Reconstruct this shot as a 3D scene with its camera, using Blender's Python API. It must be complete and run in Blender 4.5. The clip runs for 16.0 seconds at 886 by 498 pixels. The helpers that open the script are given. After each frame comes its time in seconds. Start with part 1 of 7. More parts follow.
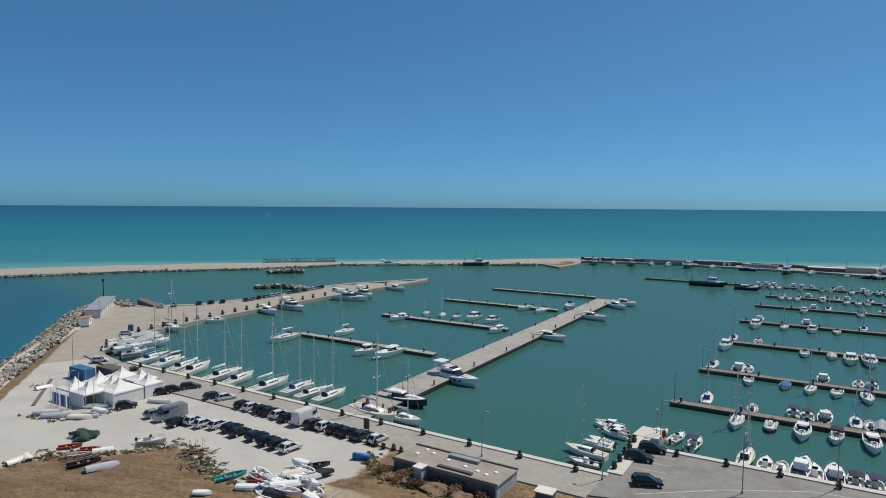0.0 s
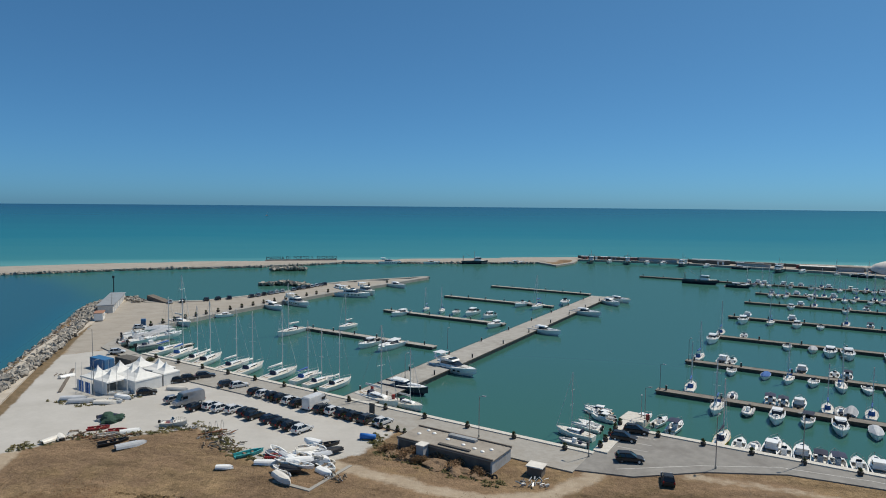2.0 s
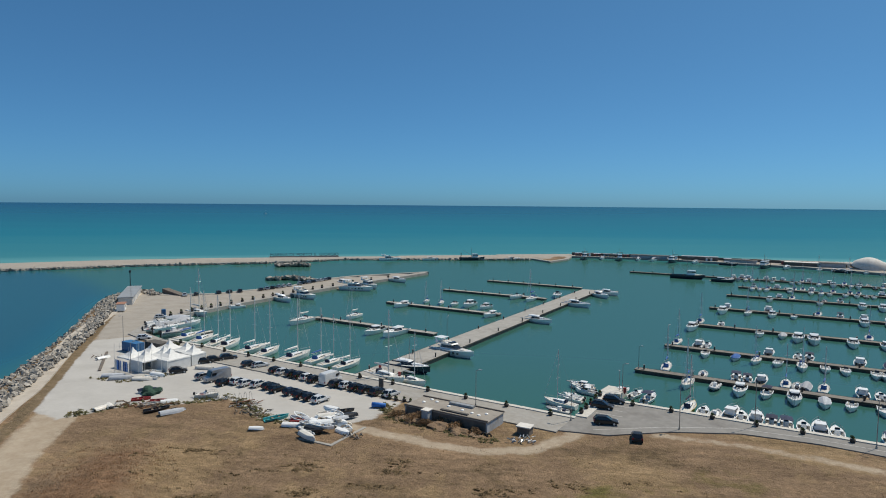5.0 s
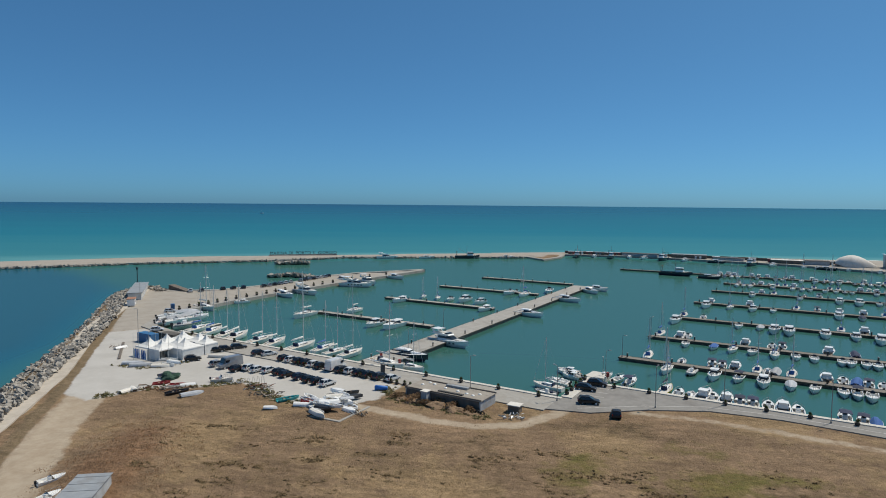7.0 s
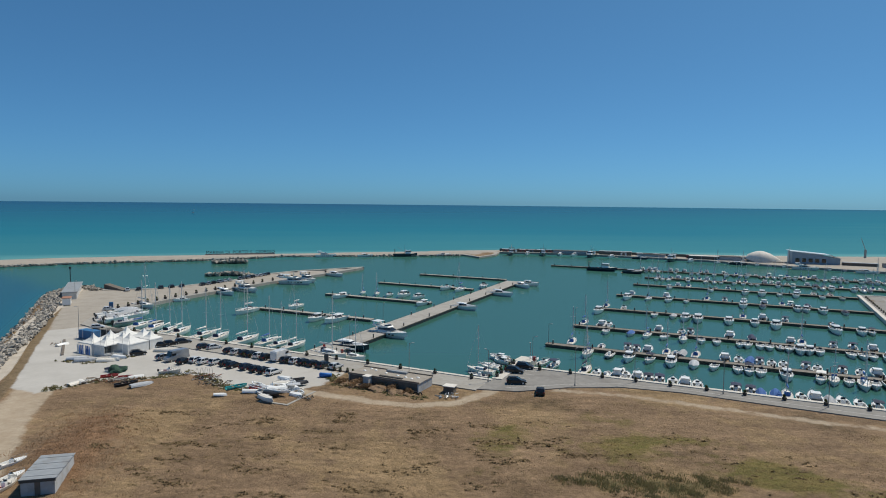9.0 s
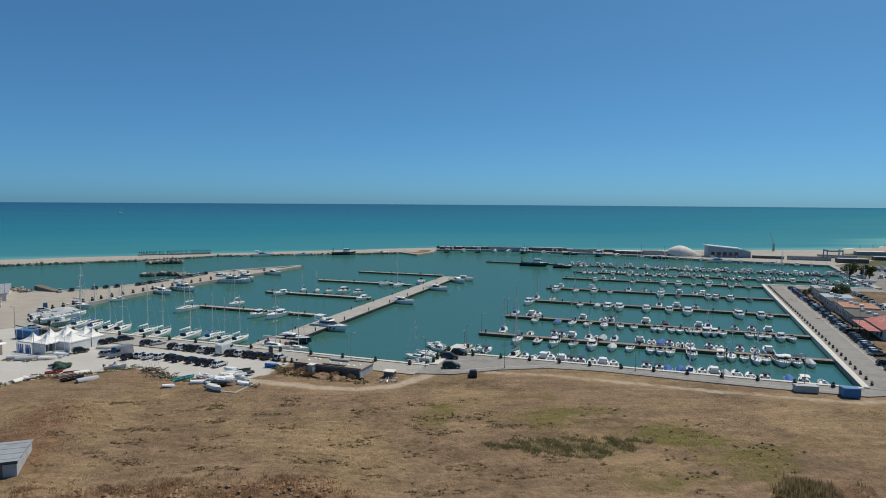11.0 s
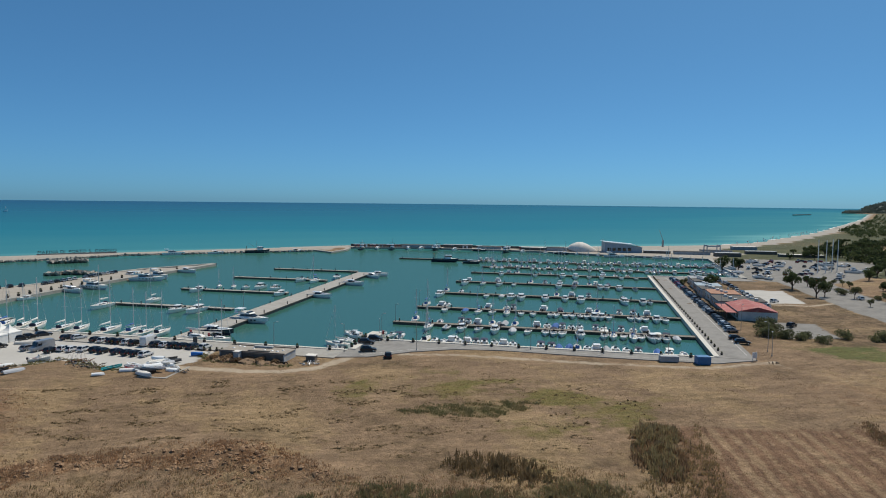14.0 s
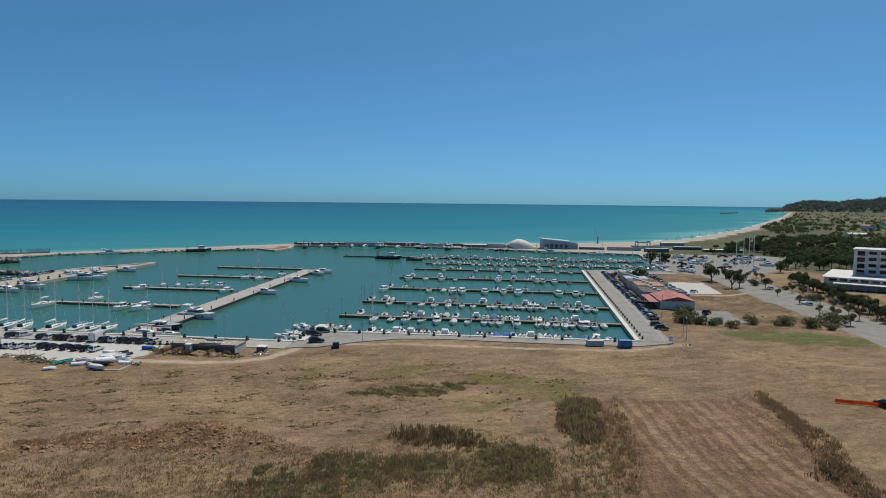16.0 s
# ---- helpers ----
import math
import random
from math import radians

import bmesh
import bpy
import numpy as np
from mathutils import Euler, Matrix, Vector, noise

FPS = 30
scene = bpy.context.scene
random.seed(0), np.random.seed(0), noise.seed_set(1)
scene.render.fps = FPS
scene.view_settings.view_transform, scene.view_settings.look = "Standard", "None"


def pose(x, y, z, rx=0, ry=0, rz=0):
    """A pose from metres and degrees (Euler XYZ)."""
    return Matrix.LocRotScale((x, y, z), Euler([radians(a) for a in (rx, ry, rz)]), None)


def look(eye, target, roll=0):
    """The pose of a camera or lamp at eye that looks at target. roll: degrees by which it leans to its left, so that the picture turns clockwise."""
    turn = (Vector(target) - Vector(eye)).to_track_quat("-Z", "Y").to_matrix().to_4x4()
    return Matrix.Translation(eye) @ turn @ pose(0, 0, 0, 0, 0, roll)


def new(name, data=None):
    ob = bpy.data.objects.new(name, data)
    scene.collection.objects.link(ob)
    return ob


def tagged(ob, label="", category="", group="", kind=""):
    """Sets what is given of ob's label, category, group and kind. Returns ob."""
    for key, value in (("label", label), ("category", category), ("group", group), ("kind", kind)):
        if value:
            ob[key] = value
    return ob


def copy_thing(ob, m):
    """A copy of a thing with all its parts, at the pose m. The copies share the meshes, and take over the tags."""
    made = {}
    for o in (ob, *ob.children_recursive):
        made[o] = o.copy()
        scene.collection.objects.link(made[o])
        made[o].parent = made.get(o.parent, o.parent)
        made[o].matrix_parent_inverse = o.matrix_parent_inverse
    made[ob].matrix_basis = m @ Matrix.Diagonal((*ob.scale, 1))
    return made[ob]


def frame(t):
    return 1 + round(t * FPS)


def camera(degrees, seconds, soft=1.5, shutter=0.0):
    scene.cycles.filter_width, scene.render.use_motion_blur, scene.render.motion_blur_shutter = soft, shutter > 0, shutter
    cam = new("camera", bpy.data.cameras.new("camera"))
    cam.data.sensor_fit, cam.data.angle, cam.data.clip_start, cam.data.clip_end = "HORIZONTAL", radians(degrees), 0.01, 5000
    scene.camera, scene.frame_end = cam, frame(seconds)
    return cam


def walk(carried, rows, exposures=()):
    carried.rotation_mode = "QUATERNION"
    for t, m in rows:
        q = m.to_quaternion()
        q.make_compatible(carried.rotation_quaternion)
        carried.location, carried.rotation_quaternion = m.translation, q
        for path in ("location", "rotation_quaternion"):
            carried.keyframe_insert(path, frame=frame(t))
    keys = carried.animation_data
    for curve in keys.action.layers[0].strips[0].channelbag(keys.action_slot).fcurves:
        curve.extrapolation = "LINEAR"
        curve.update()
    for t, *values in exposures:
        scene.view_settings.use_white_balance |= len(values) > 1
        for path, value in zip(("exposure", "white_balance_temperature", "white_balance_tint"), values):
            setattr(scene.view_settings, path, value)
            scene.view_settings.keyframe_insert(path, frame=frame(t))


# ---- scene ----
cam = camera(69.9, 16.0, soft=1.0)
PATH = [
    (0, (3.503, 9.757, 40.003), (3.471, 11.752, 39.866), 0.4),
    (2, (3.408, 1.336, 40.237), (3.379, 3.331, 40.097), 0.5),
    (4, (3.032, -8.576, 40.087), (3.01, -6.581, 39.944), 0.5),
    (7, (2.618, -24.642, 39.912), (2.612, -22.647, 39.767), 0.5),
    (8, (2.472, -30.056, 39.872), (2.553, -28.063, 39.726), 0.5),
    (9, (2.127, -35.346, 39.782), (2.317, -33.36, 39.637), 0.6),
    (11.5, (0.449, -48.085, 39.517), (0.877, -46.137, 39.37), 0.4),
    (12.5, (-0.763, -53.179, 39.516), (-0.248, -51.252, 39.369), 0.6),
    (14, (-3.082, -60.795, 39.49), (-2.435, -58.908, 39.342), 0.6),
    (16, (-6.748, -70.564, 39.265), (-5.935, -68.743, 39.115), 0.6),
]
walk(cam, [(t, look(eye, target, roll)) for t, eye, target, roll in PATH], [(0.0, 0.0), (8.0, 0.0), (16.0, 0.06)])

# ---- sky, sun, exposure ----
SUN_AZ, SUN_EL = radians(58), radians(58)     # from +y towards +x
world = bpy.data.worlds.new("sky")
scene.world = world
world.use_nodes = True
_wn = world.node_tree.nodes
_sky = _wn.new("ShaderNodeTexSky")
_sky.sky_type, _sky.sun_disc = "NISHITA", False
_sky.sun_elevation, _sky.sun_rotation = SUN_EL, SUN_AZ
_sky.air_density, _sky.dust_density, _sky.ozone_density, _sky.altitude = 0.5, 0.75, 8.0, 40
_wn["Background"].inputs["Strength"].default_value = 0.145
_even = _wn.new("ShaderNodeGamma")
_even.inputs["Gamma"].default_value = 0.70
_tint = _wn.new("ShaderNodeMix")
_tint.data_type, _tint.blend_type = "RGBA", "MULTIPLY"
_tint.inputs["Factor"].default_value, _tint.inputs["B"].default_value = 1.0, (0.455, 0.91, 1.12, 1)
world.node_tree.links.new(_sky.outputs[0], _even.inputs["Color"])
world.node_tree.links.new(_even.outputs[0], _tint.inputs["A"])
world.node_tree.links.new(_tint.outputs["Result"], _wn["Background"].inputs["Color"])
_sun = bpy.data.lights.new("sun", "SUN")
_sun.energy, _sun.angle, _sun.color = 4.1, radians(0.53), (1.0, 0.91, 0.76)
new("sun", _sun).matrix_world = look((math.sin(SUN_AZ) * math.cos(SUN_EL) * 100, math.cos(SUN_AZ) * math.cos(SUN_EL) * 100, math.sin(SUN_EL) * 100), (0, 0, 0))
scene.view_settings.exposure = 0.0


# ---- materials ----
def mat(name, col, rough=0.6, metal=0.0, col2=None, scale=1.0, bump=0.0, bscale=None, vary=0.0, spec=0.5, stain=None, stain_scale=0.15, coat=0.0):
    """A painted or mineral surface: two colours in fine grain, broad stains, relief, and a shift from one object to the next."""
    m = bpy.data.materials.new(name)
    m.use_nodes = True
    nt = m.node_tree
    b = nt.nodes["Principled BSDF"]
    b.inputs["Roughness"].default_value, b.inputs["Metallic"].default_value = rough, metal
    b.inputs["Specular IOR Level"].default_value, b.inputs["Coat Weight"].default_value = spec, coat
    geo = nt.nodes.new("ShaderNodeNewGeometry")
    n = nt.nodes.new("ShaderNodeTexNoise")
    n.inputs["Scale"].default_value, n.inputs["Detail"].default_value, n.inputs["Roughness"].default_value = scale, 6, 0.65
    nt.links.new(geo.outputs["Position"], n.inputs["Vector"])
    mix = nt.nodes.new("ShaderNodeMix")
    mix.data_type = "RGBA"
    mix.inputs["A"].default_value = (*col, 1)
    mix.inputs["B"].default_value = (*(col2 or tuple(c * 0.82 for c in col)), 1)
    ramp = nt.nodes.new("ShaderNodeMapRange")
    ramp.inputs["From Min"].default_value, ramp.inputs["From Max"].default_value = 0.35, 0.65
    nt.links.new(n.outputs["Fac"], ramp.inputs["Value"])
    nt.links.new(ramp.outputs["Result"], mix.inputs["Factor"])
    out = mix.outputs["Result"]
    if stain:
        n2 = nt.nodes.new("ShaderNodeTexNoise")
        n2.inputs["Scale"].default_value, n2.inputs["Detail"].default_value, n2.inputs["Roughness"].default_value = stain_scale, 8, 0.7
        nt.links.new(geo.outputs["Position"], n2.inputs["Vector"])
        r2 = nt.nodes.new("ShaderNodeMapRange")
        r2.inputs["From Min"].default_value, r2.inputs["From Max"].default_value = 0.5, 0.72
        nt.links.new(n2.outputs["Fac"], r2.inputs["Value"])
        m2 = nt.nodes.new("ShaderNodeMix")
        m2.data_type = "RGBA"
        m2.inputs["B"].default_value = (*stain, 1)
        nt.links.new(r2.outputs["Result"], m2.inputs["Factor"])
        nt.links.new(out, m2.inputs["A"])
        out = m2.outputs["Result"]
    if vary:
        info = nt.nodes.new("ShaderNodeObjectInfo")
        r3 = nt.nodes.new("ShaderNodeMapRange")
        r3.inputs["To Min"].default_value, r3.inputs["To Max"].default_value = 1 - vary, 1 + vary
        nt.links.new(info.outputs["Random"], r3.inputs["Value"])
        hsv = nt.nodes.new("ShaderNodeHueSaturation")
        nt.links.new(r3.outputs["Result"], hsv.inputs["Value"])
        nt.links.new(out, hsv.inputs["Color"])
        out = hsv.outputs["Color"]
    nt.links.new(out, b.inputs["Base Color"])
    if bump:
        n3 = nt.nodes.new("ShaderNodeTexNoise")
        n3.inputs["Scale"].default_value, n3.inputs["Detail"].default_value = bscale or scale * 2, 5
        nt.links.new(geo.outputs["Position"], n3.inputs["Vector"])
        bp = nt.nodes.new("ShaderNodeBump")
        bp.inputs["Distance"].default_value = bump
        nt.links.new(n3.outputs["Fac"], bp.inputs["Height"])
        nt.links.new(bp.outputs["Normal"], b.inputs["Normal"])
    return m


def masked(name, base, layers, rough=0.95, bump=0.5, bscale=1.0):
    """A ground whose kinds of soil lie where the mesh's attributes say, with ragged borders. layers: (attribute, colour, colour 2, grain scale)."""
    m = bpy.data.materials.new(name)
    m.use_nodes = True
    nt = m.node_tree
    b = nt.nodes["Principled BSDF"]
    b.inputs["Roughness"].default_value, b.inputs["Specular IOR Level"].default_value = rough, 0.2
    geo = nt.nodes.new("ShaderNodeNewGeometry")

    def grain(c1, c2, scale, along=None, long_=2.5, lo=0.36, hi=0.64):
        n = nt.nodes.new("ShaderNodeTexNoise")
        n.inputs["Scale"].default_value, n.inputs["Detail"].default_value, n.inputs["Roughness"].default_value = scale, 9, 0.72
        nt.links.new(geo.outputs["Position"], n.inputs["Vector"])
        if along is not None:
            mp = nt.nodes.new("ShaderNodeMapping")
            mp.vector_type = "TEXTURE"
            mp.inputs["Rotation"].default_value = (0, 0, radians(along))
            mp.inputs["Scale"].default_value = (long_, 1.0, 1.0)
            nt.links.new(geo.outputs["Position"], mp.inputs["Vector"])
            nt.links.new(mp.outputs["Vector"], n.inputs["Vector"])
        r = nt.nodes.new("ShaderNodeMapRange")
        r.inputs["From Min"].default_value, r.inputs["From Max"].default_value = lo, hi
        nt.links.new(n.outputs["Fac"], r.inputs["Value"])
        x = nt.nodes.new("ShaderNodeMix")
        x.data_type = "RGBA"
        x.inputs["A"].default_value, x.inputs["B"].default_value = (*c1, 1), (*c2, 1)
        nt.links.new(r.outputs["Result"], x.inputs["Factor"])
        return x.outputs["Result"]

    rag = nt.nodes.new("ShaderNodeTexNoise")
    rag.inputs["Scale"].default_value, rag.inputs["Detail"].default_value, rag.inputs["Roughness"].default_value = 0.35, 8, 0.7
    nt.links.new(geo.outputs["Position"], rag.inputs["Vector"])
    out = grain(*base)
    for attr, c1, c2, scale, *along in layers:
        a = nt.nodes.new("ShaderNodeAttribute")
        a.attribute_name = attr
        add = nt.nodes.new("ShaderNodeMath")
        add.operation = "ADD"
        nt.links.new(a.outputs["Fac"], add.inputs[0])
        nt.links.new(rag.outputs["Fac"], add.inputs[1])
        r = nt.nodes.new("ShaderNodeMapRange")
        r.inputs["From Min"].default_value, r.inputs["From Max"].default_value = 0.88, 1.12
        nt.links.new(add.outputs[0], r.inputs["Value"])
        x = nt.nodes.new("ShaderNodeMix")
        x.data_type = "RGBA"
        nt.links.new(r.outputs["Result"], x.inputs["Factor"])
        nt.links.new(out, x.inputs["A"])
        nt.links.new(grain(c1, c2, scale, *along), x.inputs["B"])
        out = x.outputs["Result"]
    fine = nt.nodes.new("ShaderNodeTexNoise")
    fine.inputs["Scale"].default_value, fine.inputs["Detail"].default_value, fine.inputs["Roughness"].default_value = 1.1, 10, 0.8
    nt.links.new(geo.outputs["Position"], fine.inputs["Vector"])
    speck = nt.nodes.new("ShaderNodeMapRange")
    speck.inputs["From Min"].default_value, speck.inputs["From Max"].default_value = 0.30, 0.70
    speck.inputs["To Min"].default_value, speck.inputs["To Max"].default_value = 0.58, 1.30
    nt.links.new(fine.outputs["Fac"], speck.inputs["Value"])
    hsv = nt.nodes.new("ShaderNodeHueSaturation")
    nt.links.new(speck.outputs["Result"], hsv.inputs["Value"])
    nt.links.new(out, hsv.inputs["Color"])
    out = hsv.outputs["Color"]
    lay = nt.nodes.new("ShaderNodeMapping")
    lay.vector_type = "TEXTURE"
    lay.inputs["Rotation"].default_value, lay.inputs["Scale"].default_value = (0, 0, radians(-12)), (7.0, 1.0, 1.0)
    nt.links.new(geo.outputs["Position"], lay.inputs["Vector"])
    mown = nt.nodes.new("ShaderNodeTexNoise")
    mown.inputs["Scale"].default_value, mown.inputs["Detail"].default_value, mown.inputs["Roughness"].default_value = 0.55, 6, 0.7
    nt.links.new(lay.outputs["Vector"], mown.inputs["Vector"])
    swath = nt.nodes.new("ShaderNodeMapRange")
    swath.inputs["From Min"].default_value, swath.inputs["From Max"].default_value = 0.36, 0.64
    swath.inputs["To Min"].default_value, swath.inputs["To Max"].default_value = 0.80, 1.16
    nt.links.new(mown.outputs["Fac"], swath.inputs["Value"])
    bare = None
    for attr in ("gravel", "tarmac", "sand", "track"):
        a = nt.nodes.new("ShaderNodeAttribute")
        a.attribute_name = attr
        if bare is None:
            bare = a.outputs["Fac"]
        else:
            top = nt.nodes.new("ShaderNodeMath")
            top.operation = "MAXIMUM"
            nt.links.new(bare, top.inputs[0])
            nt.links.new(a.outputs["Fac"], top.inputs[1])
            bare = top.outputs[0]
    grown_over = nt.nodes.new("ShaderNodeMapRange")
    grown_over.inputs["To Min"].default_value, grown_over.inputs["To Max"].default_value = 1.0, 0.08
    nt.links.new(bare, grown_over.inputs["Value"])
    tone = nt.nodes.new("ShaderNodeHueSaturation")
    nt.links.new(swath.outputs["Result"], tone.inputs["Value"])
    nt.links.new(grown_over.outputs["Result"], tone.inputs["Fac"])
    nt.links.new(out, tone.inputs["Color"])
    out = tone.outputs["Color"]
    nt.links.new(grown_over.outputs["Result"], hsv.inputs["Fac"])
    nt.links.new(out, b.inputs["Base Color"])
    n3 = nt.nodes.new("ShaderNodeTexNoise")
    n3.inputs["Scale"].default_value, n3.inputs["Detail"].default_value, n3.inputs["Roughness"].default_value = bscale, 8, 0.7
    nt.links.new(geo.outputs["Position"], n3.inputs["Vector"])
    bp = nt.nodes.new("ShaderNodeBump")
    bp.inputs["Distance"].default_value = bump
    nt.links.new(grown_over.outputs["Result"], bp.inputs["Strength"])
    nt.links.new(n3.outputs["Fac"], bp.inputs["Height"])
    nt.links.new(bp.outputs["Normal"], b.inputs["Normal"])
    return m


def water_mat():
    """Sea water: green in the harbour, turquoise over the sandy shallows, deep blue far out, with small waves."""
    m = bpy.data.materials.new("sea_water")
    m.use_nodes = True
    nt = m.node_tree
    b = nt.nodes["Principled BSDF"]
    b.inputs["Roughness"].default_value, b.inputs["IOR"].default_value, b.inputs["Specular IOR Level"].default_value = 0.5, 1.33, 0.0
    geo = nt.nodes.new("ShaderNodeNewGeometry")
    stretch = nt.nodes.new("ShaderNodeMapping")
    stretch.inputs["Rotation"].default_value = (0, 0, radians(25))
    stretch.inputs["Scale"].default_value = (0.0016, 0.008, 1)
    nt.links.new(geo.outputs["Position"], stretch.inputs["Vector"])
    patch = nt.nodes.new("ShaderNodeTexNoise")
    patch.inputs["Scale"].default_value, patch.inputs["Detail"].default_value = 1.0, 5
    nt.links.new(stretch.outputs["Vector"], patch.inputs["Vector"])
    off = nt.nodes.new("ShaderNodeAttribute")
    off.attribute_name = "offshore"
    add = nt.nodes.new("ShaderNodeMath")
    add.operation = "MULTIPLY_ADD"
    add.inputs[1].default_value, add.inputs[2].default_value = 0.22, -0.11
    nt.links.new(patch.outputs["Fac"], add.inputs[0])
    tot = nt.nodes.new("ShaderNodeMath")
    nt.links.new(add.outputs[0], tot.inputs[0])
    nt.links.new(off.outputs["Fac"], tot.inputs[1])
    ramp = nt.nodes.new("ShaderNodeValToRGB")
    cols = ((0.0, (0.13, 0.33, 0.31)), (0.06, (0.036, 0.19, 0.205)), (0.25, (0.007, 0.142, 0.195)), (0.55, (0.005, 0.100, 0.170)), (1.0, (0.004, 0.063, 0.146)))
    e = ramp.color_ramp.elements
    while len(e) < len(cols):
        e.new(0.5)
    for s, (p, c) in zip(e, cols):
        s.position, s.color = p, (*c, 1)
    nt.links.new(tot.outputs[0], ramp.inputs["Fac"])
    har = nt.nodes.new("ShaderNodeAttribute")
    har.attribute_name = "harbour"
    x = nt.nodes.new("ShaderNodeMix")
    x.data_type = "RGBA"
    x.inputs["B"].default_value = (0.038, 0.120, 0.101, 1)
    nt.links.new(har.outputs["Fac"], x.inputs["Factor"])
    nt.links.new(ramp.outputs["Color"], x.inputs["A"])
    nt.links.new(x.outputs["Result"], b.inputs["Base Color"])
    wv = nt.nodes.new("ShaderNodeTexNoise")
    wv.inputs["Scale"].default_value, wv.inputs["Detail"].default_value = 1.4, 5
    nt.links.new(geo.outputs["Position"], wv.inputs["Vector"])
    bp = nt.nodes.new("ShaderNodeBump")
    bp.inputs["Distance"].default_value, bp.inputs["Strength"].default_value = 0.10, 0.45
    nt.links.new(wv.outputs["Fac"], bp.inputs["Height"])
    gloss = nt.nodes.new("ShaderNodeBsdfGlossy")
    gloss.inputs["Roughness"].default_value = 0.07
    nt.links.new(bp.outputs["Normal"], gloss.inputs["Normal"])
    fr = nt.nodes.new("ShaderNodeFresnel")
    fr.inputs["IOR"].default_value = 1.33
    lim = nt.nodes.new("ShaderNodeMath")
    lim.operation = "MINIMUM"
    lim.inputs[1].default_value = 0.25
    nt.links.new(fr.outputs[0], lim.inputs[0])
    both = nt.nodes.new("ShaderNodeMixShader")
    nt.links.new(lim.outputs[0], both.inputs[0])
    nt.links.new(b.outputs[0], both.inputs[1])
    nt.links.new(gloss.outputs[0], both.inputs[2])
    nt.links.new(both.outputs[0], nt.nodes["Material Output"].inputs["Surface"])
    return m


def leafy(name, col, col2, scale, vary=0.2, through_=0.45):
    """Leaves and blades: they let part of the light through."""
    m = mat(name, col, 0.85, col2=col2, scale=scale, vary=vary, spec=0.2)
    nt = m.node_tree
    b = nt.nodes["Principled BSDF"]
    src = b.inputs["Base Color"].links[0].from_socket
    tr = nt.nodes.new("ShaderNodeBsdfTranslucent")
    nt.links.new(src, tr.inputs["Color"])
    mix = nt.nodes.new("ShaderNodeMixShader")
    mix.inputs[0].default_value = through_
    nt.links.new(b.outputs[0], mix.inputs[1])
    nt.links.new(tr.outputs[0], mix.inputs[2])
    nt.links.new(mix.outputs[0], nt.nodes["Material Output"].inputs["Surface"])
    return m


SOIL = masked("dry_field", ((0.275, 0.188, 0.116), (0.175, 0.118, 0.072), 0.30, 8),
              (("straw", (0.325, 0.230, 0.132), (0.225, 0.155, 0.084), 0.5, 12), ("mottle", (0.14, 0.10, 0.055), (0.10, 0.068, 0.04), 0.9), ("red", (0.245, 0.148, 0.084), (0.16, 0.096, 0.055), 0.6),
               ("lush", (0.085, 0.10, 0.03), (0.13, 0.12, 0.044), 0.25, 5), ("plough", (0.235, 0.143, 0.086), (0.125, 0.074, 0.045), 0.9, 58, 9.0), ("swath", (0.315, 0.218, 0.132), (0.20, 0.132, 0.078), 1.2), ("green", (0.125, 0.112, 0.034), (0.185, 0.140, 0.055), 0.4, 10),
               ("scrub", (0.13, 0.115, 0.055), (0.19, 0.135, 0.068), 0.8), ("woods", (0.055, 0.065, 0.032), (0.105, 0.105, 0.055), 0.03), ("track", (0.40, 0.335, 0.255), (0.32, 0.255, 0.185), 0.5),
               ("gravel", (0.46, 0.445, 0.42), (0.40, 0.385, 0.36), 0.12), ("sand", (0.365, 0.335, 0.295), (0.30, 0.272, 0.235), 0.2),
               ("tarmac", (0.245, 0.235, 0.22), (0.18, 0.175, 0.165), 0.3), ("ditch", (0.22, 0.16, 0.10), (0.14, 0.105, 0.06), 0.7), ("foam", (0.80, 0.82, 0.82), (0.62, 0.60, 0.56), 0.08)))
WATER = water_mat()
ASPHALT = mat("worn_asphalt", (0.20, 0.193, 0.182), 0.9, col2=(0.25, 0.24, 0.225), scale=0.7, bump=0.01, bscale=9, stain=(0.16, 0.15, 0.14), stain_scale=0.2)
CONCRETE = mat("quay_concrete", (0.34, 0.325, 0.298), 0.85, col2=(0.285, 0.27, 0.245), scale=0.9, bump=0.01, bscale=6, stain=(0.25, 0.225, 0.19), stain_scale=0.25)
KERB = mat("pale_stone_edge", (0.58, 0.56, 0.51), 0.8, col2=(0.48, 0.455, 0.41), scale=1.5, bump=0.01, bscale=8)
DECK = mat("pier_concrete", (0.36, 0.345, 0.32), 0.85, col2=(0.29, 0.275, 0.25), scale=0.6, bump=0.01, bscale=6, stain=(0.24, 0.225, 0.20))
DARKC = mat("dark_concrete", (0.075, 0.07, 0.062), 0.8, col2=(0.12, 0.11, 0.095), scale=1.0)
ROCK = mat("limestone_rock", (0.39, 0.365, 0.325), 0.9, col2=(0.20, 0.18, 0.155), scale=1.2, bump=0.06, bscale=3, vary=0.35)
PAVE = mat("beige_concrete_road", (0.50, 0.45, 0.385), 0.88, col2=(0.42, 0.375, 0.315), scale=0.4, bump=0.01, bscale=6, stain=(0.34, 0.29, 0.23), stain_scale=0.12)
PLASTER = mat("off_white_plaster", (0.68, 0.655, 0.61), 0.85, col2=(0.57, 0.545, 0.50), scale=0.8, stain=(0.46, 0.43, 0.385))
GREYWALL = mat("grey_rendered_wall", (0.42, 0.44, 0.46), 0.85, col2=(0.34, 0.35, 0.36), scale=0.7, stain=(0.27, 0.26, 0.24), stain_scale=0.5)
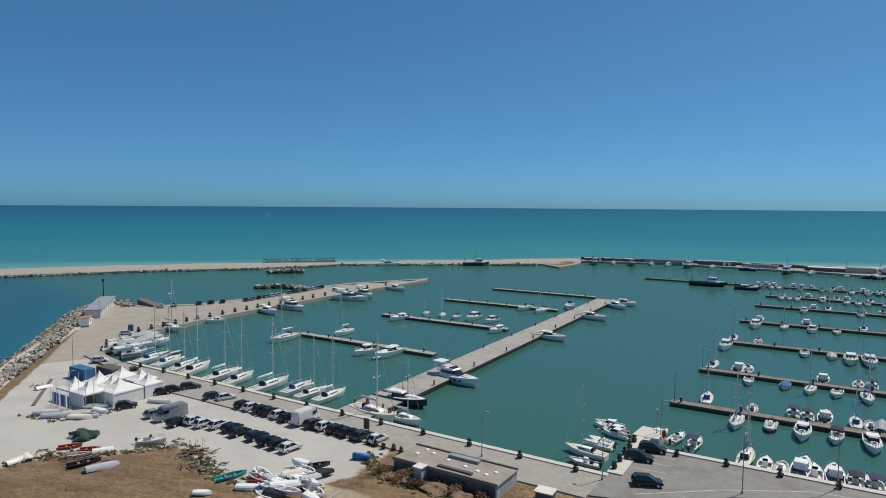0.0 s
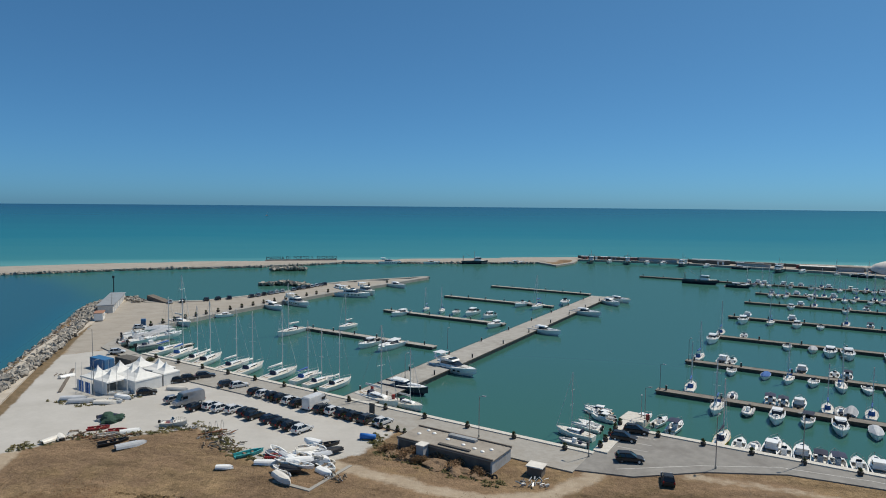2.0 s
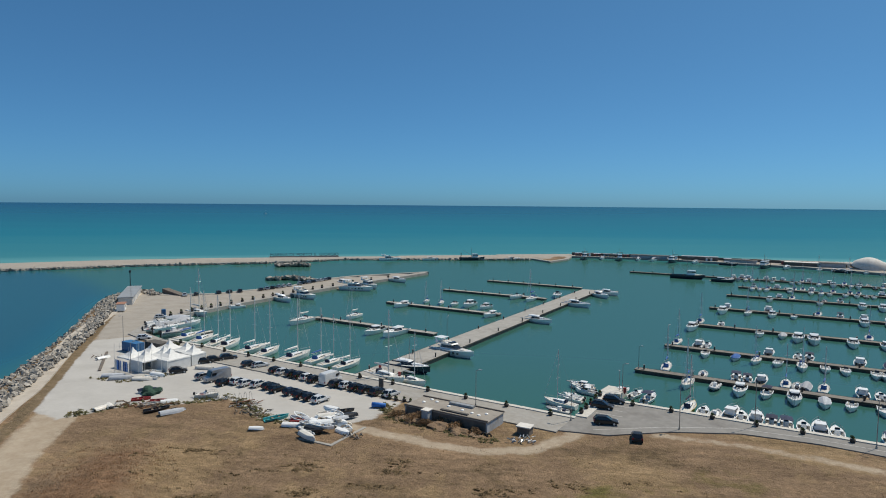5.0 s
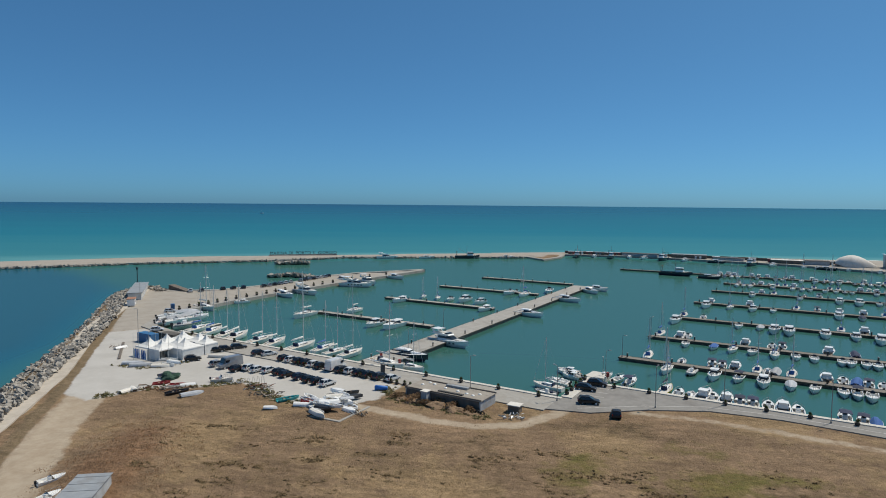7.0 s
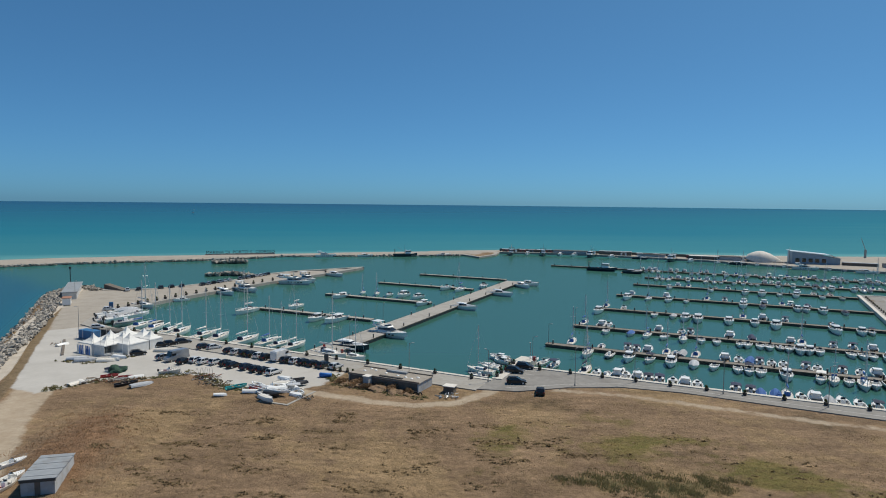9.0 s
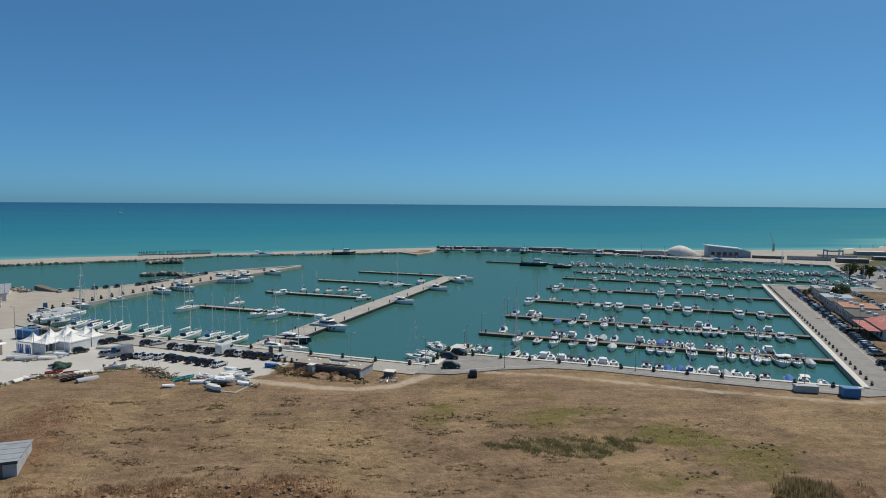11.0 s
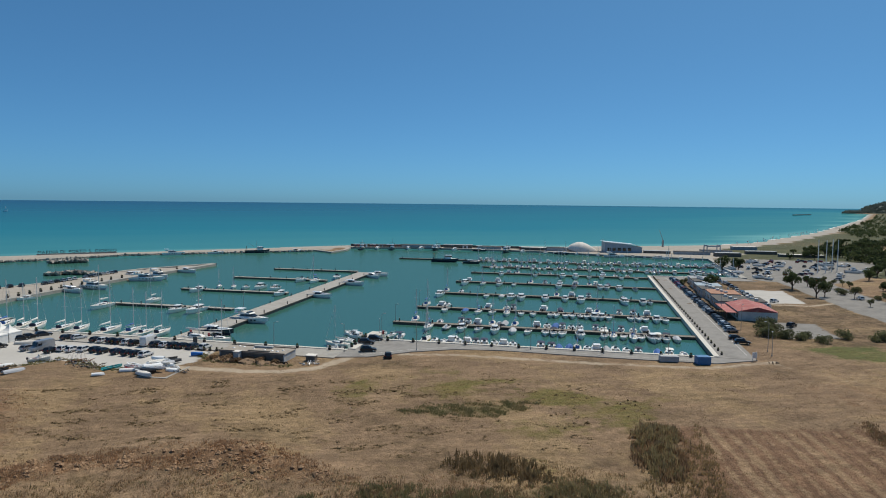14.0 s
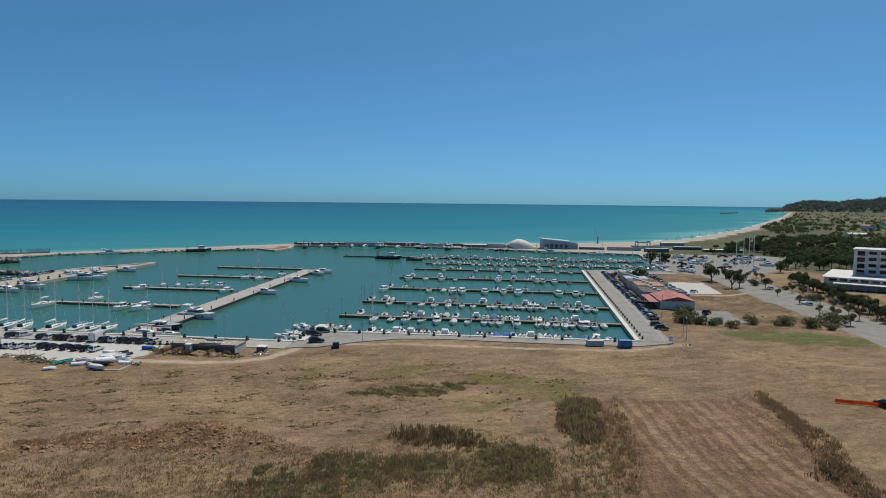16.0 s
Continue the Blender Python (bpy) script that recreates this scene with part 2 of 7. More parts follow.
ROOFSCREED = mat("weathered_flat_roof", (0.27, 0.24, 0.205), 0.95, col2=(0.34, 0.31, 0.27), scale=0.8, stain=(0.17, 0.15, 0.13), stain_scale=0.4)


# ---- building helpers ----
def done(name, bm, material, parent=None, smooth=False):
    me = bpy.data.meshes.new(name)
    bm.to_mesh(me)
    bm.free()
    for m in material if isinstance(material, (list, tuple)) else (material,):
        me.materials.append(m)
    if smooth:
        me.polygons.foreach_set("use_smooth", [True] * len(me.polygons))
    ob = new(name, me)
    if parent is not None:
        ob.parent = parent
    return ob


def part(name, bm, material, parent, label="", smooth=False):
    ob = done(name, bm, material, parent, smooth)
    if label:
        ob["label"] = label
    return ob


def thing(name, m, label, category, group=""):
    ob = new(name)
    ob.empty_display_size = 0.3
    ob.matrix_basis = m
    return tagged(ob, label, category, group)


def box(bm, x0, x1, y0, y1, z0, z1, bevel=0.0):
    vs = [bm.verts.new((x, y, z)) for z in (z0, z1) for y in (y0, y1) for x in (x0, x1)]
    fs = [bm.faces.new([vs[i] for i in q]) for q in ((0, 2, 3, 1), (4, 5, 7, 6), (0, 1, 5, 4), (2, 6, 7, 3), (0, 4, 6, 2), (1, 3, 7, 5))]
    if bevel:
        bmesh.ops.bevel(bm, geom=list({e for f in fs for e in f.edges}), offset=bevel, segments=2, affect="EDGES", profile=0.6)
    return bm


def prism(bm, pts, z0, z1):
    """An upright prism over an outline, in either turning sense."""
    area = sum(a[0] * b[1] - b[0] * a[1] for a, b in zip(pts, list(pts[1:]) + [pts[0]]))
    pts = list(pts) if area > 0 else list(pts)[::-1]
    lo = [bm.verts.new((x, y, z0)) for x, y in pts]
    hi = [bm.verts.new((x, y, z1)) for x, y in pts]
    bm.faces.new(hi)
    bm.faces.new(lo[::-1])
    for i in range(len(pts)):
        j = (i + 1) % len(pts)
        bm.faces.new((lo[i], lo[j], hi[j], hi[i]))
    return bm


def tube(bm, a, b, r0, r1=None, n=8, cap=True):
    """A round bar from a to b."""
    a, b = Vector(a), Vector(b)
    r1 = r0 if r1 is None else r1
    q = (b - a).to_track_quat("Z", "Y")
    rings = []
    for c, r in ((a, r0), (b, r1)):
        rings.append([bm.verts.new(c + q @ Vector((r * math.cos(2 * math.pi * i / n), r * math.sin(2 * math.pi * i / n), 0))) for i in range(n)])
    for i in range(n):
        bm.faces.new((rings[0][i], rings[0][(i + 1) % n], rings[1][(i + 1) % n], rings[1][i]))
    if cap:
        bm.faces.new(rings[0][::-1])
        bm.faces.new(rings[1])
    return bm


def loft(bm, rings, closed=True, cap0=True, cap1=True):
    """A skin over rings with the same count of points."""
    vr = [[bm.verts.new(p) for p in r] for r in rings]
    n = len(vr[0])
    for a, b in zip(vr, vr[1:]):
        for i in range(n if closed else n - 1):
            j = (i + 1) % n
            try:
                bm.faces.new((a[i], a[j], b[j], b[i]))
            except ValueError:
                pass
    if closed and cap0:
        bm.faces.new(vr[0][::-1])
    if closed and cap1:
        bm.faces.new(vr[-1])
    bmesh.ops.recalc_face_normals(bm, faces=bm.faces)
    return bm


def blob(bm, c, r, squash=1.0, rough=0.25, sub=1, seed=0.0):
    """A lumpy stone or mound."""
    made = bmesh.ops.create_icosphere(bm, subdivisions=sub, radius=1)["verts"]
    for v in made:
        d = 1 + rough * noise.noise(v.co * 1.7 + Vector((seed, seed * 1.3, -seed)))
        v.co = Vector((v.co.x * r * d + c[0], v.co.y * r * d + c[1], v.co.z * r * d * squash + c[2]))
    return bm


def structure(ob, label, category):
    return tagged(ob, label, category, kind="structure")


# the marina's own grid: u along the quay, v out towards the sea
GRID = radians(-31.3)
UX, UY = math.cos(GRID), math.sin(GRID)


def L(u, v):
    return (26 + UX * u - UY * v, 100 + UY * u + UX * v)


def place(x, y, z=0.0, heading=0.0):
    return pose(x, y, z, 0, 0, heading)


def berth(u, v, z=0.0, heading=0.0):
    x, y = L(u, v)
    return pose(x, y, z, 0, 0, math.degrees(GRID) + heading)


# ---- ground and water ----
SHORE_LEFT = [(-75, -1500), (-74, 60), (-104, 150), (-112, 173), (-126, 209), (-138, 244), (-136, 258), (-128, 260), (-116, 249), (-97, 253), (-72, 280), (-62, 308), (-48, 324), (-10, 347)]
SHORE_BASIN = [(-8, 339), (-51, 273), (-67, 244), (-81, 217), (-91, 192), (-87, 170), (-77, 161), (26, 100), (35, 116), (40, 116), (37, 110), (113, 66), (210, 223)]
SHORE_FAR = [(253, 202), (302, 276), (319, 301), (262, 352), (230, 392), (150, 448), (95, 462), (88, 440), (72, 418), (63, 440), (-69, 426), (-112, 397), (-181, 373), (-212, 349), (-238, 342), (-420, 250)]
SHORE_SEA = [(-470, 290), (-269, 390), (-206, 424), (-123, 450), (-74, 460), (101, 507), (180, 490), (290, 452), (443, 446), (518, 470), (801, 640), (1649, 1225), (2420, 1790), (2520, 1960), (4700, 3300)]
LAND = SHORE_LEFT + SHORE_BASIN + SHORE_FAR + SHORE_SEA + [(4700, -1500)]


def inside(px, py, poly):
    hit = np.zeros(px.shape, bool)
    for (x0, y0), (x1, y1) in zip(poly, poly[1:] + poly[:1]):
        if y0 != y1:
            hit ^= ((y0 > py) != (y1 > py)) & (px < (x1 - x0) * (py - y0) / (y1 - y0) + x0)
    return hit


def near_line(px, py, line, closed=False):
    best = np.full(px.shape, 1e9)
    for (x0, y0), (x1, y1) in zip(line, line[1:] + (line[:1] if closed else [])):
        dx, dy = x1 - x0, y1 - y0
        s = np.clip(((px - x0) * dx + (py - y0) * dy) / (dx * dx + dy * dy), 0, 1)
        best = np.minimum(best, np.hypot(px - x0 - s * dx, py - y0 - s * dy))
    return best


def soft_in(px, py, poly, edge=3.0):
    """1 well inside an outline, 0 well outside it, 0.5 on it."""
    d = near_line(px, py, poly, True) * np.where(inside(px, py, poly), 1, -1)
    return np.clip(0.5 + d / (2 * edge), 0, 1)


def steps(lo, hi, fine, reach, cap_lo=260, cap_hi=20, grow=1.12):
    s = list(np.arange(lo, hi + 0.01, fine))
    d = fine
    while s[-1] < reach:
        d *= grow
        s.append(s[-1] + min(d, cap_hi))
    d = fine
    while s[0] > -reach:
        d *= grow + 0.2
        s.insert(0, s[0] - min(d, cap_lo))
    return np.array(s)


def sheet(name, xs, ys, zf, masks, material):
    gx, gy = np.meshgrid(xs, ys)
    gz = zf(gx, gy)
    nx, ny = len(xs), len(ys)
    me = bpy.data.meshes.new(name)
    me.vertices.add(nx * ny)
    me.vertices.foreach_set("co", np.stack([gx, gy, gz], -1).astype(np.float32).ravel())
    i = (np.arange(ny - 1)[:, None] * nx + np.arange(nx - 1)[None]).ravel()
    quads = np.stack([i, i + 1, i + 1 + nx, i + nx], 1).astype(np.int32)
    me.loops.add(quads.size)
    me.loops.foreach_set("vertex_index", quads.ravel())
    me.polygons.add(len(quads))
    me.polygons.foreach_set("loop_start", np.arange(0, quads.size, 4, dtype=np.int32))
    me.polygons.foreach_set("use_smooth", np.ones(len(quads), bool))
    me.update()
    for key, f in masks.items():
        a = me.attributes.new(key, "FLOAT", "POINT")
        a.data.foreach_set("value", f(gx, gy).astype(np.float32).ravel())
    me.materials.append(material)
    return new(name, me)


def waves(px, py, scale, seed):
    """Cheap smooth noise, about -1 to 1, for large grids."""
    r = np.random.RandomState(seed)
    out = np.zeros(px.shape)
    for k in range(7):
        a, p = r.uniform(0, 2 * math.pi, 2)
        f = r.uniform(0.6, 1.9) * 2 * math.pi / scale
        out += np.sin(f * (px * math.cos(a) + py * math.sin(a)) + p + 1.3 * np.sin(0.37 * f * (py * math.cos(a) - px * math.sin(a)) + a))
    return out / 3.6


GRAVEL_LOT = [(-88, 166), (-77, 152), (-6, 108), (-11, 98), (-21, 92), (-31, 98), (-41, 109), (-50, 104), (-58, 104), (-67, 96), (-74, 100), (-98, 158)]
SPIT = [(-120, 216), (-96, 160), (-86, 168), (-91, 192), (-81, 217), (-67, 244), (-51, 273), (-8, 339), (-10, 347), (-48, 324), (-62, 308), (-72, 280), (-97, 253), (-116, 249), (-130, 256)]
PLOUGHED = [(70, 28), (81, 23), (101, 16), (91, 1), (82, -12), (72, -34), (60, -60), (24, -40), (47, -8), (57, 8)]
GREEN_FIELD = [(140, 69), (160, 66), (176, 52), (182, 40), (172, 35), (150, 45), (142, 55)]
SCRUB_A = [(27, 50.5), (34, 52), (46, 50), (54, 47), (48, 44), (42, 42.6), (35, 45.5), (28, 48)]
SCRUB_B = [(2, 16), (14, 19), (19, 20), (22, 15), (30, 14), (38, 13), (42, 13.5), (46, 9), (41, 1), (34, 1), (24, 8), (12, 4), (2, 10)]
SCRUB_C = [(60.5, 26), (64.5, 28.5), (68.5, 26), (63, 18), (58, 11), (52.5, 9), (55.5, 18)]
RED_A = [(-38, 45), (-29, 43), (-19, 43.5), (-8, 42), (0, 40), (5, 34), (9, 28.5), (13, 22), (4, 25), (-4, 30), (-14, 35), (-22, 37), (-30, 33), (-40, 36)]
RED_B = [(-54, 84), (-44, 86), (-38, 70), (-36, 50), (-46, 46), (-52, 62)]
OLIVE = [(30, 74), (57, 66), (79, 41), (70, 29), (58, 29), (42, 20), (44, 33), (50, 44), (32, 55), (14, 66)]
WHITE_LOT = [(214, 166), (233, 157), (212, 126), (192, 132), (186, 140)]
SMALL_LOT = [(166, 99), (178, 93), (166, 74), (150, 78)]
CAR_STRIP = [(300, 190), (276, 166), (235, 99), (208, 58), (176, 16), (150, 0), (173, 37), (195, 71), (213, 107), (236, 145), (262, 190)]
YARD = [(253, 204), (300, 275), (319, 302), (360, 290), (420, 250), (350, 200), (290, 172), (262, 170)]
FAR_STRIP = [(319, 301), (262, 352), (230, 392), (150, 448), (95, 462), (101, 500), (180, 486), (290, 446), (400, 430), (380, 330)]
BEACH = [(290, 452), (443, 446), (518, 470), (801, 640), (1649, 1225), (2420, 1790), (2420, 1765), (1388, 1012), (840, 626), (568, 456), (450, 395), (380, 372), (300, 400)]
WEST_MOLE = [(95, 462), (63, 440), (-69, 426), (-112, 397), (-238, 342), (-420, 250), (-470, 290), (-269, 390), (-123, 450), (101, 507)]


def rise(px, py):
    """How far the sheets of sea and coast lift towards the horizon."""
    return 23.5 * np.clip((np.hypot(px, py + 30) - 700) / 4000, 0, 1) ** 2


def ground_height(px, py):
    land = inside(px, py, LAND)
    hard = near_line(px, py, LAND[:len(SHORE_LEFT + SHORE_BASIN + SHORE_FAR)])
    soft = near_line(px, py, LAND[len(SHORE_LEFT + SHORE_BASIN + SHORE_FAR):])
    flat = np.clip((near_line(px, py, [L(-130, -10), L(-10, -14), L(95, 0)]) - 14) / 12, 0, 1)
    flat *= 1 - np.maximum(soft_in(px, py, GRAVEL_LOT, 6), soft_in(px, py, SPIT, 6))
    relief = 0.30 * waves(px, py, 46, 1) + 0.14 * waves(px, py, 13, 2) + 0.05 * waves(px, py, 4.2, 3)
    relief += 1.7 * np.exp(-(((px + 43) / 7) ** 2 + ((py - 66) / 13) ** 2)) + 0.95 * soft_in(px, py, RED_A, 6) * (1 + 0.6 * waves(px, py, 5, 71) + 0.3 * waves(px, py, 3, 72)) + 1.3 * np.exp(-(((px + 1) / 3.6) ** 2 + ((py - 34) / 5) ** 2))
    relief += 0.09 * np.sin((px * 0.86 + py * 0.5) * 2 * math.pi / 2.1) * soft_in(px, py, PLOUGHED, 3)
    relief += 1.1 * np.exp(-(near_line(px, py, [(101, 17), (92, 4), (82, -12), (76, -26)]) / 2.6) ** 2)
    far = np.clip((np.hypot(px, py) - 260) / 200, 0, 1)
    z = 1.0 + 0.8 * flat * relief * (1 - far)
    z += np.clip((px - 500) / 2600, 0, 1) * 2
    z = np.where(hard < 1.6, -1.5, z)
    z = np.where(land & (soft < 22), np.minimum(z, -0.25 + soft * 0.06), z) + rise(px, py)
    return np.where(land, z, -4.0)


def line_mask(line, width, edge=1.6):
    return lambda px, py: np.clip(0.5 + (width / 2 - near_line(px, py, line)) / (2 * edge), 0, 1)


def many(*polys, edge=3.0, top=1.0):
    def f(px, py):
        return top * np.max([soft_in(px, py, p, edge) for p in polys], 0)
    return f


def track_mask(px, py):
    lines = (([(-82, 132), (-77, 121), (-69, 101), (-63.5, 80), (-56, 60), (-48, 36), (-40, 0)], 7.5), ([(-16, 95), (-8, 91), (0, 86.5), (8, 83.5), (16, 84.5), (22, 89), (27, 95)], 3.0),
             ([(124, 58), (104, 58), (80, 70), (52, 87), (38, 92)], 3.6), ([(121, 62), (126, 40), (150, 20)], 2.0), ([(186, 131), (211, 122), (236, 124)], 2.2))
    return np.max([line_mask(a, w)(px, py) * (1.0, 0.9, 0.62, 0.62, 1.0)[i] for i, (a, w) in enumerate(lines)], 0)


def woods_mask(px, py):
    inland = inside(px, py, LAND) & (px > 330)
    d = np.clip((near_line(px, py, SHORE_SEA[8:]) - 16) / 24, 0, 1)
    return inland * d * np.clip(0.75 + 0.3 * waves(px, py, 330, 9), 0.3, 1)


def swath_mask(px, py):
    """Pale curved swaths of cut straw along the ploughed field."""
    out = np.zeros(px.shape)
    near = (px > 30) & (px < 110) & (py > -45) & (py < 35)
    qx, qy = px[near], py[near]
    best = np.full(qx.shape, 1e9)
    for i in range(13):
        line = [(74 + 2.4 * i - 17 * f - 7 * f * (1 - f), 25 - 1.0 * i - 38 * f + 4 * (1 - f) ** 6) for f in (0, 0.06, 0.15, 0.3, 0.5, 0.75, 1.0)]
        best = np.minimum(best, near_line(qx, qy, line) + 0.25 * math.sin(5 * i))
    out[near] = np.clip(0.78 - best / 1.7 + 0.16 * waves(qx, qy, 7, 83), 0, 0.85)
    return out * soft_in(px, py, PLOUGHED, 1.5)


ground = structure(sheet("ground", steps(-140, 262, 1.0, 4600), steps(-70, 262, 1.0, 4600), ground_height, {
    "straw": lambda px, py: np.clip(0.42 + 0.3 * waves(px, py, 38, 4) + 0.12 * waves(px, py, 9, 14), 0, 1),
    "mottle": lambda px, py: np.clip(0.32 + 0.15 * waves(px, py, 22, 17) + 0.05 * waves(px, py, 6, 18), 0, 0.6) * (px < 260) + 0.2 * np.clip((px - 135) / 20, 0, 1) * (px < 270) * (py > 62),
    "red": lambda px, py: np.clip(many(RED_A, RED_B, edge=6, top=0.72)(px, py) + np.clip((px - 95) / 40, 0, 0.42) * (py < 40), 0, 1),
    "plough": many(PLOUGHED), "swath": swath_mask, "green": lambda px, py: np.clip(0.30 * np.clip(waves(px, py, 30, 6), 0, 1) * (py < 92) + soft_in(px, py, OLIVE, 9) * np.clip(0.50 + 0.16 * waves(px * 0.5, py, 10, 16), 0, 1), 0, 1),
    "lush": lambda px, py: soft_in(px, py, GREEN_FIELD, 5) * np.clip(0.75 + 0.2 * waves(px, py, 12, 26), 0, 1),
    "scrub": many(SCRUB_A, SCRUB_B, SCRUB_C, edge=5, top=0.75), "track": track_mask,
    "gravel": many(GRAVEL_LOT, WHITE_LOT, edge=1.6), "tarmac": many(CAR_STRIP, YARD, SMALL_LOT, edge=1.6), "ditch": line_mask([(-57, 46), (-64, 67), (-71, 87), (-76, 103), (-88, 134), (-112, 198)], 2.4, 0.9), "sand": many(SPIT, WEST_MOLE, BEACH, FAR_STRIP, edge=2), "woods": woods_mask, "foam": line_mask(SHORE_SEA[7:], 13, 1.5),
}, SOIL), "dry straw-coloured field with bare soil, gravel and dirt tracks", "ground")

SEA_LINE = SHORE_SEA[:-1]
LAGOON = [(-75, -400), (-900, -400), (-900, 40), (-420, 250), (-238, 345), (-170, 330), (-138, 262), (-138, 244), (-104, 150)]
HARBOUR = [(-75, -100), (-104, 150), (-138, 244), (-190, 300), (-238, 345), (-112, 400), (95, 465), (230, 395), (325, 301), (253, 200), (113, 60), (26, 95)]


def sea_height(px, py):
    return rise(px, py)


def sea_disc():
    """A round sheet out to the horizon, finer towards the middle."""
    rs = np.concatenate([[0.0], np.linspace(12, 700, 110), np.geomspace(715, 4700, 60)])
    an = np.linspace(0, 2 * math.pi, 241)
    gr, ga = np.meshgrid(rs, an)
    return gr * np.sin(ga), gr * np.cos(ga) - 30


def build_water():
    gx, gy = sea_disc()
    ny, nx = gx.shape
    gz = sea_height(gx, gy)
    me = bpy.data.meshes.new("water")
    i = (np.arange(ny - 1)[:, None] * nx + np.arange(nx - 1)[None]).ravel()
    quads = np.stack([i, i + nx, i + 1 + nx, i + 1], 1).astype(np.int32)
    me.vertices.add(nx * ny)
    me.vertices.foreach_set("co", np.stack([gx, gy, gz], -1).astype(np.float32).ravel())
    me.loops.add(quads.size)
    me.loops.foreach_set("vertex_index", quads.ravel())
    me.polygons.add(len(quads))
    me.polygons.foreach_set("loop_start", np.arange(0, quads.size, 4, dtype=np.int32))
    me.polygons.foreach_set("use_smooth", np.ones(len(quads), bool))
    me.update()
    d = near_line(gx, gy, SEA_LINE)
    a = me.attributes.new("offshore", "FLOAT", "POINT")
    a.data.foreach_set("value", np.maximum(np.clip(d / 3600, 0, 1) ** 0.62, 0.95 * soft_in(gx, gy, LAGOON, 14)).astype(np.float32).ravel())
    a = me.attributes.new("harbour", "FLOAT", "POINT")
    a.data.foreach_set("value", np.maximum(soft_in(gx, gy, HARBOUR, 14), 0.48 * soft_in(gx, gy, LAGOON, 14)).astype(np.float32).ravel())
    me.materials.append(WATER)
    return new("water", me)


structure(build_water(), "calm green harbour water and turquoise open sea", "water")


# ---- quays, roads, piers ----
def slab(name, pts, z0, z1, material, label, category):
    return structure(done(name, prism(bmesh.new(), pts, z0, z1), material), label, category)


def strip(name, line, w_left, w_right, z0, z1, material, label, category):
    """A band along a line, with mitred bends; widths to the left and right of its direction."""
    pts = [Vector((x, y)) for x, y in line]
    lft, rgt = [], []
    for i, p in enumerate(pts):
        d0 = (p - pts[i - 1]).normalized() if i else (pts[1] - p).normalized()
        d1 = (pts[i + 1] - p).normalized() if i < len(pts) - 1 else d0
        nrm = Vector((-(d0 + d1).y, (d0 + d1).x)).normalized()
        k = 1 / max(0.4, nrm.dot(Vector((-d0.y, d0.x))))
        lft.append(p + nrm * w_left * k)
        rgt.append(p - nrm * w_right * k)
    bm = bmesh.new()
    rings = [[(a.x, a.y, z0), (b.x, b.y, z0), (b.x, b.y, z1), (a.x, a.y, z1)] for a, b in zip(lft, rgt)]
    loft(bm, rings)
    return structure(done(name, bm, material), label, category)


QUAY_W = [(-87, 170), (-77, 161), (26, 100), (29.5, 106)]
strip("quay_west", QUAY_W[1:3], 0, 9.0, -2.5, 1.20, CONCRETE, "worn grey concrete quay road along the basin", "quay")
strip("quay_edge_west", [L(-119, 0), L(0.4, 0)], 0.02, 1.0, -2.5, 1.36, KERB, "pale stone quay edge above the water", "quay edge")
slab("quay_east", [L(0.0, -0.9), (27, 101.5), (33.5, 112.5), (37, 109.8), (112.9, 65.7), (121, 60), (109, 60.5), (93, 69.5), (80, 77.5), (64, 88), (53, 92.5), (41, 93), (30, 91), (20, 93.6), L(-6, -9)], -2.5, 1.19, ASPHALT, "worn grey asphalt quay road with a wide apron", "quay road")
strip("quay_edge_east", [(37, 110), (113, 66)], 0.02, 1.1, -2.5, 1.36, KERB, "pale stone quay edge above the berths", "quay edge")
strip("mole", [(27.2, 99.8), (36.4, 115.4)], 1.15, 1.15, -2.5, 1.40, KERB, "short pale concrete mole with planters", "mole")
slab("mole_head", [(34.2, 115.6), (37.2, 119.8), (40.6, 117.6), (38.0, 113.4)], -2.5, 1.44, KERB, "pale concrete head of the mole", "mole")
slab("road_east", [(112.9, 66), (121, 60.2), (153, 112), (191, 170), (214, 205), (250, 188), (252.4, 201.6), (210.2, 222.6)], -2.5, 1.18, ASPHALT, "grey asphalt road along the berths", "road")
strip("quay_edge_south", [(113, 66), (210, 223), (253, 202)], 0.02, 1.3, -2.5, 1.38, KERB, "pale stone quay edge beside the road", "quay edge")
strip("quay_edge_yard", [(253, 202), (302, 276), (319, 301), (262, 352), (230, 392), (150, 448), (95, 462)], 0.02, 3.0, -2.5, 1.38, CONCRETE, "pale concrete quay of the far basin", "quay")
strip("spit_quay", [(-9, 339), (-51, 273), (-67, 244), (-81, 217), (-91, 192), (-87, 170), (-77, 161)], 0.02, 4.0, -2.5, 1.28, CONCRETE, "concrete quay edge of the spit", "quay")
strip("spit_outer_edge", [(-10, 346), (-48, 323), (-62, 307), (-72, 279), (-97, 252), (-116, 248), (-128, 259)], 2.6, 0.02, -2.5, 1.15, CONCRETE, "rough concrete outer edge of the spit", "quay")
strip("causeway", [(-61, 30), (-84, 112), (-104, 163), (-120, 216), (-130, 252)], 1.6, 3.4, -1.0, 1.30, PAVE, "pale beige concrete road behind the rock armour", "road")
strip("mole_edge_west", [(95, 462), (88, 440), (72, 418), (63, 440), (-69, 426), (-112, 397), (-181, 373), (-238, 342), (-420, 250)], 0.02, 3.0, -2.5, 1.0, CONCRETE, "concrete toe of the sandy breakwater", "quay")
strip("sea_wall", [(98, 478), (160, 459), (238, 418), (276, 396)], 1.0, 0.0, -1.0, 2.9, DARKC, "long dark weathered concrete sea wall", "wall")


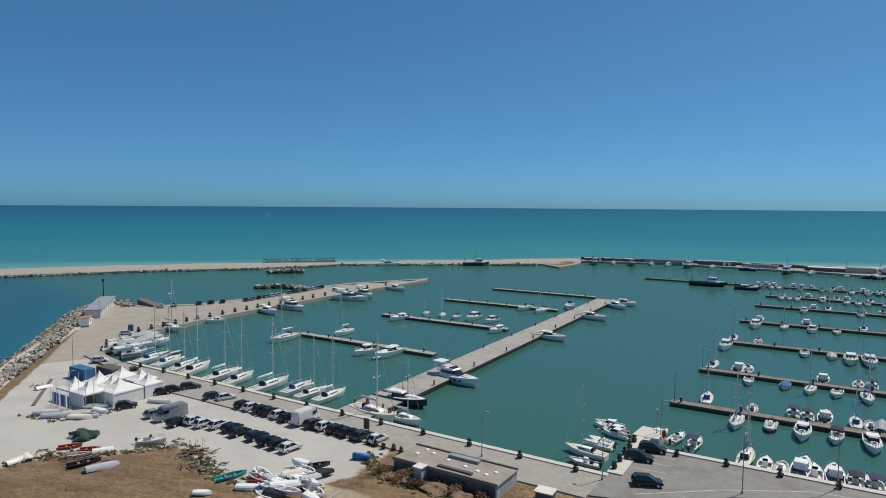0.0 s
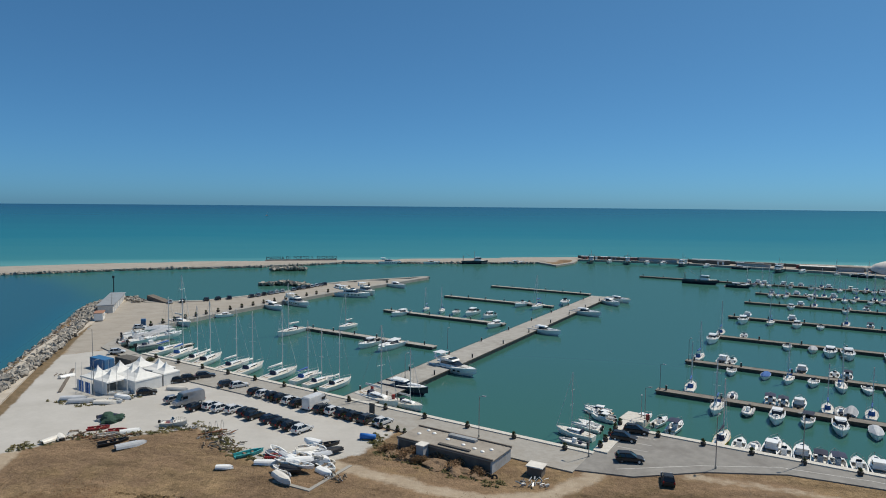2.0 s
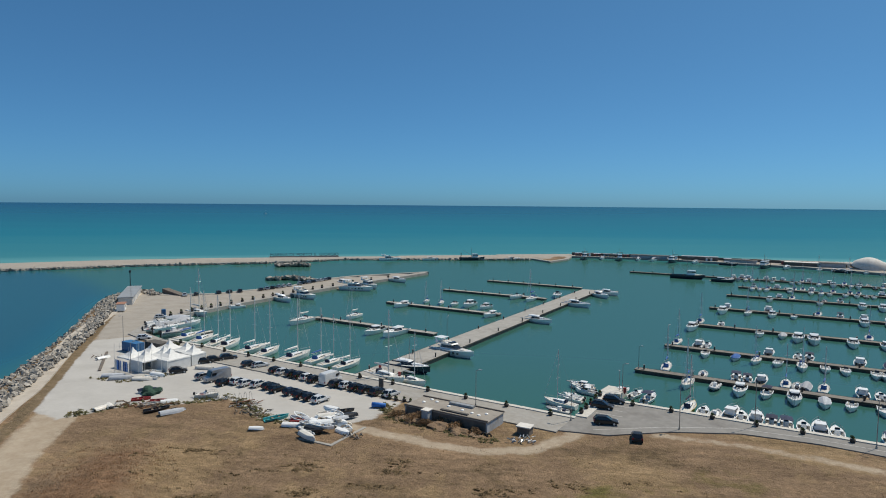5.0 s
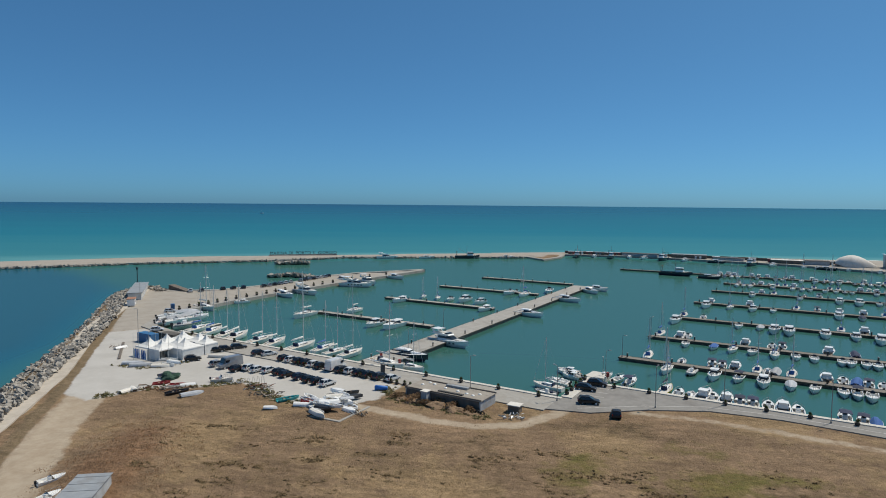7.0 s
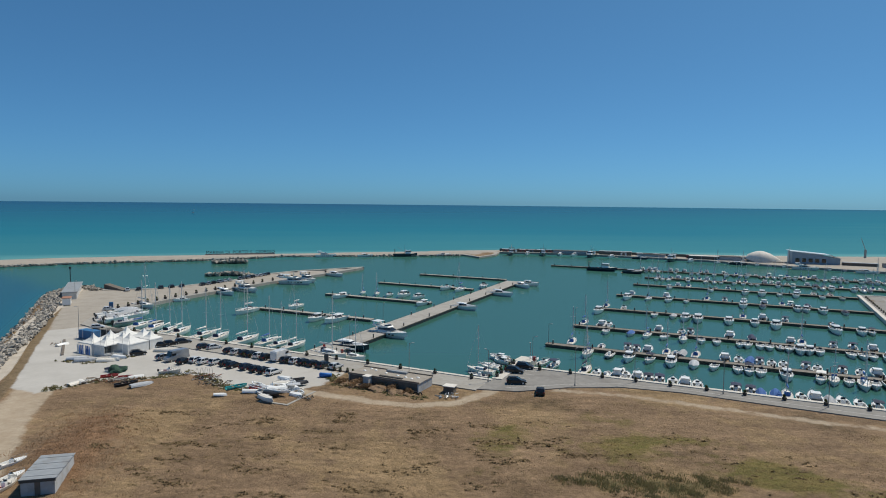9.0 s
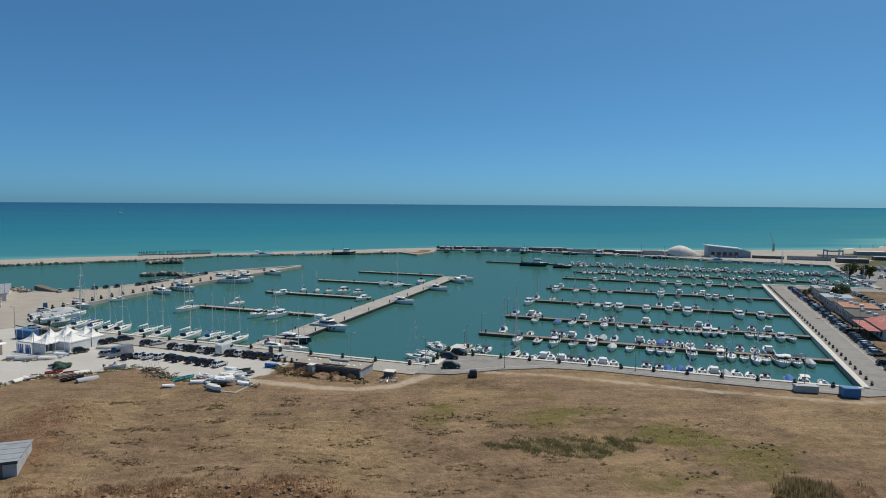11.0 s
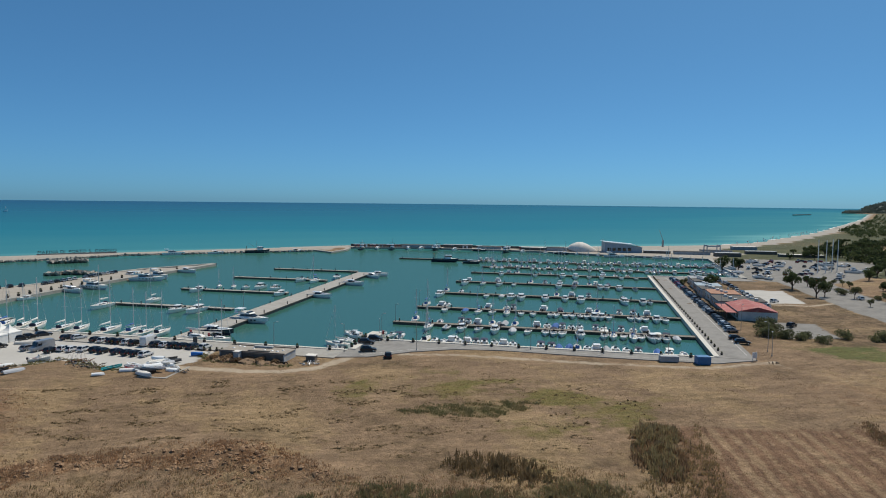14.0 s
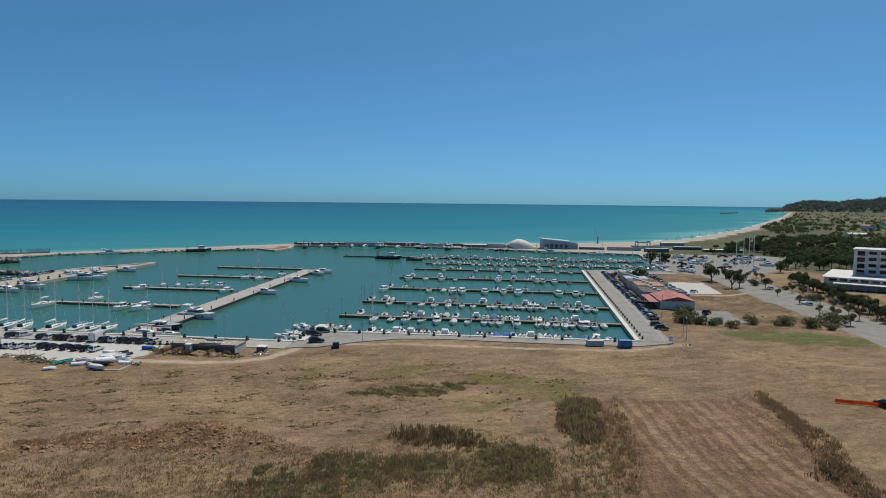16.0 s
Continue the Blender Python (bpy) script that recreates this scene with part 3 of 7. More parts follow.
BERTHDECK = mat("weathered_pier_boards", (0.23, 0.21, 0.185), 0.9, col2=(0.16, 0.145, 0.125), scale=1.2, stain=(0.12, 0.105, 0.09), stain_scale=0.4)
# dark brown that puts the shade on the piers' sides into the rails
FENDER = mat("shaded_side_timber", (0.10, 0.085, 0.068), 0.85, col2=(0.065, 0.055, 0.045), scale=3)


def pier(name, a, b, width, z, label, material=DECK, posts=True):
    """A straight pier: a deck on a dark sunken body, with darker rails along its sides."""
    p = thing(name, pose(0, 0, 0), label, "pier")
    a, b = Vector((*a, 0)), Vector((*b, 0))
    d = (b - a)
    n = d.length
    ang = math.degrees(math.atan2(d.y, d.x))
    p.matrix_basis = pose(a.x, a.y, 0, 0, 0, ang)
    part("deck", box(bmesh.new(), 0, n, -width / 2, width / 2, z - 0.28, z, 0.03), material, p)
    part("pontoon_body", box(bmesh.new(), 0.15, n - 0.15, -width / 2 + 0.18, width / 2 - 0.18, -1.2, z - 0.28), DARKC, p, "dark float body")
    for s in (-1, 1):
        part("fender_rail", box(bmesh.new(), 0, n, s * (width / 2 + 0.05) - 0.05, s * (width / 2 + 0.05) + 0.05, z - 0.2, z + 0.03), FENDER, p)
    return p


PIER_A, PIER_B = (-15.5, 124.5), (68, 275)
main_pier = pier("main_pier", PIER_A, PIER_B, 8.0, 1.15, "broad grey concrete pier with a paved deck")
FINGERS = ((-43, 201, 49), (-21.6, 236.5, 50), (0.6, 275, 50), (22.9, 310.8, 50))
for fx, fy, fl in FINGERS:
    pier("finger_pier", (fx, fy), (fx + fl * UX, fy + fl * UY), 2.6, 0.8, "narrow concrete finger pier over dark floats")
pier("finger_pier", (70.6, 276.5), (79, 271.5), 2.6, 0.8, "short end of a finger pier")
BERTH_PIERS = [((48, 137), 92.4), ((64, 163.5), 92.8), ((84, 196), 92.8), ((104, 231), 94), ((126, 266.5), 94.2), ((144, 295), 145), ((110, 361), 205)]
for (bx, by), bl in BERTH_PIERS:
    pier("berth_pier", (bx, by), (bx + bl * UX, by + bl * UY), 2.4, 0.8, "long floating berth pier with a weathered grey deck", BERTHDECK)


# ---- things: boats ----
GEL = mat("white_gelcoat", (0.85, 0.85, 0.83), 0.3, col2=(0.80, 0.80, 0.78), scale=0.8, vary=0.06, coat=0.3)
CREAM = mat("cream_gelcoat", (0.70, 0.67, 0.60), 0.35, col2=(0.62, 0.58, 0.52), scale=1.0, vary=0.1)
NAVYHULL = mat("dark_blue_gelcoat", (0.022, 0.03, 0.055), 0.2, coat=0.4)
TEAK = mat("weathered_teak", (0.32, 0.24, 0.155), 0.7, col2=(0.25, 0.185, 0.12), scale=4)
GREYDECK = mat("grey_nonslip_deck", (0.62, 0.62, 0.60), 0.7, col2=(0.54, 0.54, 0.52), scale=3)
SMOKED = mat("smoked_glass", (0.012, 0.014, 0.018), 0.06, spec=0.8)
BLACKPL = mat("black_plastic", (0.02, 0.02, 0.022), 0.45)
TUBE_GREY = mat("grey_rubber_tube", (0.33, 0.34, 0.35), 0.6, vary=0.25)
ALU = mat("anodised_aluminium", (0.66, 0.66, 0.65), 0.4, metal=0.25)
STEEL = mat("galvanised_steel", (0.34, 0.34, 0.33), 0.5, metal=0.6)
BLUECLOTH = mat("blue_canvas", (0.035, 0.12, 0.36), 0.85, col2=(0.03, 0.10, 0.30), scale=2, vary=0.2)
NAVYCLOTH = mat("navy_canvas", (0.02, 0.03, 0.07), 0.85, vary=0.3)
WHITECLOTH = mat("white_canvas", (0.72, 0.72, 0.70), 0.85, col2=(0.64, 0.64, 0.62), scale=1.2)
GREYCLOTH = mat("grey_tarpaulin", (0.42, 0.44, 0.47), 0.7, col2=(0.34, 0.36, 0.39), scale=1.5, vary=0.2)
REDPAINT = mat("red_paint", (0.38, 0.035, 0.03), 0.5, col2=(0.30, 0.03, 0.028), scale=1.5)
YELLOWPAINT = mat("yellow_paint", (0.60, 0.42, 0.04), 0.5)
TEALPAINT = mat("teal_paint", (0.04, 0.36, 0.38), 0.5, col2=(0.05, 0.30, 0.30), scale=2)
GREENNET = mat("dark_green_net", (0.03, 0.075, 0.05), 0.95, col2=(0.02, 0.05, 0.035), scale=3)
RUST = mat("rusty_steel", (0.16, 0.07, 0.035), 0.85, col2=(0.24, 0.11, 0.055), scale=4)
WOOD = mat("grey_driftwood", (0.22, 0.17, 0.12), 0.9, col2=(0.14, 0.105, 0.075), scale=5)


def hull_rings(n, length, beam, free, draft=0.35, inset=0.0, floor=None, rake=0.10, stern=0.86):
    """Cross rings from stern to bow along +x; the inside is hollow down to floor, if that is given."""
    rings = []
    for i in range(n + 1):
        s = i / n
        half = beam / 2 * (stern + (1 - stern) * min(1, s / 0.4)) * (1 if s < 0.45 else max(0.02, 1 - ((s - 0.45) / 0.55) ** 2.3))
        top = free * (1 + 0.38 * s ** 2)
        x = length * s
        lean = length * rake * s ** 3
        bot = -draft * (1 - 0.9 * max(0, s - 0.55) / 0.45)
        r = [(x, half, top), (x - lean * 0.5, half * 0.86, top * 0.38), (x - lean, half * 0.62, min(0.02, bot * 0.2)), (x - lean, 0, bot),
             (x - lean, -half * 0.62, min(0.02, bot * 0.2)), (x - lean * 0.5, -half * 0.86, top * 0.38), (x, -half, top)]
        if floor is not None:
            q = max(0.015, half - 0.16)
            r += [(x - 0.1 * s, -q, top), (x - 0.1 * s, -q * 0.92, floor), (x - 0.1 * s, q * 0.92, floor), (x - 0.1 * s, q, top)]
        rings.append(r)
    return rings


def deck_bm(length, beam, free, s0, s1, lift=0.03, inset=0.08, thick=0.08, stern=0.86, n=8):
    """A deck that follows the sheer from s0 to s1 of the length."""
    rings = []
    for i in range(n + 1):
        s = s0 + (s1 - s0) * i / n
        half = max(0.02, beam / 2 * (stern + (1 - stern) * min(1, s / 0.4)) * (1 if s < 0.45 else max(0.03, 1 - ((s - 0.45) / 0.55) ** 2.3)) - inset)
        top = free * (1 + 0.38 * s ** 2) + lift
        x = length * s - (0.12 if s > 0.98 else 0)
        rings.append([(x, half, top - thick), (x, -half, top - thick), (x, -half, top), (x, 0, top + 0.05), (x, half, top)])
    return loft(bmesh.new(), rings)


def cabin_bm(x0, x1, w0, w1, z0, z1, slope_f=0.5, slope_b=0.1, tumble=0.86):
    """A cabin: a wedge with a raked front, narrower above."""
    lo = [(x0, -w0 / 2, z0), (x1, -w1 / 2, z0), (x1, w1 / 2, z0), (x0, w0 / 2, z0)]
    h = z1 - z0
    hi = [(x0 + slope_b * h, -w0 / 2 * tumble, z1), (x1 - slope_f * h, -w1 / 2 * tumble, z1), (x1 - slope_f * h, w1 / 2 * tumble, z1), (x0 + slope_b * h, w0 / 2 * tumble, z1)]
    bm = loft(bmesh.new(), [lo, hi])
    bmesh.ops.bevel(bm, geom=list(bm.edges), offset=0.07, segments=2, affect="EDGES")
    return bm


def outboard(p, x, z, s=1.0):
    bm = box(bmesh.new(), x - 0.45 * s, x - 0.02, -0.19 * s, 0.19 * s, z, z + 0.55 * s, 0.06)
    box(bm, x - 0.28 * s, x - 0.1, -0.07, 0.07, -0.4, z)
    part("outboard_motor", bm, BLACKPL, p, "black outboard motor")


def rail(p, length, beam, free, s0=0.55, h=0.5):
    bm = bmesh.new()
    for side in (-1, 1):
        last = None
        for i in range(6):
            s = s0 + (0.985 - s0) * i / 5
            half = beam / 2 * max(0.03, 1 - (max(0, s - 0.45) / 0.55) ** 2.3) - 0.06
            z = free * (1 + 0.38 * s ** 2)
            a = (length * s - 0.1, side * half, z)
            b = (length * s - 0.1, side * half, z + h)
            tube(bm, a, b, 0.02, n=4)
            if last:
                tube(bm, last, b, 0.022, n=4)
            last = b
    part("bow_rail", bm, STEEL, p)


def open_boat(p, L0=5.8, B=2.2, cover=None, bimini=None, hull=GEL, inside_m=GREYDECK):
    F = 0.75
    part("hull", loft(bmesh.new(), hull_rings(9, L0, B, F, floor=0.28)), hull, p)
    if cover:
        rings = []
        for i in range(8):
            s = 0.02 + 0.95 * i / 7
            half = B / 2 * (0.86 + 0.14 * min(1, s / 0.4)) * (1 if s < 0.45 else max(0.05, 1 - ((s - 0.45) / 0.55) ** 2.3)) + 0.03
            t = F * (1 + 0.38 * s ** 2)
            k = 0.65 * math.sin(math.pi * min(1, s * 0.9 + 0.12)) ** 0.7
            rings.append([(L0 * s, half, t - 0.12), (L0 * s, half * 0.9, t + 0.06), (L0 * s, half * 0.35, t + k), (L0 * s, 0, t + k * 1.1), (L0 * s, -half * 0.35, t + k), (L0 * s, -half * 0.9, t + 0.06), (L0 * s, -half, t - 0.12)])
        part("cover", loft(bmesh.new(), rings), cover, p)
    else:
        part("foredeck", deck_bm(L0, B, F, 0.56, 0.985), hull, p)
        part("floor_mat", box(bmesh.new(), 0.25, L0 * 0.56, -B * 0.34, B * 0.34, 0.285, 0.31), inside_m, p)
        bm = box(bmesh.new(), L0 * 0.38, L0 * 0.5, -0.4, 0.4, 0.3, 1.25, 0.08)
        part("console", bm, GEL, p)
        part("windscreen", loft(bmesh.new(), [[(L0 * 0.49, -0.4, 1.22), (L0 * 0.51, -0.4, 1.22), (L0 * 0.51, 0.4, 1.22), (L0 * 0.49, 0.4, 1.22)], [(L0 * 0.44, -0.34, 1.62), (L0 * 0.45, -0.34, 1.62), (L0 * 0.45, 0.34, 1.62), (L0 * 0.44, 0.34, 1.62)]]), SMOKED, p)
        part("stern_seat", box(bmesh.new(), 0.3, 0.85, -B * 0.32, B * 0.32, 0.3, 0.72, 0.06), CREAM, p)
        rail(p, L0, B, F)
    if bimini:
        bm = bmesh.new()
        rings = [[(L0 * (0.14 + 0.4 * i / 5), y, 1.95 + 0.12 * math.sin(math.pi * i / 5) + 0.10 * (1 - (y / (B * 0.42)) ** 2) + d) for y, d in ((-B * 0.42, 0), (0, 0), (B * 0.42, 0), (B * 0.42, -0.05), (0, -0.05), (-B * 0.42, -0.05))] for i in range(6)]
        part("bimini_top", loft(bm, rings), bimini, p, "stretched canvas sun top")
        bm = bmesh.new()
        for y in (-B * 0.41, B * 0.41):
            for x in (0.18, 0.5):
                tube(bm, (L0 * 0.34, y, 0.75), (L0 * x, y, 1.97), 0.022, n=4)
        part("bimini_frame", bm, STEEL, p)
    outboard(p, 0.05, 0.55)


def cabin_boat(p, L0=7.2, B=2.6, F=0.95, roof=GEL):
    part("hull", loft(bmesh.new(), hull_rings(9, L0, B, F, floor=0.35)), GEL, p)
    part("foredeck", deck_bm(L0, B, F, 0.40, 0.985), GEL, p)
    part("cabin", cabin_bm(L0 * 0.33, L0 * 0.68, B * 0.74, B * 0.56, F * 0.8, F + 0.98, 0.85), roof, p)
    part("side_window", cabin_bm(L0 * 0.345, L0 * 0.672, B * 0.735, B * 0.56, F + 0.34, F + 0.88, 0.95, 0.1, 0.95), SMOKED, p, "dark wraparound windows")
    part("hardtop", box(bmesh.new(), L0 * 0.27, L0 * 0.52, -B * 0.33, B * 0.33, F + 0.98, F + 1.05, 0.03), roof, p)
    part("hatch", box(bmesh.new(), L0 * 0.70, L0 * 0.79, -0.26, 0.26, F * 1.1 + 0.42, F * 1.1 + 0.47, 0.02), SMOKED, p)
    part("coachroof", cabin_bm(L0 * 0.6, L0 * 0.86, B * 0.5, B * 0.22, F * 1.1, F * 1.1 + 0.42, 0.6), GEL, p)
    part("cockpit_sole", box(bmesh.new(), 0.3, L0 * 0.32, -B * 0.38, B * 0.38, 0.36, 0.39), TEAK, p)
    rail(p, L0, B, F, 0.6)
    outboard(p, 0.05, 0.6, 1.15)


def rib(p, L0=5.2, B=2.1, tube_m=TUBE_GREY):
    bm = bmesh.new()
    for side in (-1, 1):
        pts = [(0.0, side * B * 0.38, 0.45), (L0 * 0.62, side * B * 0.40, 0.5), (L0 * 0.83, side * B * 0.28, 0.58), (L0 * 0.97, 0, 0.66)]
        for a, b in zip(pts, pts[1:]):
            tube(bm, a, b, 0.25, 0.25, 8)
    part("tube", bm, tube_m, p, "inflated rubber tube", smooth=True)
    part("hull", loft(bmesh.new(), hull_rings(7, L0 * 0.93, B * 0.72, 0.45)), GEL, p)
    part("floor_mat", box(bmesh.new(), 0.2, L0 * 0.7, -B * 0.24, B * 0.24, 0.46, 0.50), GREYDECK, p)
    part("console", box(bmesh.new(), L0 * 0.36, L0 * 0.5, -0.3, 0.3, 0.5, 1.3, 0.08), GEL, p)
    part("seat", box(bmesh.new(), L0 * 0.18, L0 * 0.29, -0.35, 0.35, 0.5, 0.95, 0.06), NAVYCLOTH, p)
    outboard(p, 0.0, 0.5, 1.1)


def sailboat(p, L0=10.5, cover=WHITECLOTH, hull=GEL, band=NAVYHULL):
    B, F, H = L0 * 0.32, L0 * 0.095 + 0.12, L0 * 1.28
    part("hull", loft(bmesh.new(), hull_rings(11, L0, B, F, rake=0.07, stern=0.72)), hull, p)
    part("deck", deck_bm(L0, B, F, 0.01, 0.985, 0.02, 0.05, stern=0.72, n=10), CREAM, p)
    part("coachroof", cabin_bm(L0 * 0.33, L0 * 0.74, B * 0.55, B * 0.34, F * 1.05, F * 1.05 + 0.55, 1.6, 0.2), GEL, p)
    part("cabin_window", cabin_bm(L0 * 0.38, L0 * 0.68, B * 0.535, B * 0.385, F * 1.05 + 0.2, F * 1.05 + 0.42, 1.0, 0.2, 0.95), SMOKED, p, "dark cabin windows")
    part("cockpit", box(bmesh.new(), L0 * 0.06, L0 * 0.31, -B * 0.2, B * 0.2, F * 1.02, F * 1.06), TEAK, p, "teak cockpit floor")
    part("sprayhood", cabin_bm(L0 * 0.29, L0 * 0.39, B * 0.5, B * 0.44, F * 1.1, F * 1.1 + 0.85, 0.9, 0.05), cover if cover is not WHITECLOTH else NAVYCLOTH, p)
    m = part("mast", tube(bmesh.new(), (L0 * 0.58, 0, F), (L0 * 0.58, 0, F + H), 0.12, 0.09, 6), ALU, p)
    bm = bmesh.new()
    for k in (0.45, 0.7):
        tube(bm, (L0 * 0.58, -B * 0.27, F + H * k), (L0 * 0.58, B * 0.27, F + H * k), 0.03, n=4)
    part("spreader", bm, ALU, m)
    b = part("boom", tube(bmesh.new(), (L0 * 0.57, 0, F + 1.7), (L0 * 0.17, 0, F + 1.75), 0.08, n=6), ALU, p)
    rings = [[(L0 * (0.56 - 0.37 * i / 5), 0.17 * math.cos(a) * (1 - 0.08 * i), F + 1.92 + 0.22 * math.sin(a) * (1.25 - 0.15 * i)) for a in (k * math.pi / 4 for k in range(8))] for i in range(6)]
    part("sail_cover", loft(bmesh.new(), rings), cover, b, "furled mainsail under its cover", smooth=True)
    bm = bmesh.new()
    tube(bm, (L0 * 0.985, 0, F * 1.35), (L0 * 0.585, 0, F + H * 0.97), 0.045, n=4)
    part("furled_jib", bm, WHITECLOTH, p, "furled foresail on its stay")
    bm = bmesh.new()
    tube(bm, (0.1, 0, F), (L0 * 0.575, 0, F + H), 0.014, n=3)
    for side in (-1, 1):
        tube(bm, (L0 * 0.56, side * B * 0.46, F), (L0 * 0.58, side * B * 0.27, F + H * 0.7), 0.012, n=3)
        tube(bm, (L0 * 0.58, side * B * 0.27, F + H * 0.7), (L0 * 0.58, 0, F + H * 0.98), 0.012, n=3)
    part("rigging", bm, STEEL, p)
    rail(p, L0, B, F, 0.3, 0.55)


def cruiser(p, L0=11.5, hull=GEL):
    B, F = L0 * 0.31, L0 * 0.105 + 0.1
    part("hull", loft(bmesh.new(), hull_rings(11, L0, B, F, floor=0.55)), hull, p)
    part("foredeck", deck_bm(L0, B, F, 0.42, 0.985, n=8), GEL, p)
    part("side_window", cabin_bm(L0 * 0.36, L0 * 0.66, B * 0.82, B * 0.55, F * 1.1, F * 1.1 + 0.72, 1.7, 0.2, 0.8), SMOKED, p, "dark raked windscreen")
    part("hardtop", cabin_bm(L0 * 0.26, L0 * 0.56, B * 0.72, B * 0.5, F + 0.82, F + 1.12, 1.2, -0.3, 0.85), GEL, p)
    part("coachroof", cabin_bm(L0 * 0.56, L0 * 0.88, B * 0.56, B * 0.16, F * 1.12, F * 1.12 + 0.45, 0.8, 0, 0.7), GEL, p)
    part("sun_pad", box(bmesh.new(), L0 * 0.03, L0 * 0.18, -B * 0.33, B * 0.33, 0.56, 0.98, 0.08), CREAM, p)
    part("cockpit_sole", box(bmesh.new(), L0 * 0.19, L0 * 0.42, -B * 0.36, B * 0.36, 0.56, 0.6), TEAK, p)
    part("swim_platform", box(bmesh.new(), -0.8, 0.1, -B * 0.4, B * 0.4, 0.28, 0.38, 0.04), TEAK, p)
    rail(p, L0, B, F, 0.5)


def flybridge(p, L0=15.0):
    B, F = 4.3, 1.5
    part("hull", loft(bmesh.new(), hull_rings(12, L0, B, F, 0.5, floor=0.8)), GEL, p)
    part("foredeck", deck_bm(L0, B, F, 0.30, 0.985, n=9), GEL, p)
    for i in range(5):
        for s in (-1, 1):
            part("porthole", box(bmesh.new(), 4.6 + 1.5 * i, 5.2 + 1.5 * i, s * 2.04 - 0.12, s * 2.04 + 0.12, 0.95, 1.3), SMOKED, p)
    part("saloon", cabin_bm(L0 * 0.27, L0 * 0.66, B * 0.80, B * 0.55, F * 1.05, F + 1.35, 2.2, 0, 0.84), GEL, p)
    part("saloon_window", cabin_bm(L0 * 0.29, L0 * 0.655, B * 0.785, B * 0.54, F + 0.48, F + 1.14, 2.3, 0.1, 0.93), SMOKED, p, "dark wraparound saloon windows")
    part("flybridge_deck", cabin_bm(L0 * 0.14, L0 * 0.56, B * 0.78, B * 0.6, F + 1.35, F + 1.72, 1.5, -0.5, 1.03), GEL, p)
    part("flybridge_screen", cabin_bm(L0 * 0.44, L0 * 0.53, B * 0.6, B * 0.5, F + 1.70, F + 2.0, 1.4, 0.6, 0.9), SMOKED, p)
    part("fly_seat", box(bmesh.new(), L0 * 0.2, L0 * 0.38, -B * 0.28, B * 0.28, F + 1.70, F + 1.98, 0.08), CREAM, p)
    bm = bmesh.new()
    for s in (-1, 1):
        loft(bm, [[(L0 * 0.17, s * 1.6 - 0.08, F + 1.6), (L0 * 0.22, s * 1.6 - 0.08, F + 1.6), (L0 * 0.22, s * 1.6 + 0.08, F + 1.6), (L0 * 0.17, s * 1.6 + 0.08, F + 1.6)],
                  [(L0 * 0.13, s * 1.35 - 0.08, F + 2.74), (L0 * 0.17, s * 1.35 - 0.08, F + 2.74), (L0 * 0.17, s * 1.35 + 0.08, F + 2.74), (L0 * 0.13, s * 1.35 + 0.08, F + 2.74)]])
    box(bm, L0 * 0.10, L0 * 0.30, -1.5, 1.5, F + 2.72, F + 2.82, 0.04)
    part("radar_arch", bm, GEL, p)
    part("swim_platform", box(bmesh.new(), -1.1, 0.1, -B * 0.42, B * 0.42, 0.32, 0.44, 0.04), TEAK, p)
    part("cockpit_sole", box(bmesh.new(), 0.3, L0 * 0.29, -B * 0.4, B * 0.4, 0.81, 0.85), TEAK, p)
    part("foredeck_pad", box(bmesh.new(), L0 * 0.68, L0 * 0.82, -0.9, 0.9, F * 1.22, F * 1.22 + 0.25, 0.08), CREAM, p)
    rail(p, L0, B, F, 0.45, 0.65)


def trawler(p, L0=18.0):
    B, F = 5.2, 1.9
    part("hull", loft(bmesh.new(), hull_rings(10, L0, B, F, 0.6, floor=0.9)), NAVYHULL, p, "dark blue working hull")
    part("foredeck", deck_bm(L0, B, F, 0.62, 0.985), GREYDECK, p)
    part("wheelhouse", cabin_bm(L0 * 0.50, L0 * 0.74, B * 0.62, B * 0.55, 0.95, 4.6, 0.12, 0.0, 0.95), GEL, p)
    part("wheelhouse_window", cabin_bm(L0 * 0.505, L0 * 0.742, B * 0.625, B * 0.556, 3.5, 4.15, 0.12, 0, 0.985), SMOKED, p)
    bm = bmesh.new()
    tube(bm, (L0 * 0.48, 0, 0.9), (L0 * 0.48, 0, 9.0), 0.13, 0.08, 6)
    tube(bm, (L0 * 0.48, 0, 3.4), (L0 * 0.16, 0, 7.0), 0.09, 0.07, 6)
    part("mast", bm, STEEL, p)
    bm = bmesh.new()
    for y in (-B * 0.38, B * 0.38):
        tube(bm, (1.0, y, 1.2), (1.2, y, 5.2), 0.11, n=6)
    tube(bm, (1.2, -B * 0.4, 5.2), (1.2, B * 0.4, 5.2), 0.11, n=6)
    part("stern_gantry", bm, RUST, p)
    part("winch", tube(bmesh.new(), (L0 * 0.36, -1.2, 1.4), (L0 * 0.36, 1.2, 1.4), 0.5, n=10), RUST, p)
    part("net_heap", blob(bmesh.new(), (L0 * 0.2, 0, 1.1), 1.3, 0.5, 0.5, 2), GREENNET, p)


def dinghy(p, L0=3.6, B=1.5, hull=GEL, upside=False):
    bm = loft(bmesh.new(), hull_rings(7, L0, B, 0.45, 0.1, floor=0.12))
    if upside:
        for v in bm.verts:
            v.co.y, v.co.z = -v.co.y, 0.62 - v.co.z
    part("hull", bm, hull, p)
    if not upside:
        bm = box(bmesh.new(), L0 * 0.3, L0 * 0.38, -B * 0.4, B * 0.4, 0.3, 0.34)
        box(bm, L0 * 0.58, L0 * 0.66, -B * 0.38, B * 0.38, 0.3, 0.34)
        part("thwart", bm, WOOD, p)


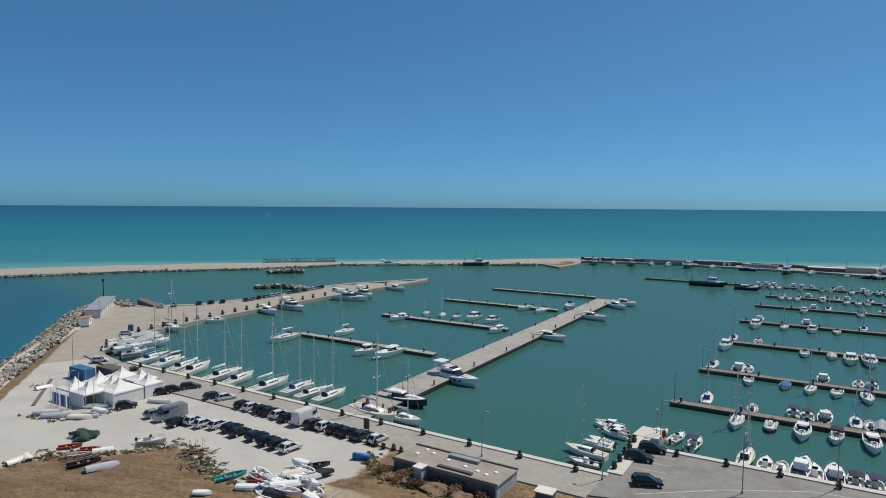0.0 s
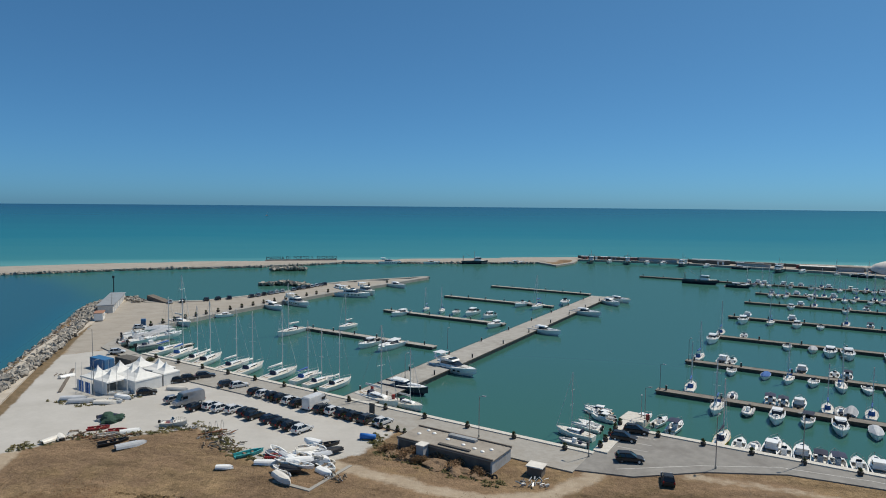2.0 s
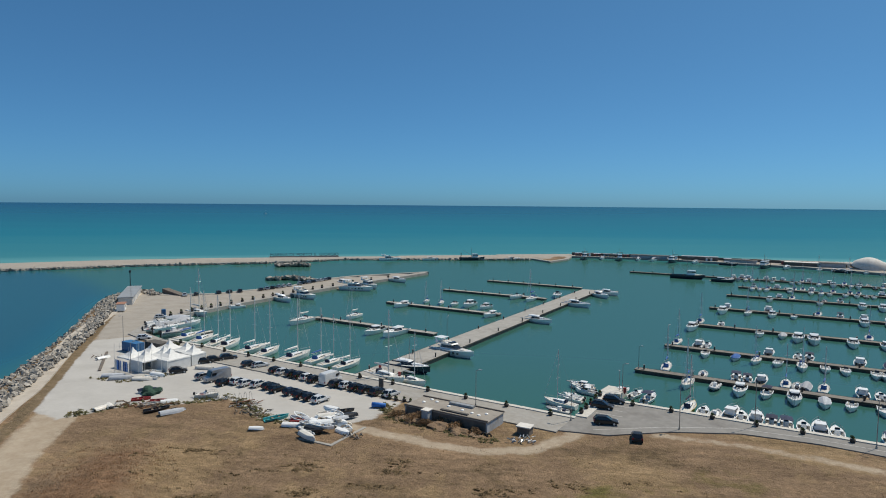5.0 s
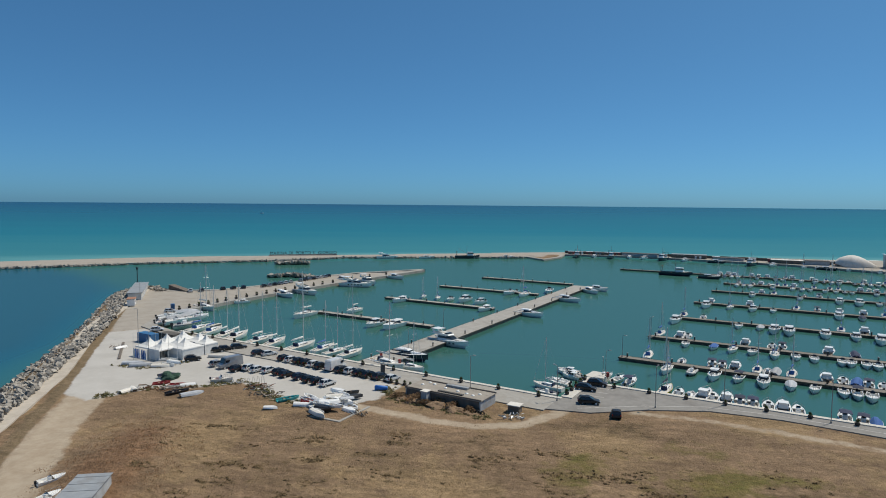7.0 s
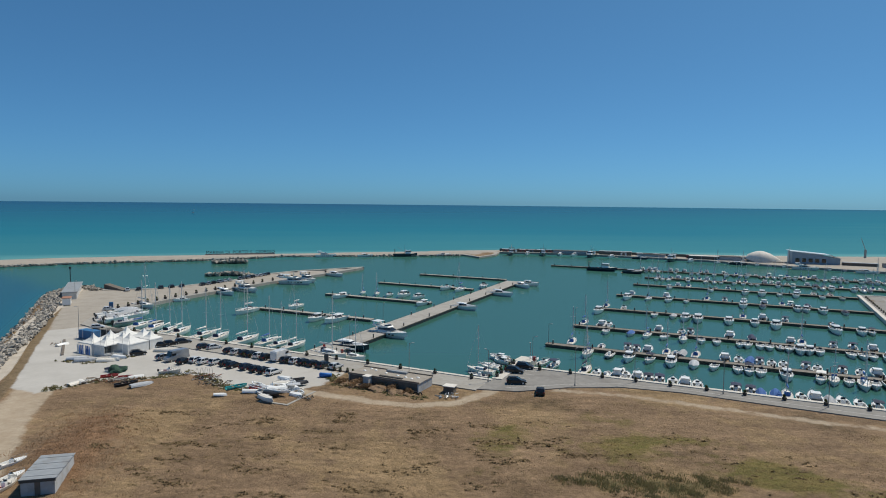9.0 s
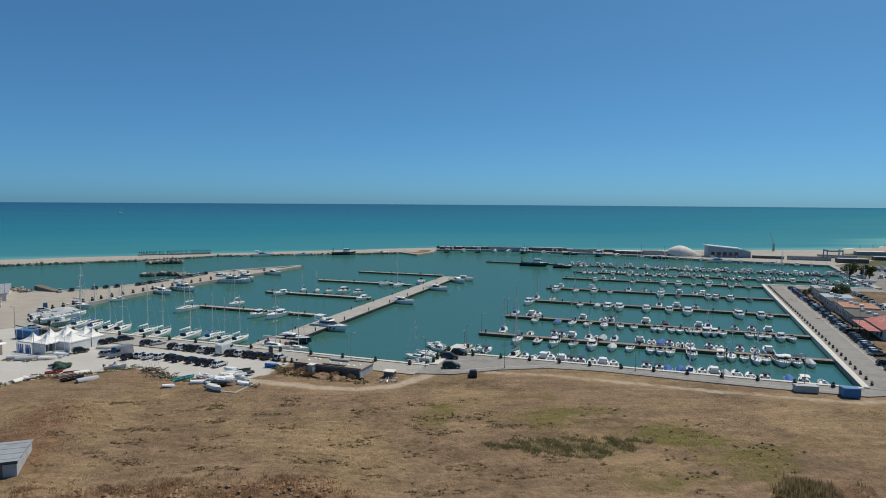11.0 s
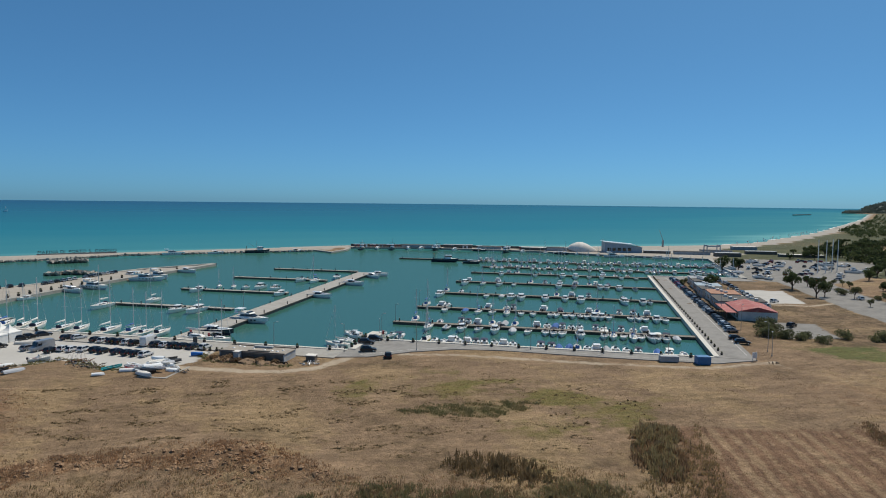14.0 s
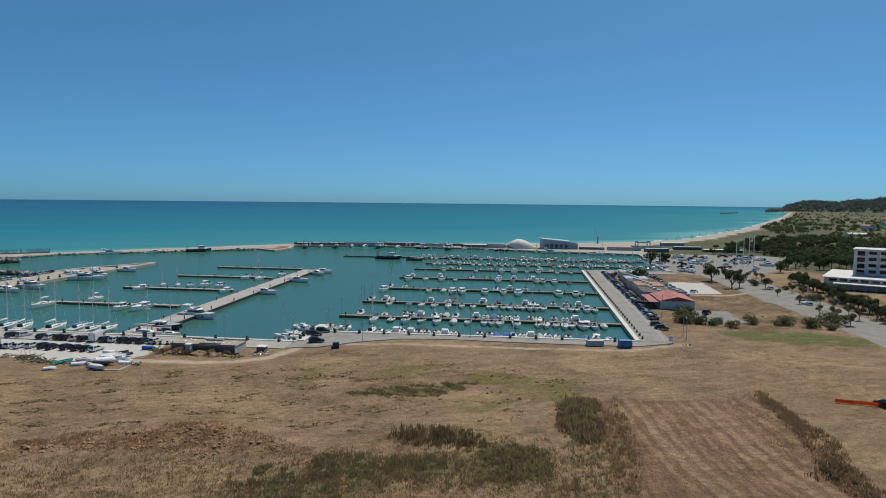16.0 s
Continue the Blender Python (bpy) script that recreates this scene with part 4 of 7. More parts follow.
FLEET = {
    "o": ("white open motorboat with a console and outboard motor", "motorboat", open_boat, {}, 5.8),
    "b": ("white motorboat under a dark canvas sun top", "motorboat", open_boat, {"bimini": NAVYCLOTH, "L0": 6.0}, 6.0),
    "w": ("white motorboat under a white canvas sun top", "motorboat", open_boat, {"bimini": WHITECLOTH, "L0": 6.2}, 6.2),
    "v": ("motorboat covered by a blue canvas", "motorboat", open_boat, {"cover": BLUECLOTH}, 5.8),
    "n": ("motorboat covered by a dark navy canvas", "motorboat", open_boat, {"cover": NAVYCLOTH, "L0": 6.4}, 6.4),
    "g": ("motorboat covered by a pale grey tarpaulin", "motorboat", open_boat, {"cover": GREYCLOTH}, 5.8),
    "k": ("cream open boat with a red inner deck", "motorboat", open_boat, {"hull": CREAM, "inside_m": REDPAINT, "L0": 5.2}, 5.2),
    "c": ("white cabin cruiser with dark wraparound windows", "cabin boat", cabin_boat, {}, 7.2),
    "C": ("large white cabin cruiser with a hardtop", "cabin boat", cabin_boat, {"L0": 9.2, "B": 3.1, "F": 1.15}, 9.2),
    "r": ("grey rigid inflatable boat with a console", "inflatable boat", rib, {}, 5.2),
    "R": ("black rigid inflatable boat with a console", "inflatable boat", rib, {"tube_m": BLACKPL, "L0": 5.8}, 5.8),
    "s": ("small white sailing boat with a bare mast", "sailing boat", sailboat, {"L0": 7.0, "cover": BLUECLOTH}, 7.0),
    "y": ("small sailing boat with a yellow hull and dark sail cover", "sailing boat", sailboat, {"L0": 7.6, "cover": NAVYCLOTH, "hull": YELLOWPAINT}, 7.6),
    "sl": ("white sailing yacht with a furled mainsail", "sailing yacht", sailboat, {}, 10.5),
    "sb": ("white sailing yacht with blue sail covers", "sailing yacht", sailboat, {"cover": BLUECLOTH}, 10.5),
    "cr": ("white motor cruiser with a raked windscreen", "motor cruiser", cruiser, {}, 11.5),
    "cd": ("motor cruiser with a black hull and white deck", "motor cruiser", cruiser, {"hull": NAVYHULL}, 11.5),
    "fb": ("large white motor yacht with a flying bridge", "motor yacht", flybridge, {}, 15.0),
    "tr": ("dark blue fishing trawler with a white wheelhouse", "trawler", trawler, {}, 18.0),
}
KIND_NAMES = {"motorboat": "motorboat", "cabin boat": "cabin_boat", "inflatable boat": "inflatable_boat", "sailing boat": "sailing_boat",
              "sailing yacht": "sailing_yacht", "motor cruiser": "motor_cruiser", "motor yacht": "motor_yacht", "trawler": "trawler"}
_built = {}


def moor(kind, x, y, heading, length=None, group="moored boats", z=0.0, tilt=0.0):
    """A boat with its stern at x, y and its bow towards heading, copied from the first of its kind."""
    label, cat, fn, kw, own = FLEET[kind]
    m = pose(x, y, z, tilt, 0, heading)
    if kind not in _built:
        t = thing(KIND_NAMES[cat], m, label, cat, group)
        fn(t, **kw)
        _built[kind] = t
        made = t
    else:
        made = copy_thing(_built[kind], m)
        made["group"] = group
    k = (length or own) / own
    made.scale = (k, k ** 0.7, k ** 0.7)
    return made


# ---- things: cars ----
CAR_PAINT = {
    "w": (mat("white_car_paint", (0.72, 0.72, 0.71), 0.25, coat=0.6), "white"), "d": (mat("black_car_paint", (0.010, 0.010, 0.011), 0.4, coat=0.06), "black"),
    "g": (mat("silver_car_paint", (0.36, 0.37, 0.39), 0.3, metal=0.5, coat=0.6), "silver grey"), "b": (mat("dark_blue_car_paint", (0.012, 0.018, 0.04), 0.4, coat=0.06), "dark blue"),
    "e": (mat("dark_grey_car_paint", (0.05, 0.051, 0.054), 0.35, metal=0.2, coat=0.15), "dark grey"), "r": (mat("red_car_paint", (0.35, 0.02, 0.02), 0.25, coat=0.6), "red")}
TYRE = mat("tyre_rubber", (0.02, 0.02, 0.02), 0.85)
LAMPGLASS = mat("headlight_glass", (0.55, 0.56, 0.58), 0.15)
TAIL = mat("red_tail_lamp", (0.35, 0.01, 0.01), 0.25)


def car(p, paint, L0=4.2, W=1.78, H=1.48, van=False, far=False):
    prof = ([(0, .35), (0, .75), (0.12, 1.05), (L0 - 0.25, 0.72), (L0, 0.55), (L0, .35)] if not van else [(0, .35), (0, 1.2), (0.05, 2.3), (0.3, H), (L0 * 0.68, H), (L0 * 0.76, H - .15), (L0 - 0.9, 1.25), (L0 - .1, .95), (L0, .4)])
    if not van:
        prof = [(0.02, 0.34), (0.0, 0.62), (0.06, 0.92), (L0 * 0.68, 0.93), (L0 * 0.9, 0.78), (L0 - 0.05, 0.62), (L0, 0.36)]
    bm = bmesh.new()
    loft(bm, [[(x, y * (1 if z < 1.2 else 0.93), z) for x, z in prof] for y in (-W / 2, W / 2)])
    bmesh.ops.bevel(bm, geom=list(bm.edges), offset=0.10, segments=2, affect="EDGES")
    if not van:
        for s in (-1, 1):
            tube(bm, (L0 * 0.735, s * W * 0.44, 0.92), (L0 * 0.54, s * W * 0.385, H - 0.09), 0.045, n=4)
            tube(bm, (L0 * 0.34, s * W * 0.455, 0.92), (L0 * 0.32, s * W * 0.39, H - 0.09), 0.045, n=4)
            tube(bm, (0.16, s * W * 0.455, 0.92), (0.58, s * W * 0.385, H - 0.09), 0.07, n=4)
        top = bpy.data.meshes.new("shell")
        cabin_bm(0.55, L0 * 0.53, W * 0.78, W * 0.74, H - 0.12, H, 0.8, 0.6, 0.92).to_mesh(top)
        bm.from_mesh(top)
        bpy.data.meshes.remove(top)
    part("body", bm, paint, p)
    if van:
        part("windscreen", loft(bmesh.new(), [[(L0 * 0.765, s * W * 0.43, H - .22), (L0 - 0.97, s * W * 0.43, 1.32), (L0 - 0.90, s * W * 0.43, 1.36), (L0 * 0.785, s * W * 0.43, H - .2)] for s in (-1, 1)]), SMOKED, p)
        for s in (-1, 1):
            part("side_window", box(bmesh.new(), L0 * 0.60, L0 * 0.77, s * W * 0.485 - 0.03, s * W * 0.485 + 0.03, 1.45, 2.0, 0.02), SMOKED, p)
    else:
        green = cabin_bm(0.10, L0 * 0.75, W * 0.93, W * 0.88, 0.88, H - 0.06, 1.6, 0.75, 0.80)
        part("window", green, SMOKED, p, "dark tinted side and front windows")
    for x in (L0 * 0.19, L0 * 0.81):
        for s in (-1, 1):
            w = part("wheel", tube(bmesh.new(), (x, s * (W / 2 - 0.2), 0.32), (x, s * (W / 2 + 0.005), 0.32), 0.32, n=14), TYRE, p)
            if far:
                continue
            part("rim", tube(bmesh.new(), (x, s * (W / 2 - 0.02), 0.32), (x, s * (W / 2 + 0.015), 0.32), 0.2, n=10), ALU, w)
    for s in () if far else (-1, 1):
        part("headlight", box(bmesh.new(), L0 - 0.18, L0 - 0.01, s * W * 0.36 - 0.16, s * W * 0.36 + 0.16, 0.60, 0.74, 0.03), LAMPGLASS, p)
        part("tail_lamp", box(bmesh.new(), -0.02, 0.06, s * W * 0.42 - 0.1, s * W * 0.42 + 0.1, 0.68, 0.95, 0.02), TAIL, p)


_cars = {}


def park(colour, x, y, heading, z=1.0, group="parked cars", size="hatch"):
    """A car with its middle at x, y."""
    far = math.hypot(x, y) > 165
    key = (colour, size, far)
    L0, W, H = {"hatch": (3.95, 1.74, 1.48), "suv": (4.3, 1.80, 1.54), "van": (5.9, 2.05, 2.6)}[size]
    m = pose(x, y, z, 0, 0, heading) @ pose(-L0 / 2, 0, 0)
    if key not in _cars:
        paint, word = CAR_PAINT[colour]
        name = "van" if size == "van" else "car"
        t = thing(name, m, f"{word} {'panel van' if size == 'van' else 'hatchback car' if size == 'hatch' else 'off-road car'} parked in the open", name, group)
        car(t, paint, L0, W, H, size == "van", far)
        _cars[key] = t
        return t
    t = copy_thing(_cars[key], m)
    t["group"] = group
    return t


# ---- things: plants ----
LEAF = leafy("dark_green_leaves", (0.055, 0.08, 0.032), (0.085, 0.105, 0.045), 1.2, 0.25)
OLIVELEAF = leafy("olive_grey_leaves", (0.105, 0.12, 0.055), (0.155, 0.155, 0.082), 1.2, 0.25)
DRYLEAF = leafy("dry_brown_weeds", (0.33, 0.225, 0.13), (0.22, 0.14, 0.085), 0.8)
STRAW = leafy("dry_straw_grass", (0.38, 0.285, 0.15), (0.27, 0.19, 0.095), 0.4)
GREENWEED = leafy("dull_green_weeds", (0.155, 0.16, 0.075), (0.27, 0.225, 0.118), 0.6)
RUSTWEED = leafy("rust_brown_weeds", (0.36, 0.225, 0.13), (0.24, 0.145, 0.085), 0.7)
BARK = mat("brown_bark", (0.13, 0.095, 0.065), 0.9, col2=(0.08, 0.06, 0.042), scale=6)


def leaf_cloud(rnd, lobes, count, size, flat=1.0):
    """Small crossed leaf sprays spread over the shells of some lobes (x, y, z, r)."""
    vs, fs = [], []
    for _ in range(count):
        x, y, z, r = rnd.choice(lobes)
        d = Vector((rnd.gauss(0, 1), rnd.gauss(0, 1), rnd.gauss(0.25, 0.9))).normalized()
        c = Vector((x, y, z)) + Vector((d.x, d.y, d.z * flat)) * r * (0.55 + 0.5 * rnd.random() ** 0.6)
        a = (d + Vector((rnd.gauss(0, .7), rnd.gauss(0, .7), rnd.gauss(0, .7)))).normalized()
        u = a.orthogonal().normalized() * size * rnd.uniform(0.6, 1.3)
        w = a.cross(u).normalized() * size * rnd.uniform(0.4, 0.9)
        k = len(vs)
        vs += [c - u, c + w * 0.9, c + u, c - w]
        fs.append((k, k + 1, k + 2, k + 3))
    return vs, fs


def mesh_ob(name, vs, fs, material, parent=None):
    me = bpy.data.meshes.new(name)
    me.from_pydata([tuple(v) for v in vs], [], fs)
    me.materials.append(material)
    ob = new(name, me)
    if parent is not None:
        ob.parent = parent
    return ob


_plants = {}
PLANTS = {
    "tree": ("broad dark green tree with a rounded crown", "tree"), "olive": ("small grey-green tree with a thin trunk", "tree"),
    "pine": ("dark umbrella pine with a flat crown", "tree"), "shrub": ("dense olive-green shrub on dry ground", "shrub"), "brush": ("dry brown bush on bare soil", "shrub"),
}


def plant(kind, x, y, z, size, turn=0.0, group="trees", variant=0):
    key = (kind, variant)
    m = pose(x, y, z, 0, 0, turn)
    if key not in _plants:
        rnd = random.Random(hash_of(kind) + variant)
        label, cat = PLANTS[kind]
        t = thing(kind if kind in ("tree", "shrub") else {"olive": "olive_tree", "pine": "pine_tree", "brush": "dry_bush"}[kind], m, label, cat, group)
        if kind in ("shrub", "brush"):
            lobes = [(rnd.uniform(-.32, .32), rnd.uniform(-.32, .32), rnd.uniform(.12, .34), rnd.uniform(.2, .34)) for _ in range(7)]
            bm = bmesh.new()
            for a in range(6):
                tube(bm, (0, 0, -0.05), (0.3 * math.cos(a * 1.05), 0.3 * math.sin(a * 1.05), 0.4), 0.02, 0.006, 4)
            part("stem", bm, BARK, t)
            mesh_ob("crown", *leaf_cloud(rnd, lobes, 900, 0.045, 0.8), OLIVELEAF if kind == "shrub" else DRYLEAF, t)
        else:
            h0 = {"tree": 0.22, "olive": 0.34, "pine": 0.55}[kind]
            bm = bmesh.new()
            tube(bm, (0, 0, -0.03), (0.01, 0.01, h0), 0.035, 0.024, 7)
            lobes = []
            for a in range(7):
                an = a * 2.4 + rnd.random()
                rr, zz = rnd.uniform(.14, .28), {"tree": rnd.uniform(.42, .8), "olive": rnd.uniform(.5, .85), "pine": rnd.uniform(.78, .9)}[kind]
                e = (rr * math.cos(an), rr * math.sin(an), zz)
                tube(bm, (0, 0, h0 * rnd.uniform(.7, 1)), e, 0.02, 0.006, 5)
                lobes.append((*e, rnd.uniform(.13, .22)))
            part("trunk", bm, BARK, t)
            mesh_ob("crown", *leaf_cloud(rnd, lobes, 1500, 0.034, 0.55 if kind == "pine" else 0.9), OLIVELEAF if kind == "olive" else LEAF, t)
        _plants[key] = t
        made = t
    else:
        made = copy_thing(_plants[key], m)
        made["group"] = group
    made.scale = (size, size, size)
    return made


def hash_of(word):
    return sum((i + 3) * ord(c) for i, c in enumerate(word))


# ---- things: boats in the water ----
PIER_BOATS = [('fb', -1.2, 156.8, -43, 14.5),
    ('cd', -11.9, 138.7, -32, 13.0),
    ('cr', 28.4, 202.7, -41, 11.7),
    ('cr', 48.3, 237.7, -41, 12.9),
    ('cr', 66.1, 264.9, -67, 11.8),
    ('cr', 69.9, 271.1, -48, 11.3),
    ('fb', -47.2, 276.0, -18, 17.2),
    ('fb', -39.3, 290.4, -56, 15.9),
    ('cr', -27.7, 310.7, -43, 16.3),
    ('cr', -12.0, 233.0, -127, 10.1),
    ('s', -5.7, 242.9, -101, 6.3),
    ('s', 0.2, 239.6, -97, 7.1),
    ('o', 5.8, 236.3, -105, 7.2),
    ('c', 13.1, 235.6, -117, 10.3),
    ('c', 19.1, 229.2, -125, 8.1),
    ('cr', 20.4, 213.0, -125, 9.3),
    ('o', 34.8, 257.2, -128, 10.7),
    ('s', 39.6, 252.1, -120, 10.7),
    ('o', 51.1, 263.9, -106, 11.8),
    ('sl', -28.4, 207.5, -113, 9.6),
    ('c', -17.6, 182.0, -120, 9.4),
    ('cr', -10.2, 181.0, -121, 12.3),
    ('sl', -43.4, 198.9, -117, 11.9)]
SPIT_BOATS = [('cr', -74.6, 223.7, -136, 6.5),
    ('sl', -90.6, 210.7, -39, 13.6),
    ('cr', -68.7, 244.1, -45, 13.2),
    ('fb', -63.3, 253.8, -41, 15.3),
    ('c', -71.4, 249.2, -29, 7.4),
    ('c', -51.5, 298.9, -65, 10.0)]
QUAY_SAILS = [('sl', -58.8, 151.4, 77, 11.7),
    ('sl', -62.8, 155.1, 78, 9.9),
    ('sb', -68.4, 159.0, 78, 10.5),
    ('sl', -51.7, 147.9, 64, 10.5),
    ('sl', -46.0, 144.6, 72, 10.4),
    ('sl', -38.9, 139.5, 61, 11.6),
    ('sb', -31.7, 138.6, 64, 9.5),
    ('sl', -28.3, 136.1, 55, 8.5),
    ('sl', -24.0, 133.7, 58, 9.3),
    ('sl', -15.8, 131.2, -42, 12.1),
    ('sl', -8.2, 127.1, -39, 8.0),
    ('sb', -74.6, 162.5, 70, 10.9)]
MOLE_BOATS = [('sl', 28.0, 107.7, 142, 7.3),
    ('c', 33.9, 116.7, 138, 4.7),
    ('o', 33.7, 120.5, 144, 4.7),
    ('c', 34.1, 118.3, 137, 3.9),
    ('cr', 34.4, 121.7, 149, 5.4),
    ('o', 30.0, 111.7, 143, 4.0),
    ('o', 30.6, 113.0, 136, 4.3),
    ('c', 37.9, 116.6, 42, 5.1),
    ('o', 40.4, 114.8, 46, 5.3),
    ('b', 42.2, 111.4, 53, 6.4),
    ('r', 26.1, 104.6, 146, 4.4)]
SLIP_BOATS = [('o', -90.4, 178.5, 52, 7.6),
    ('g', -86.7, 176.0, 50, 8.6),
    ('o', -85.4, 172.1, 53, 8.7),
    ('r', -80.6, 167.3, 51, 11.0),
    ('o', -92.7, 182.7, 45, 6.7),
    ('g', -84.9, 183.1, 51, 8.1),
    ('o', -81.3, 179.0, 56, 9.1),
    ('r', -90.1, 175.8, 65, 3.9),
    ('g', -89.2, 188.9, 27, 7.9),
    ('o', -88.3, 172.0, 53, 5.1)]

# along each berth pier: kind of boat and metres from the pier's head, on the landward and the seaward side
BERTHS = {
    (43.0, -1): "s12.6 r18.1 c23.2 b28.5 c33.2 o38.7 o43.6 o48.5 o51 o53.8 c58.7 o66.2 s68.7 o71.7 s74.1 o76.5 o79 o81.1 o83.4 o86.3",
    (43.0, 1): "s5.9 r14.3 b21.4 b23.8 o26.3 s31.3 o33.5 o34.9 s38.3 c45.7 o48.7 v50.9 b53.5 o56 o58.5 b63.6 o65.7 b70.9 o74.6 c78.3",
    (74.0, -1): "o10.7 v18.4 s23.5 o28.4 s33.2 o38.2 o42.4 o48.7 o50.9 o53.7 o56.2 r58.7 o61.2 c63.5 c66.2 o68.5 o75.4 o78.3 o80.4 c84.1 o86.5",
    (74.0, 1): "s1.5 c7.4 o9.6 c25.3 o32 b34.7 c45.5 n51.9 c61.6 s64.7 o72.3 b77 c81.6",
    (112.2, -1): "C0.8 o20.2 o26.7 C31 C34.7 C44.6 c52.4 C59.2 C75.3 c83 b85.7",
    (112.2, 1): "s1.3 o8.2 s48.9 c55.1 b62 o76.1",
    (152.4, -1): "C4.2 s13 c20.9 o27.5 C48.6 o55.6 c67.2 c70.1 C75.7 o82.9",
    (152.4, 1): "c4.3 c18.9 s34.6 b41.5 c48.5 o56.1 s62.8 o65.7 o71.6",
    (194.2, -1): "c16.4 o34.6 C49.3 C56.2 o63 c69.6 o79.3 o86.6",
    (194.2, 1): "o19.4 s24 o35.9 b42 c70 o76.7 o83.2",
}
QUAY_BERTHS = "y16.1 o19.1 r21.1 c23.6 o25.9 c28.4 b30.9 b33.5 o36.1 c38.7 o41.3 b48.8 o51.2 v53.4 v56.1 s58.4 o61 c63.5 o65.9 o68.4 o71.2 b73.9 v78.7 o81.6 r85.5"

rnd = random.Random(11)
for group, rows in (("boats along the main pier", PIER_BOATS), ("boats along the spit", SPIT_BOATS), ("sailing yachts along the quay", QUAY_SAILS), ("boats beside the mole", MOLE_BOATS)):
    for kind, x, y, head, size in rows:
        size = min(max(size, 5.0), 16.5 if kind == "fb" else 12.5)
        moor(kind, x, y, head, size, group)
for kind, x, y, head, size in SLIP_BOATS:
    moor(kind, x, y, head, min(size, 8.5), "boats by the slipway", 1.0)

MIX = "ooooobbwwcckgnrR"


def swap(kind):
    return rnd.choice(MIX) if kind == "o" and rnd.random() < 0.6 else {"V": "n"}.get(kind, kind)


def berths(v, side, text, off=1.9, group="boats at the berth piers"):
    for word in text.split():
        kind, u = swap(word[0]), float(word[1:])
        x, y = L(u, v + side * (off + rnd.uniform(0, 0.4)))
        moor(kind, x, y, math.degrees(GRID) + 90 * side + rnd.uniform(-6, 6), FLEET[kind][4] * rnd.uniform(0.98, 1.18), group)


for (bv, bside), text in BERTHS.items():
    berths(bv, bside, text)
qa, qb = Vector((37, 110)), Vector((113, 66))
for word in QUAY_BERTHS.split():
    u = float(word[1:])
    s = (u - 4.2) / 87.8
    q = qa.lerp(qb, s)
    kind = swap(word[0])
    moor(kind, q.x + 0.52 * 0.7, q.y + 0.85 * 0.7, 60 + rnd.uniform(-7, 7), FLEET[kind][4] * rnd.uniform(0.98, 1.15), "boats along the quay")
# the two outer piers lie full of boats on both sides
for bv, u0, u1 in ((227.9, 6, 142), (266.6, -8, 138)):
    for side in (-1, 1):
        u = u0
        while u < u1:
            berths(bv, side, rnd.choice("oobcccssswnR") + f"{u:.1f}")
            u += rnd.choice((3.2, 3.4, 3.8, 6.5, 9.0))
# working boats along the far quay and the breakwater
for x, y, head, kind in ((-46, 425, 8, "fb"), (-16, 429, 6, "cr"), (10, 432, 6, "tr"), (42, 436, 6, "cr"), (104, 458, -104, "tr"), (116, 455, -104, "cr"), (128, 452, -104, "tr"), (141, 449, -108, "cr"), (152, 445, -122, "cr"), (164, 437, -125, "tr"), (176, 429, -125, "cr"), (186, 416, -34, "cd"),
                         (212, 403, -130, "tr"), (222, 396, -130, "cr"), (238, 375, -48, "cd"), (262, 344, -40, "fb"), (288, 322, -40, "cr"), (142, 322, -31, "cd"), (126, 338, -31, "tr")):
    moor(kind, x, y, head, None, "working boats at the far quay")
for i in range(14):
    s = i / 13
    moor(rnd.choice("ccbow"), 258 + 40 * s, 206 + 62 * s, 146 + rnd.uniform(-6, 6), None, "boats in the far basin")
for i in range(14):
    q = Vector((312, 307)).lerp(Vector((236, 384)), i / 13)
    moor(rnd.choice("cCcbsn"), q.x, q.y, 222 + rnd.uniform(-6, 6), None, "boats along the yard quay")
# a lone sail far out
moor("s", -560, 1900, 20, 11, "boat at sea", 23.5 * ((1980 - 700) / 4000) ** 2)

# ---- things: cars ----
LOT_A = "d-56.1,136.4 d-54.2,138.0 e-51.6,140.2 d-58.6,127.4"
LOT_B = "g-50.9,122.8 d-44.8,118.5 w-42.2,119.5 w-39.9,118.1 w-37.2,117.6 d-34.4,116.2 d-32.4,114.2"
LOT_C = "d-36.4,128.7 w-34.3,127.4 d-32.0,126.0 d-30.0,124.8 w-27.9,123.2 d-25.9,121.6 e-20.6,118.6 w-18.4,117.5 d-16.2,116.1 d-13.9,114.6 e-11.3,113.2 w-8.6,111.8"
LOT_D = "b-28.9,112.4 d-26.4,110.4 d-24.2,109.0 w-22.1,107.6"


def spots(text, head, size="hatch", group="cars in the gravel car park", z=1.02):
    for word in text.split():
        x, y = map(float, word[1:].split(","))
        park(word[0], x, y, head + rnd.uniform(-4, 4), z, group, size if word[0] != "e" else "suv")


spots(LOT_A, 30)
spots("e-44.1,133.8 w-41.5,133.1", 38)
spots("d32.4,105.2 d35.5,108.7", -20, "suv", z=1.19)
spots(LOT_B, 55)
spots(LOT_C, 48)
spots(LOT_D, 50)
park("g", -47.6, 121.6, 228, 1.02, "cars in the gravel car park", "van")
park("w", -22.6, 120.8, 60, 1.02, "cars in the gravel car park", "van")
park("d", 34.4, 89.5, 76, 1.0, "cars on the field's edge")
park("d", 30.9, 96.4, -8, 1.19, "cars on the quay road", "suv")
for x, y in ((-92.8, 193.6), (-82.8, 161.4)):
    park("w", x, y, 20, 1.1, "cars on the spit")
spit_row = [Vector((-106, 244)), Vector((-80, 262)), Vector((-68, 284)), Vector((-58, 304))]
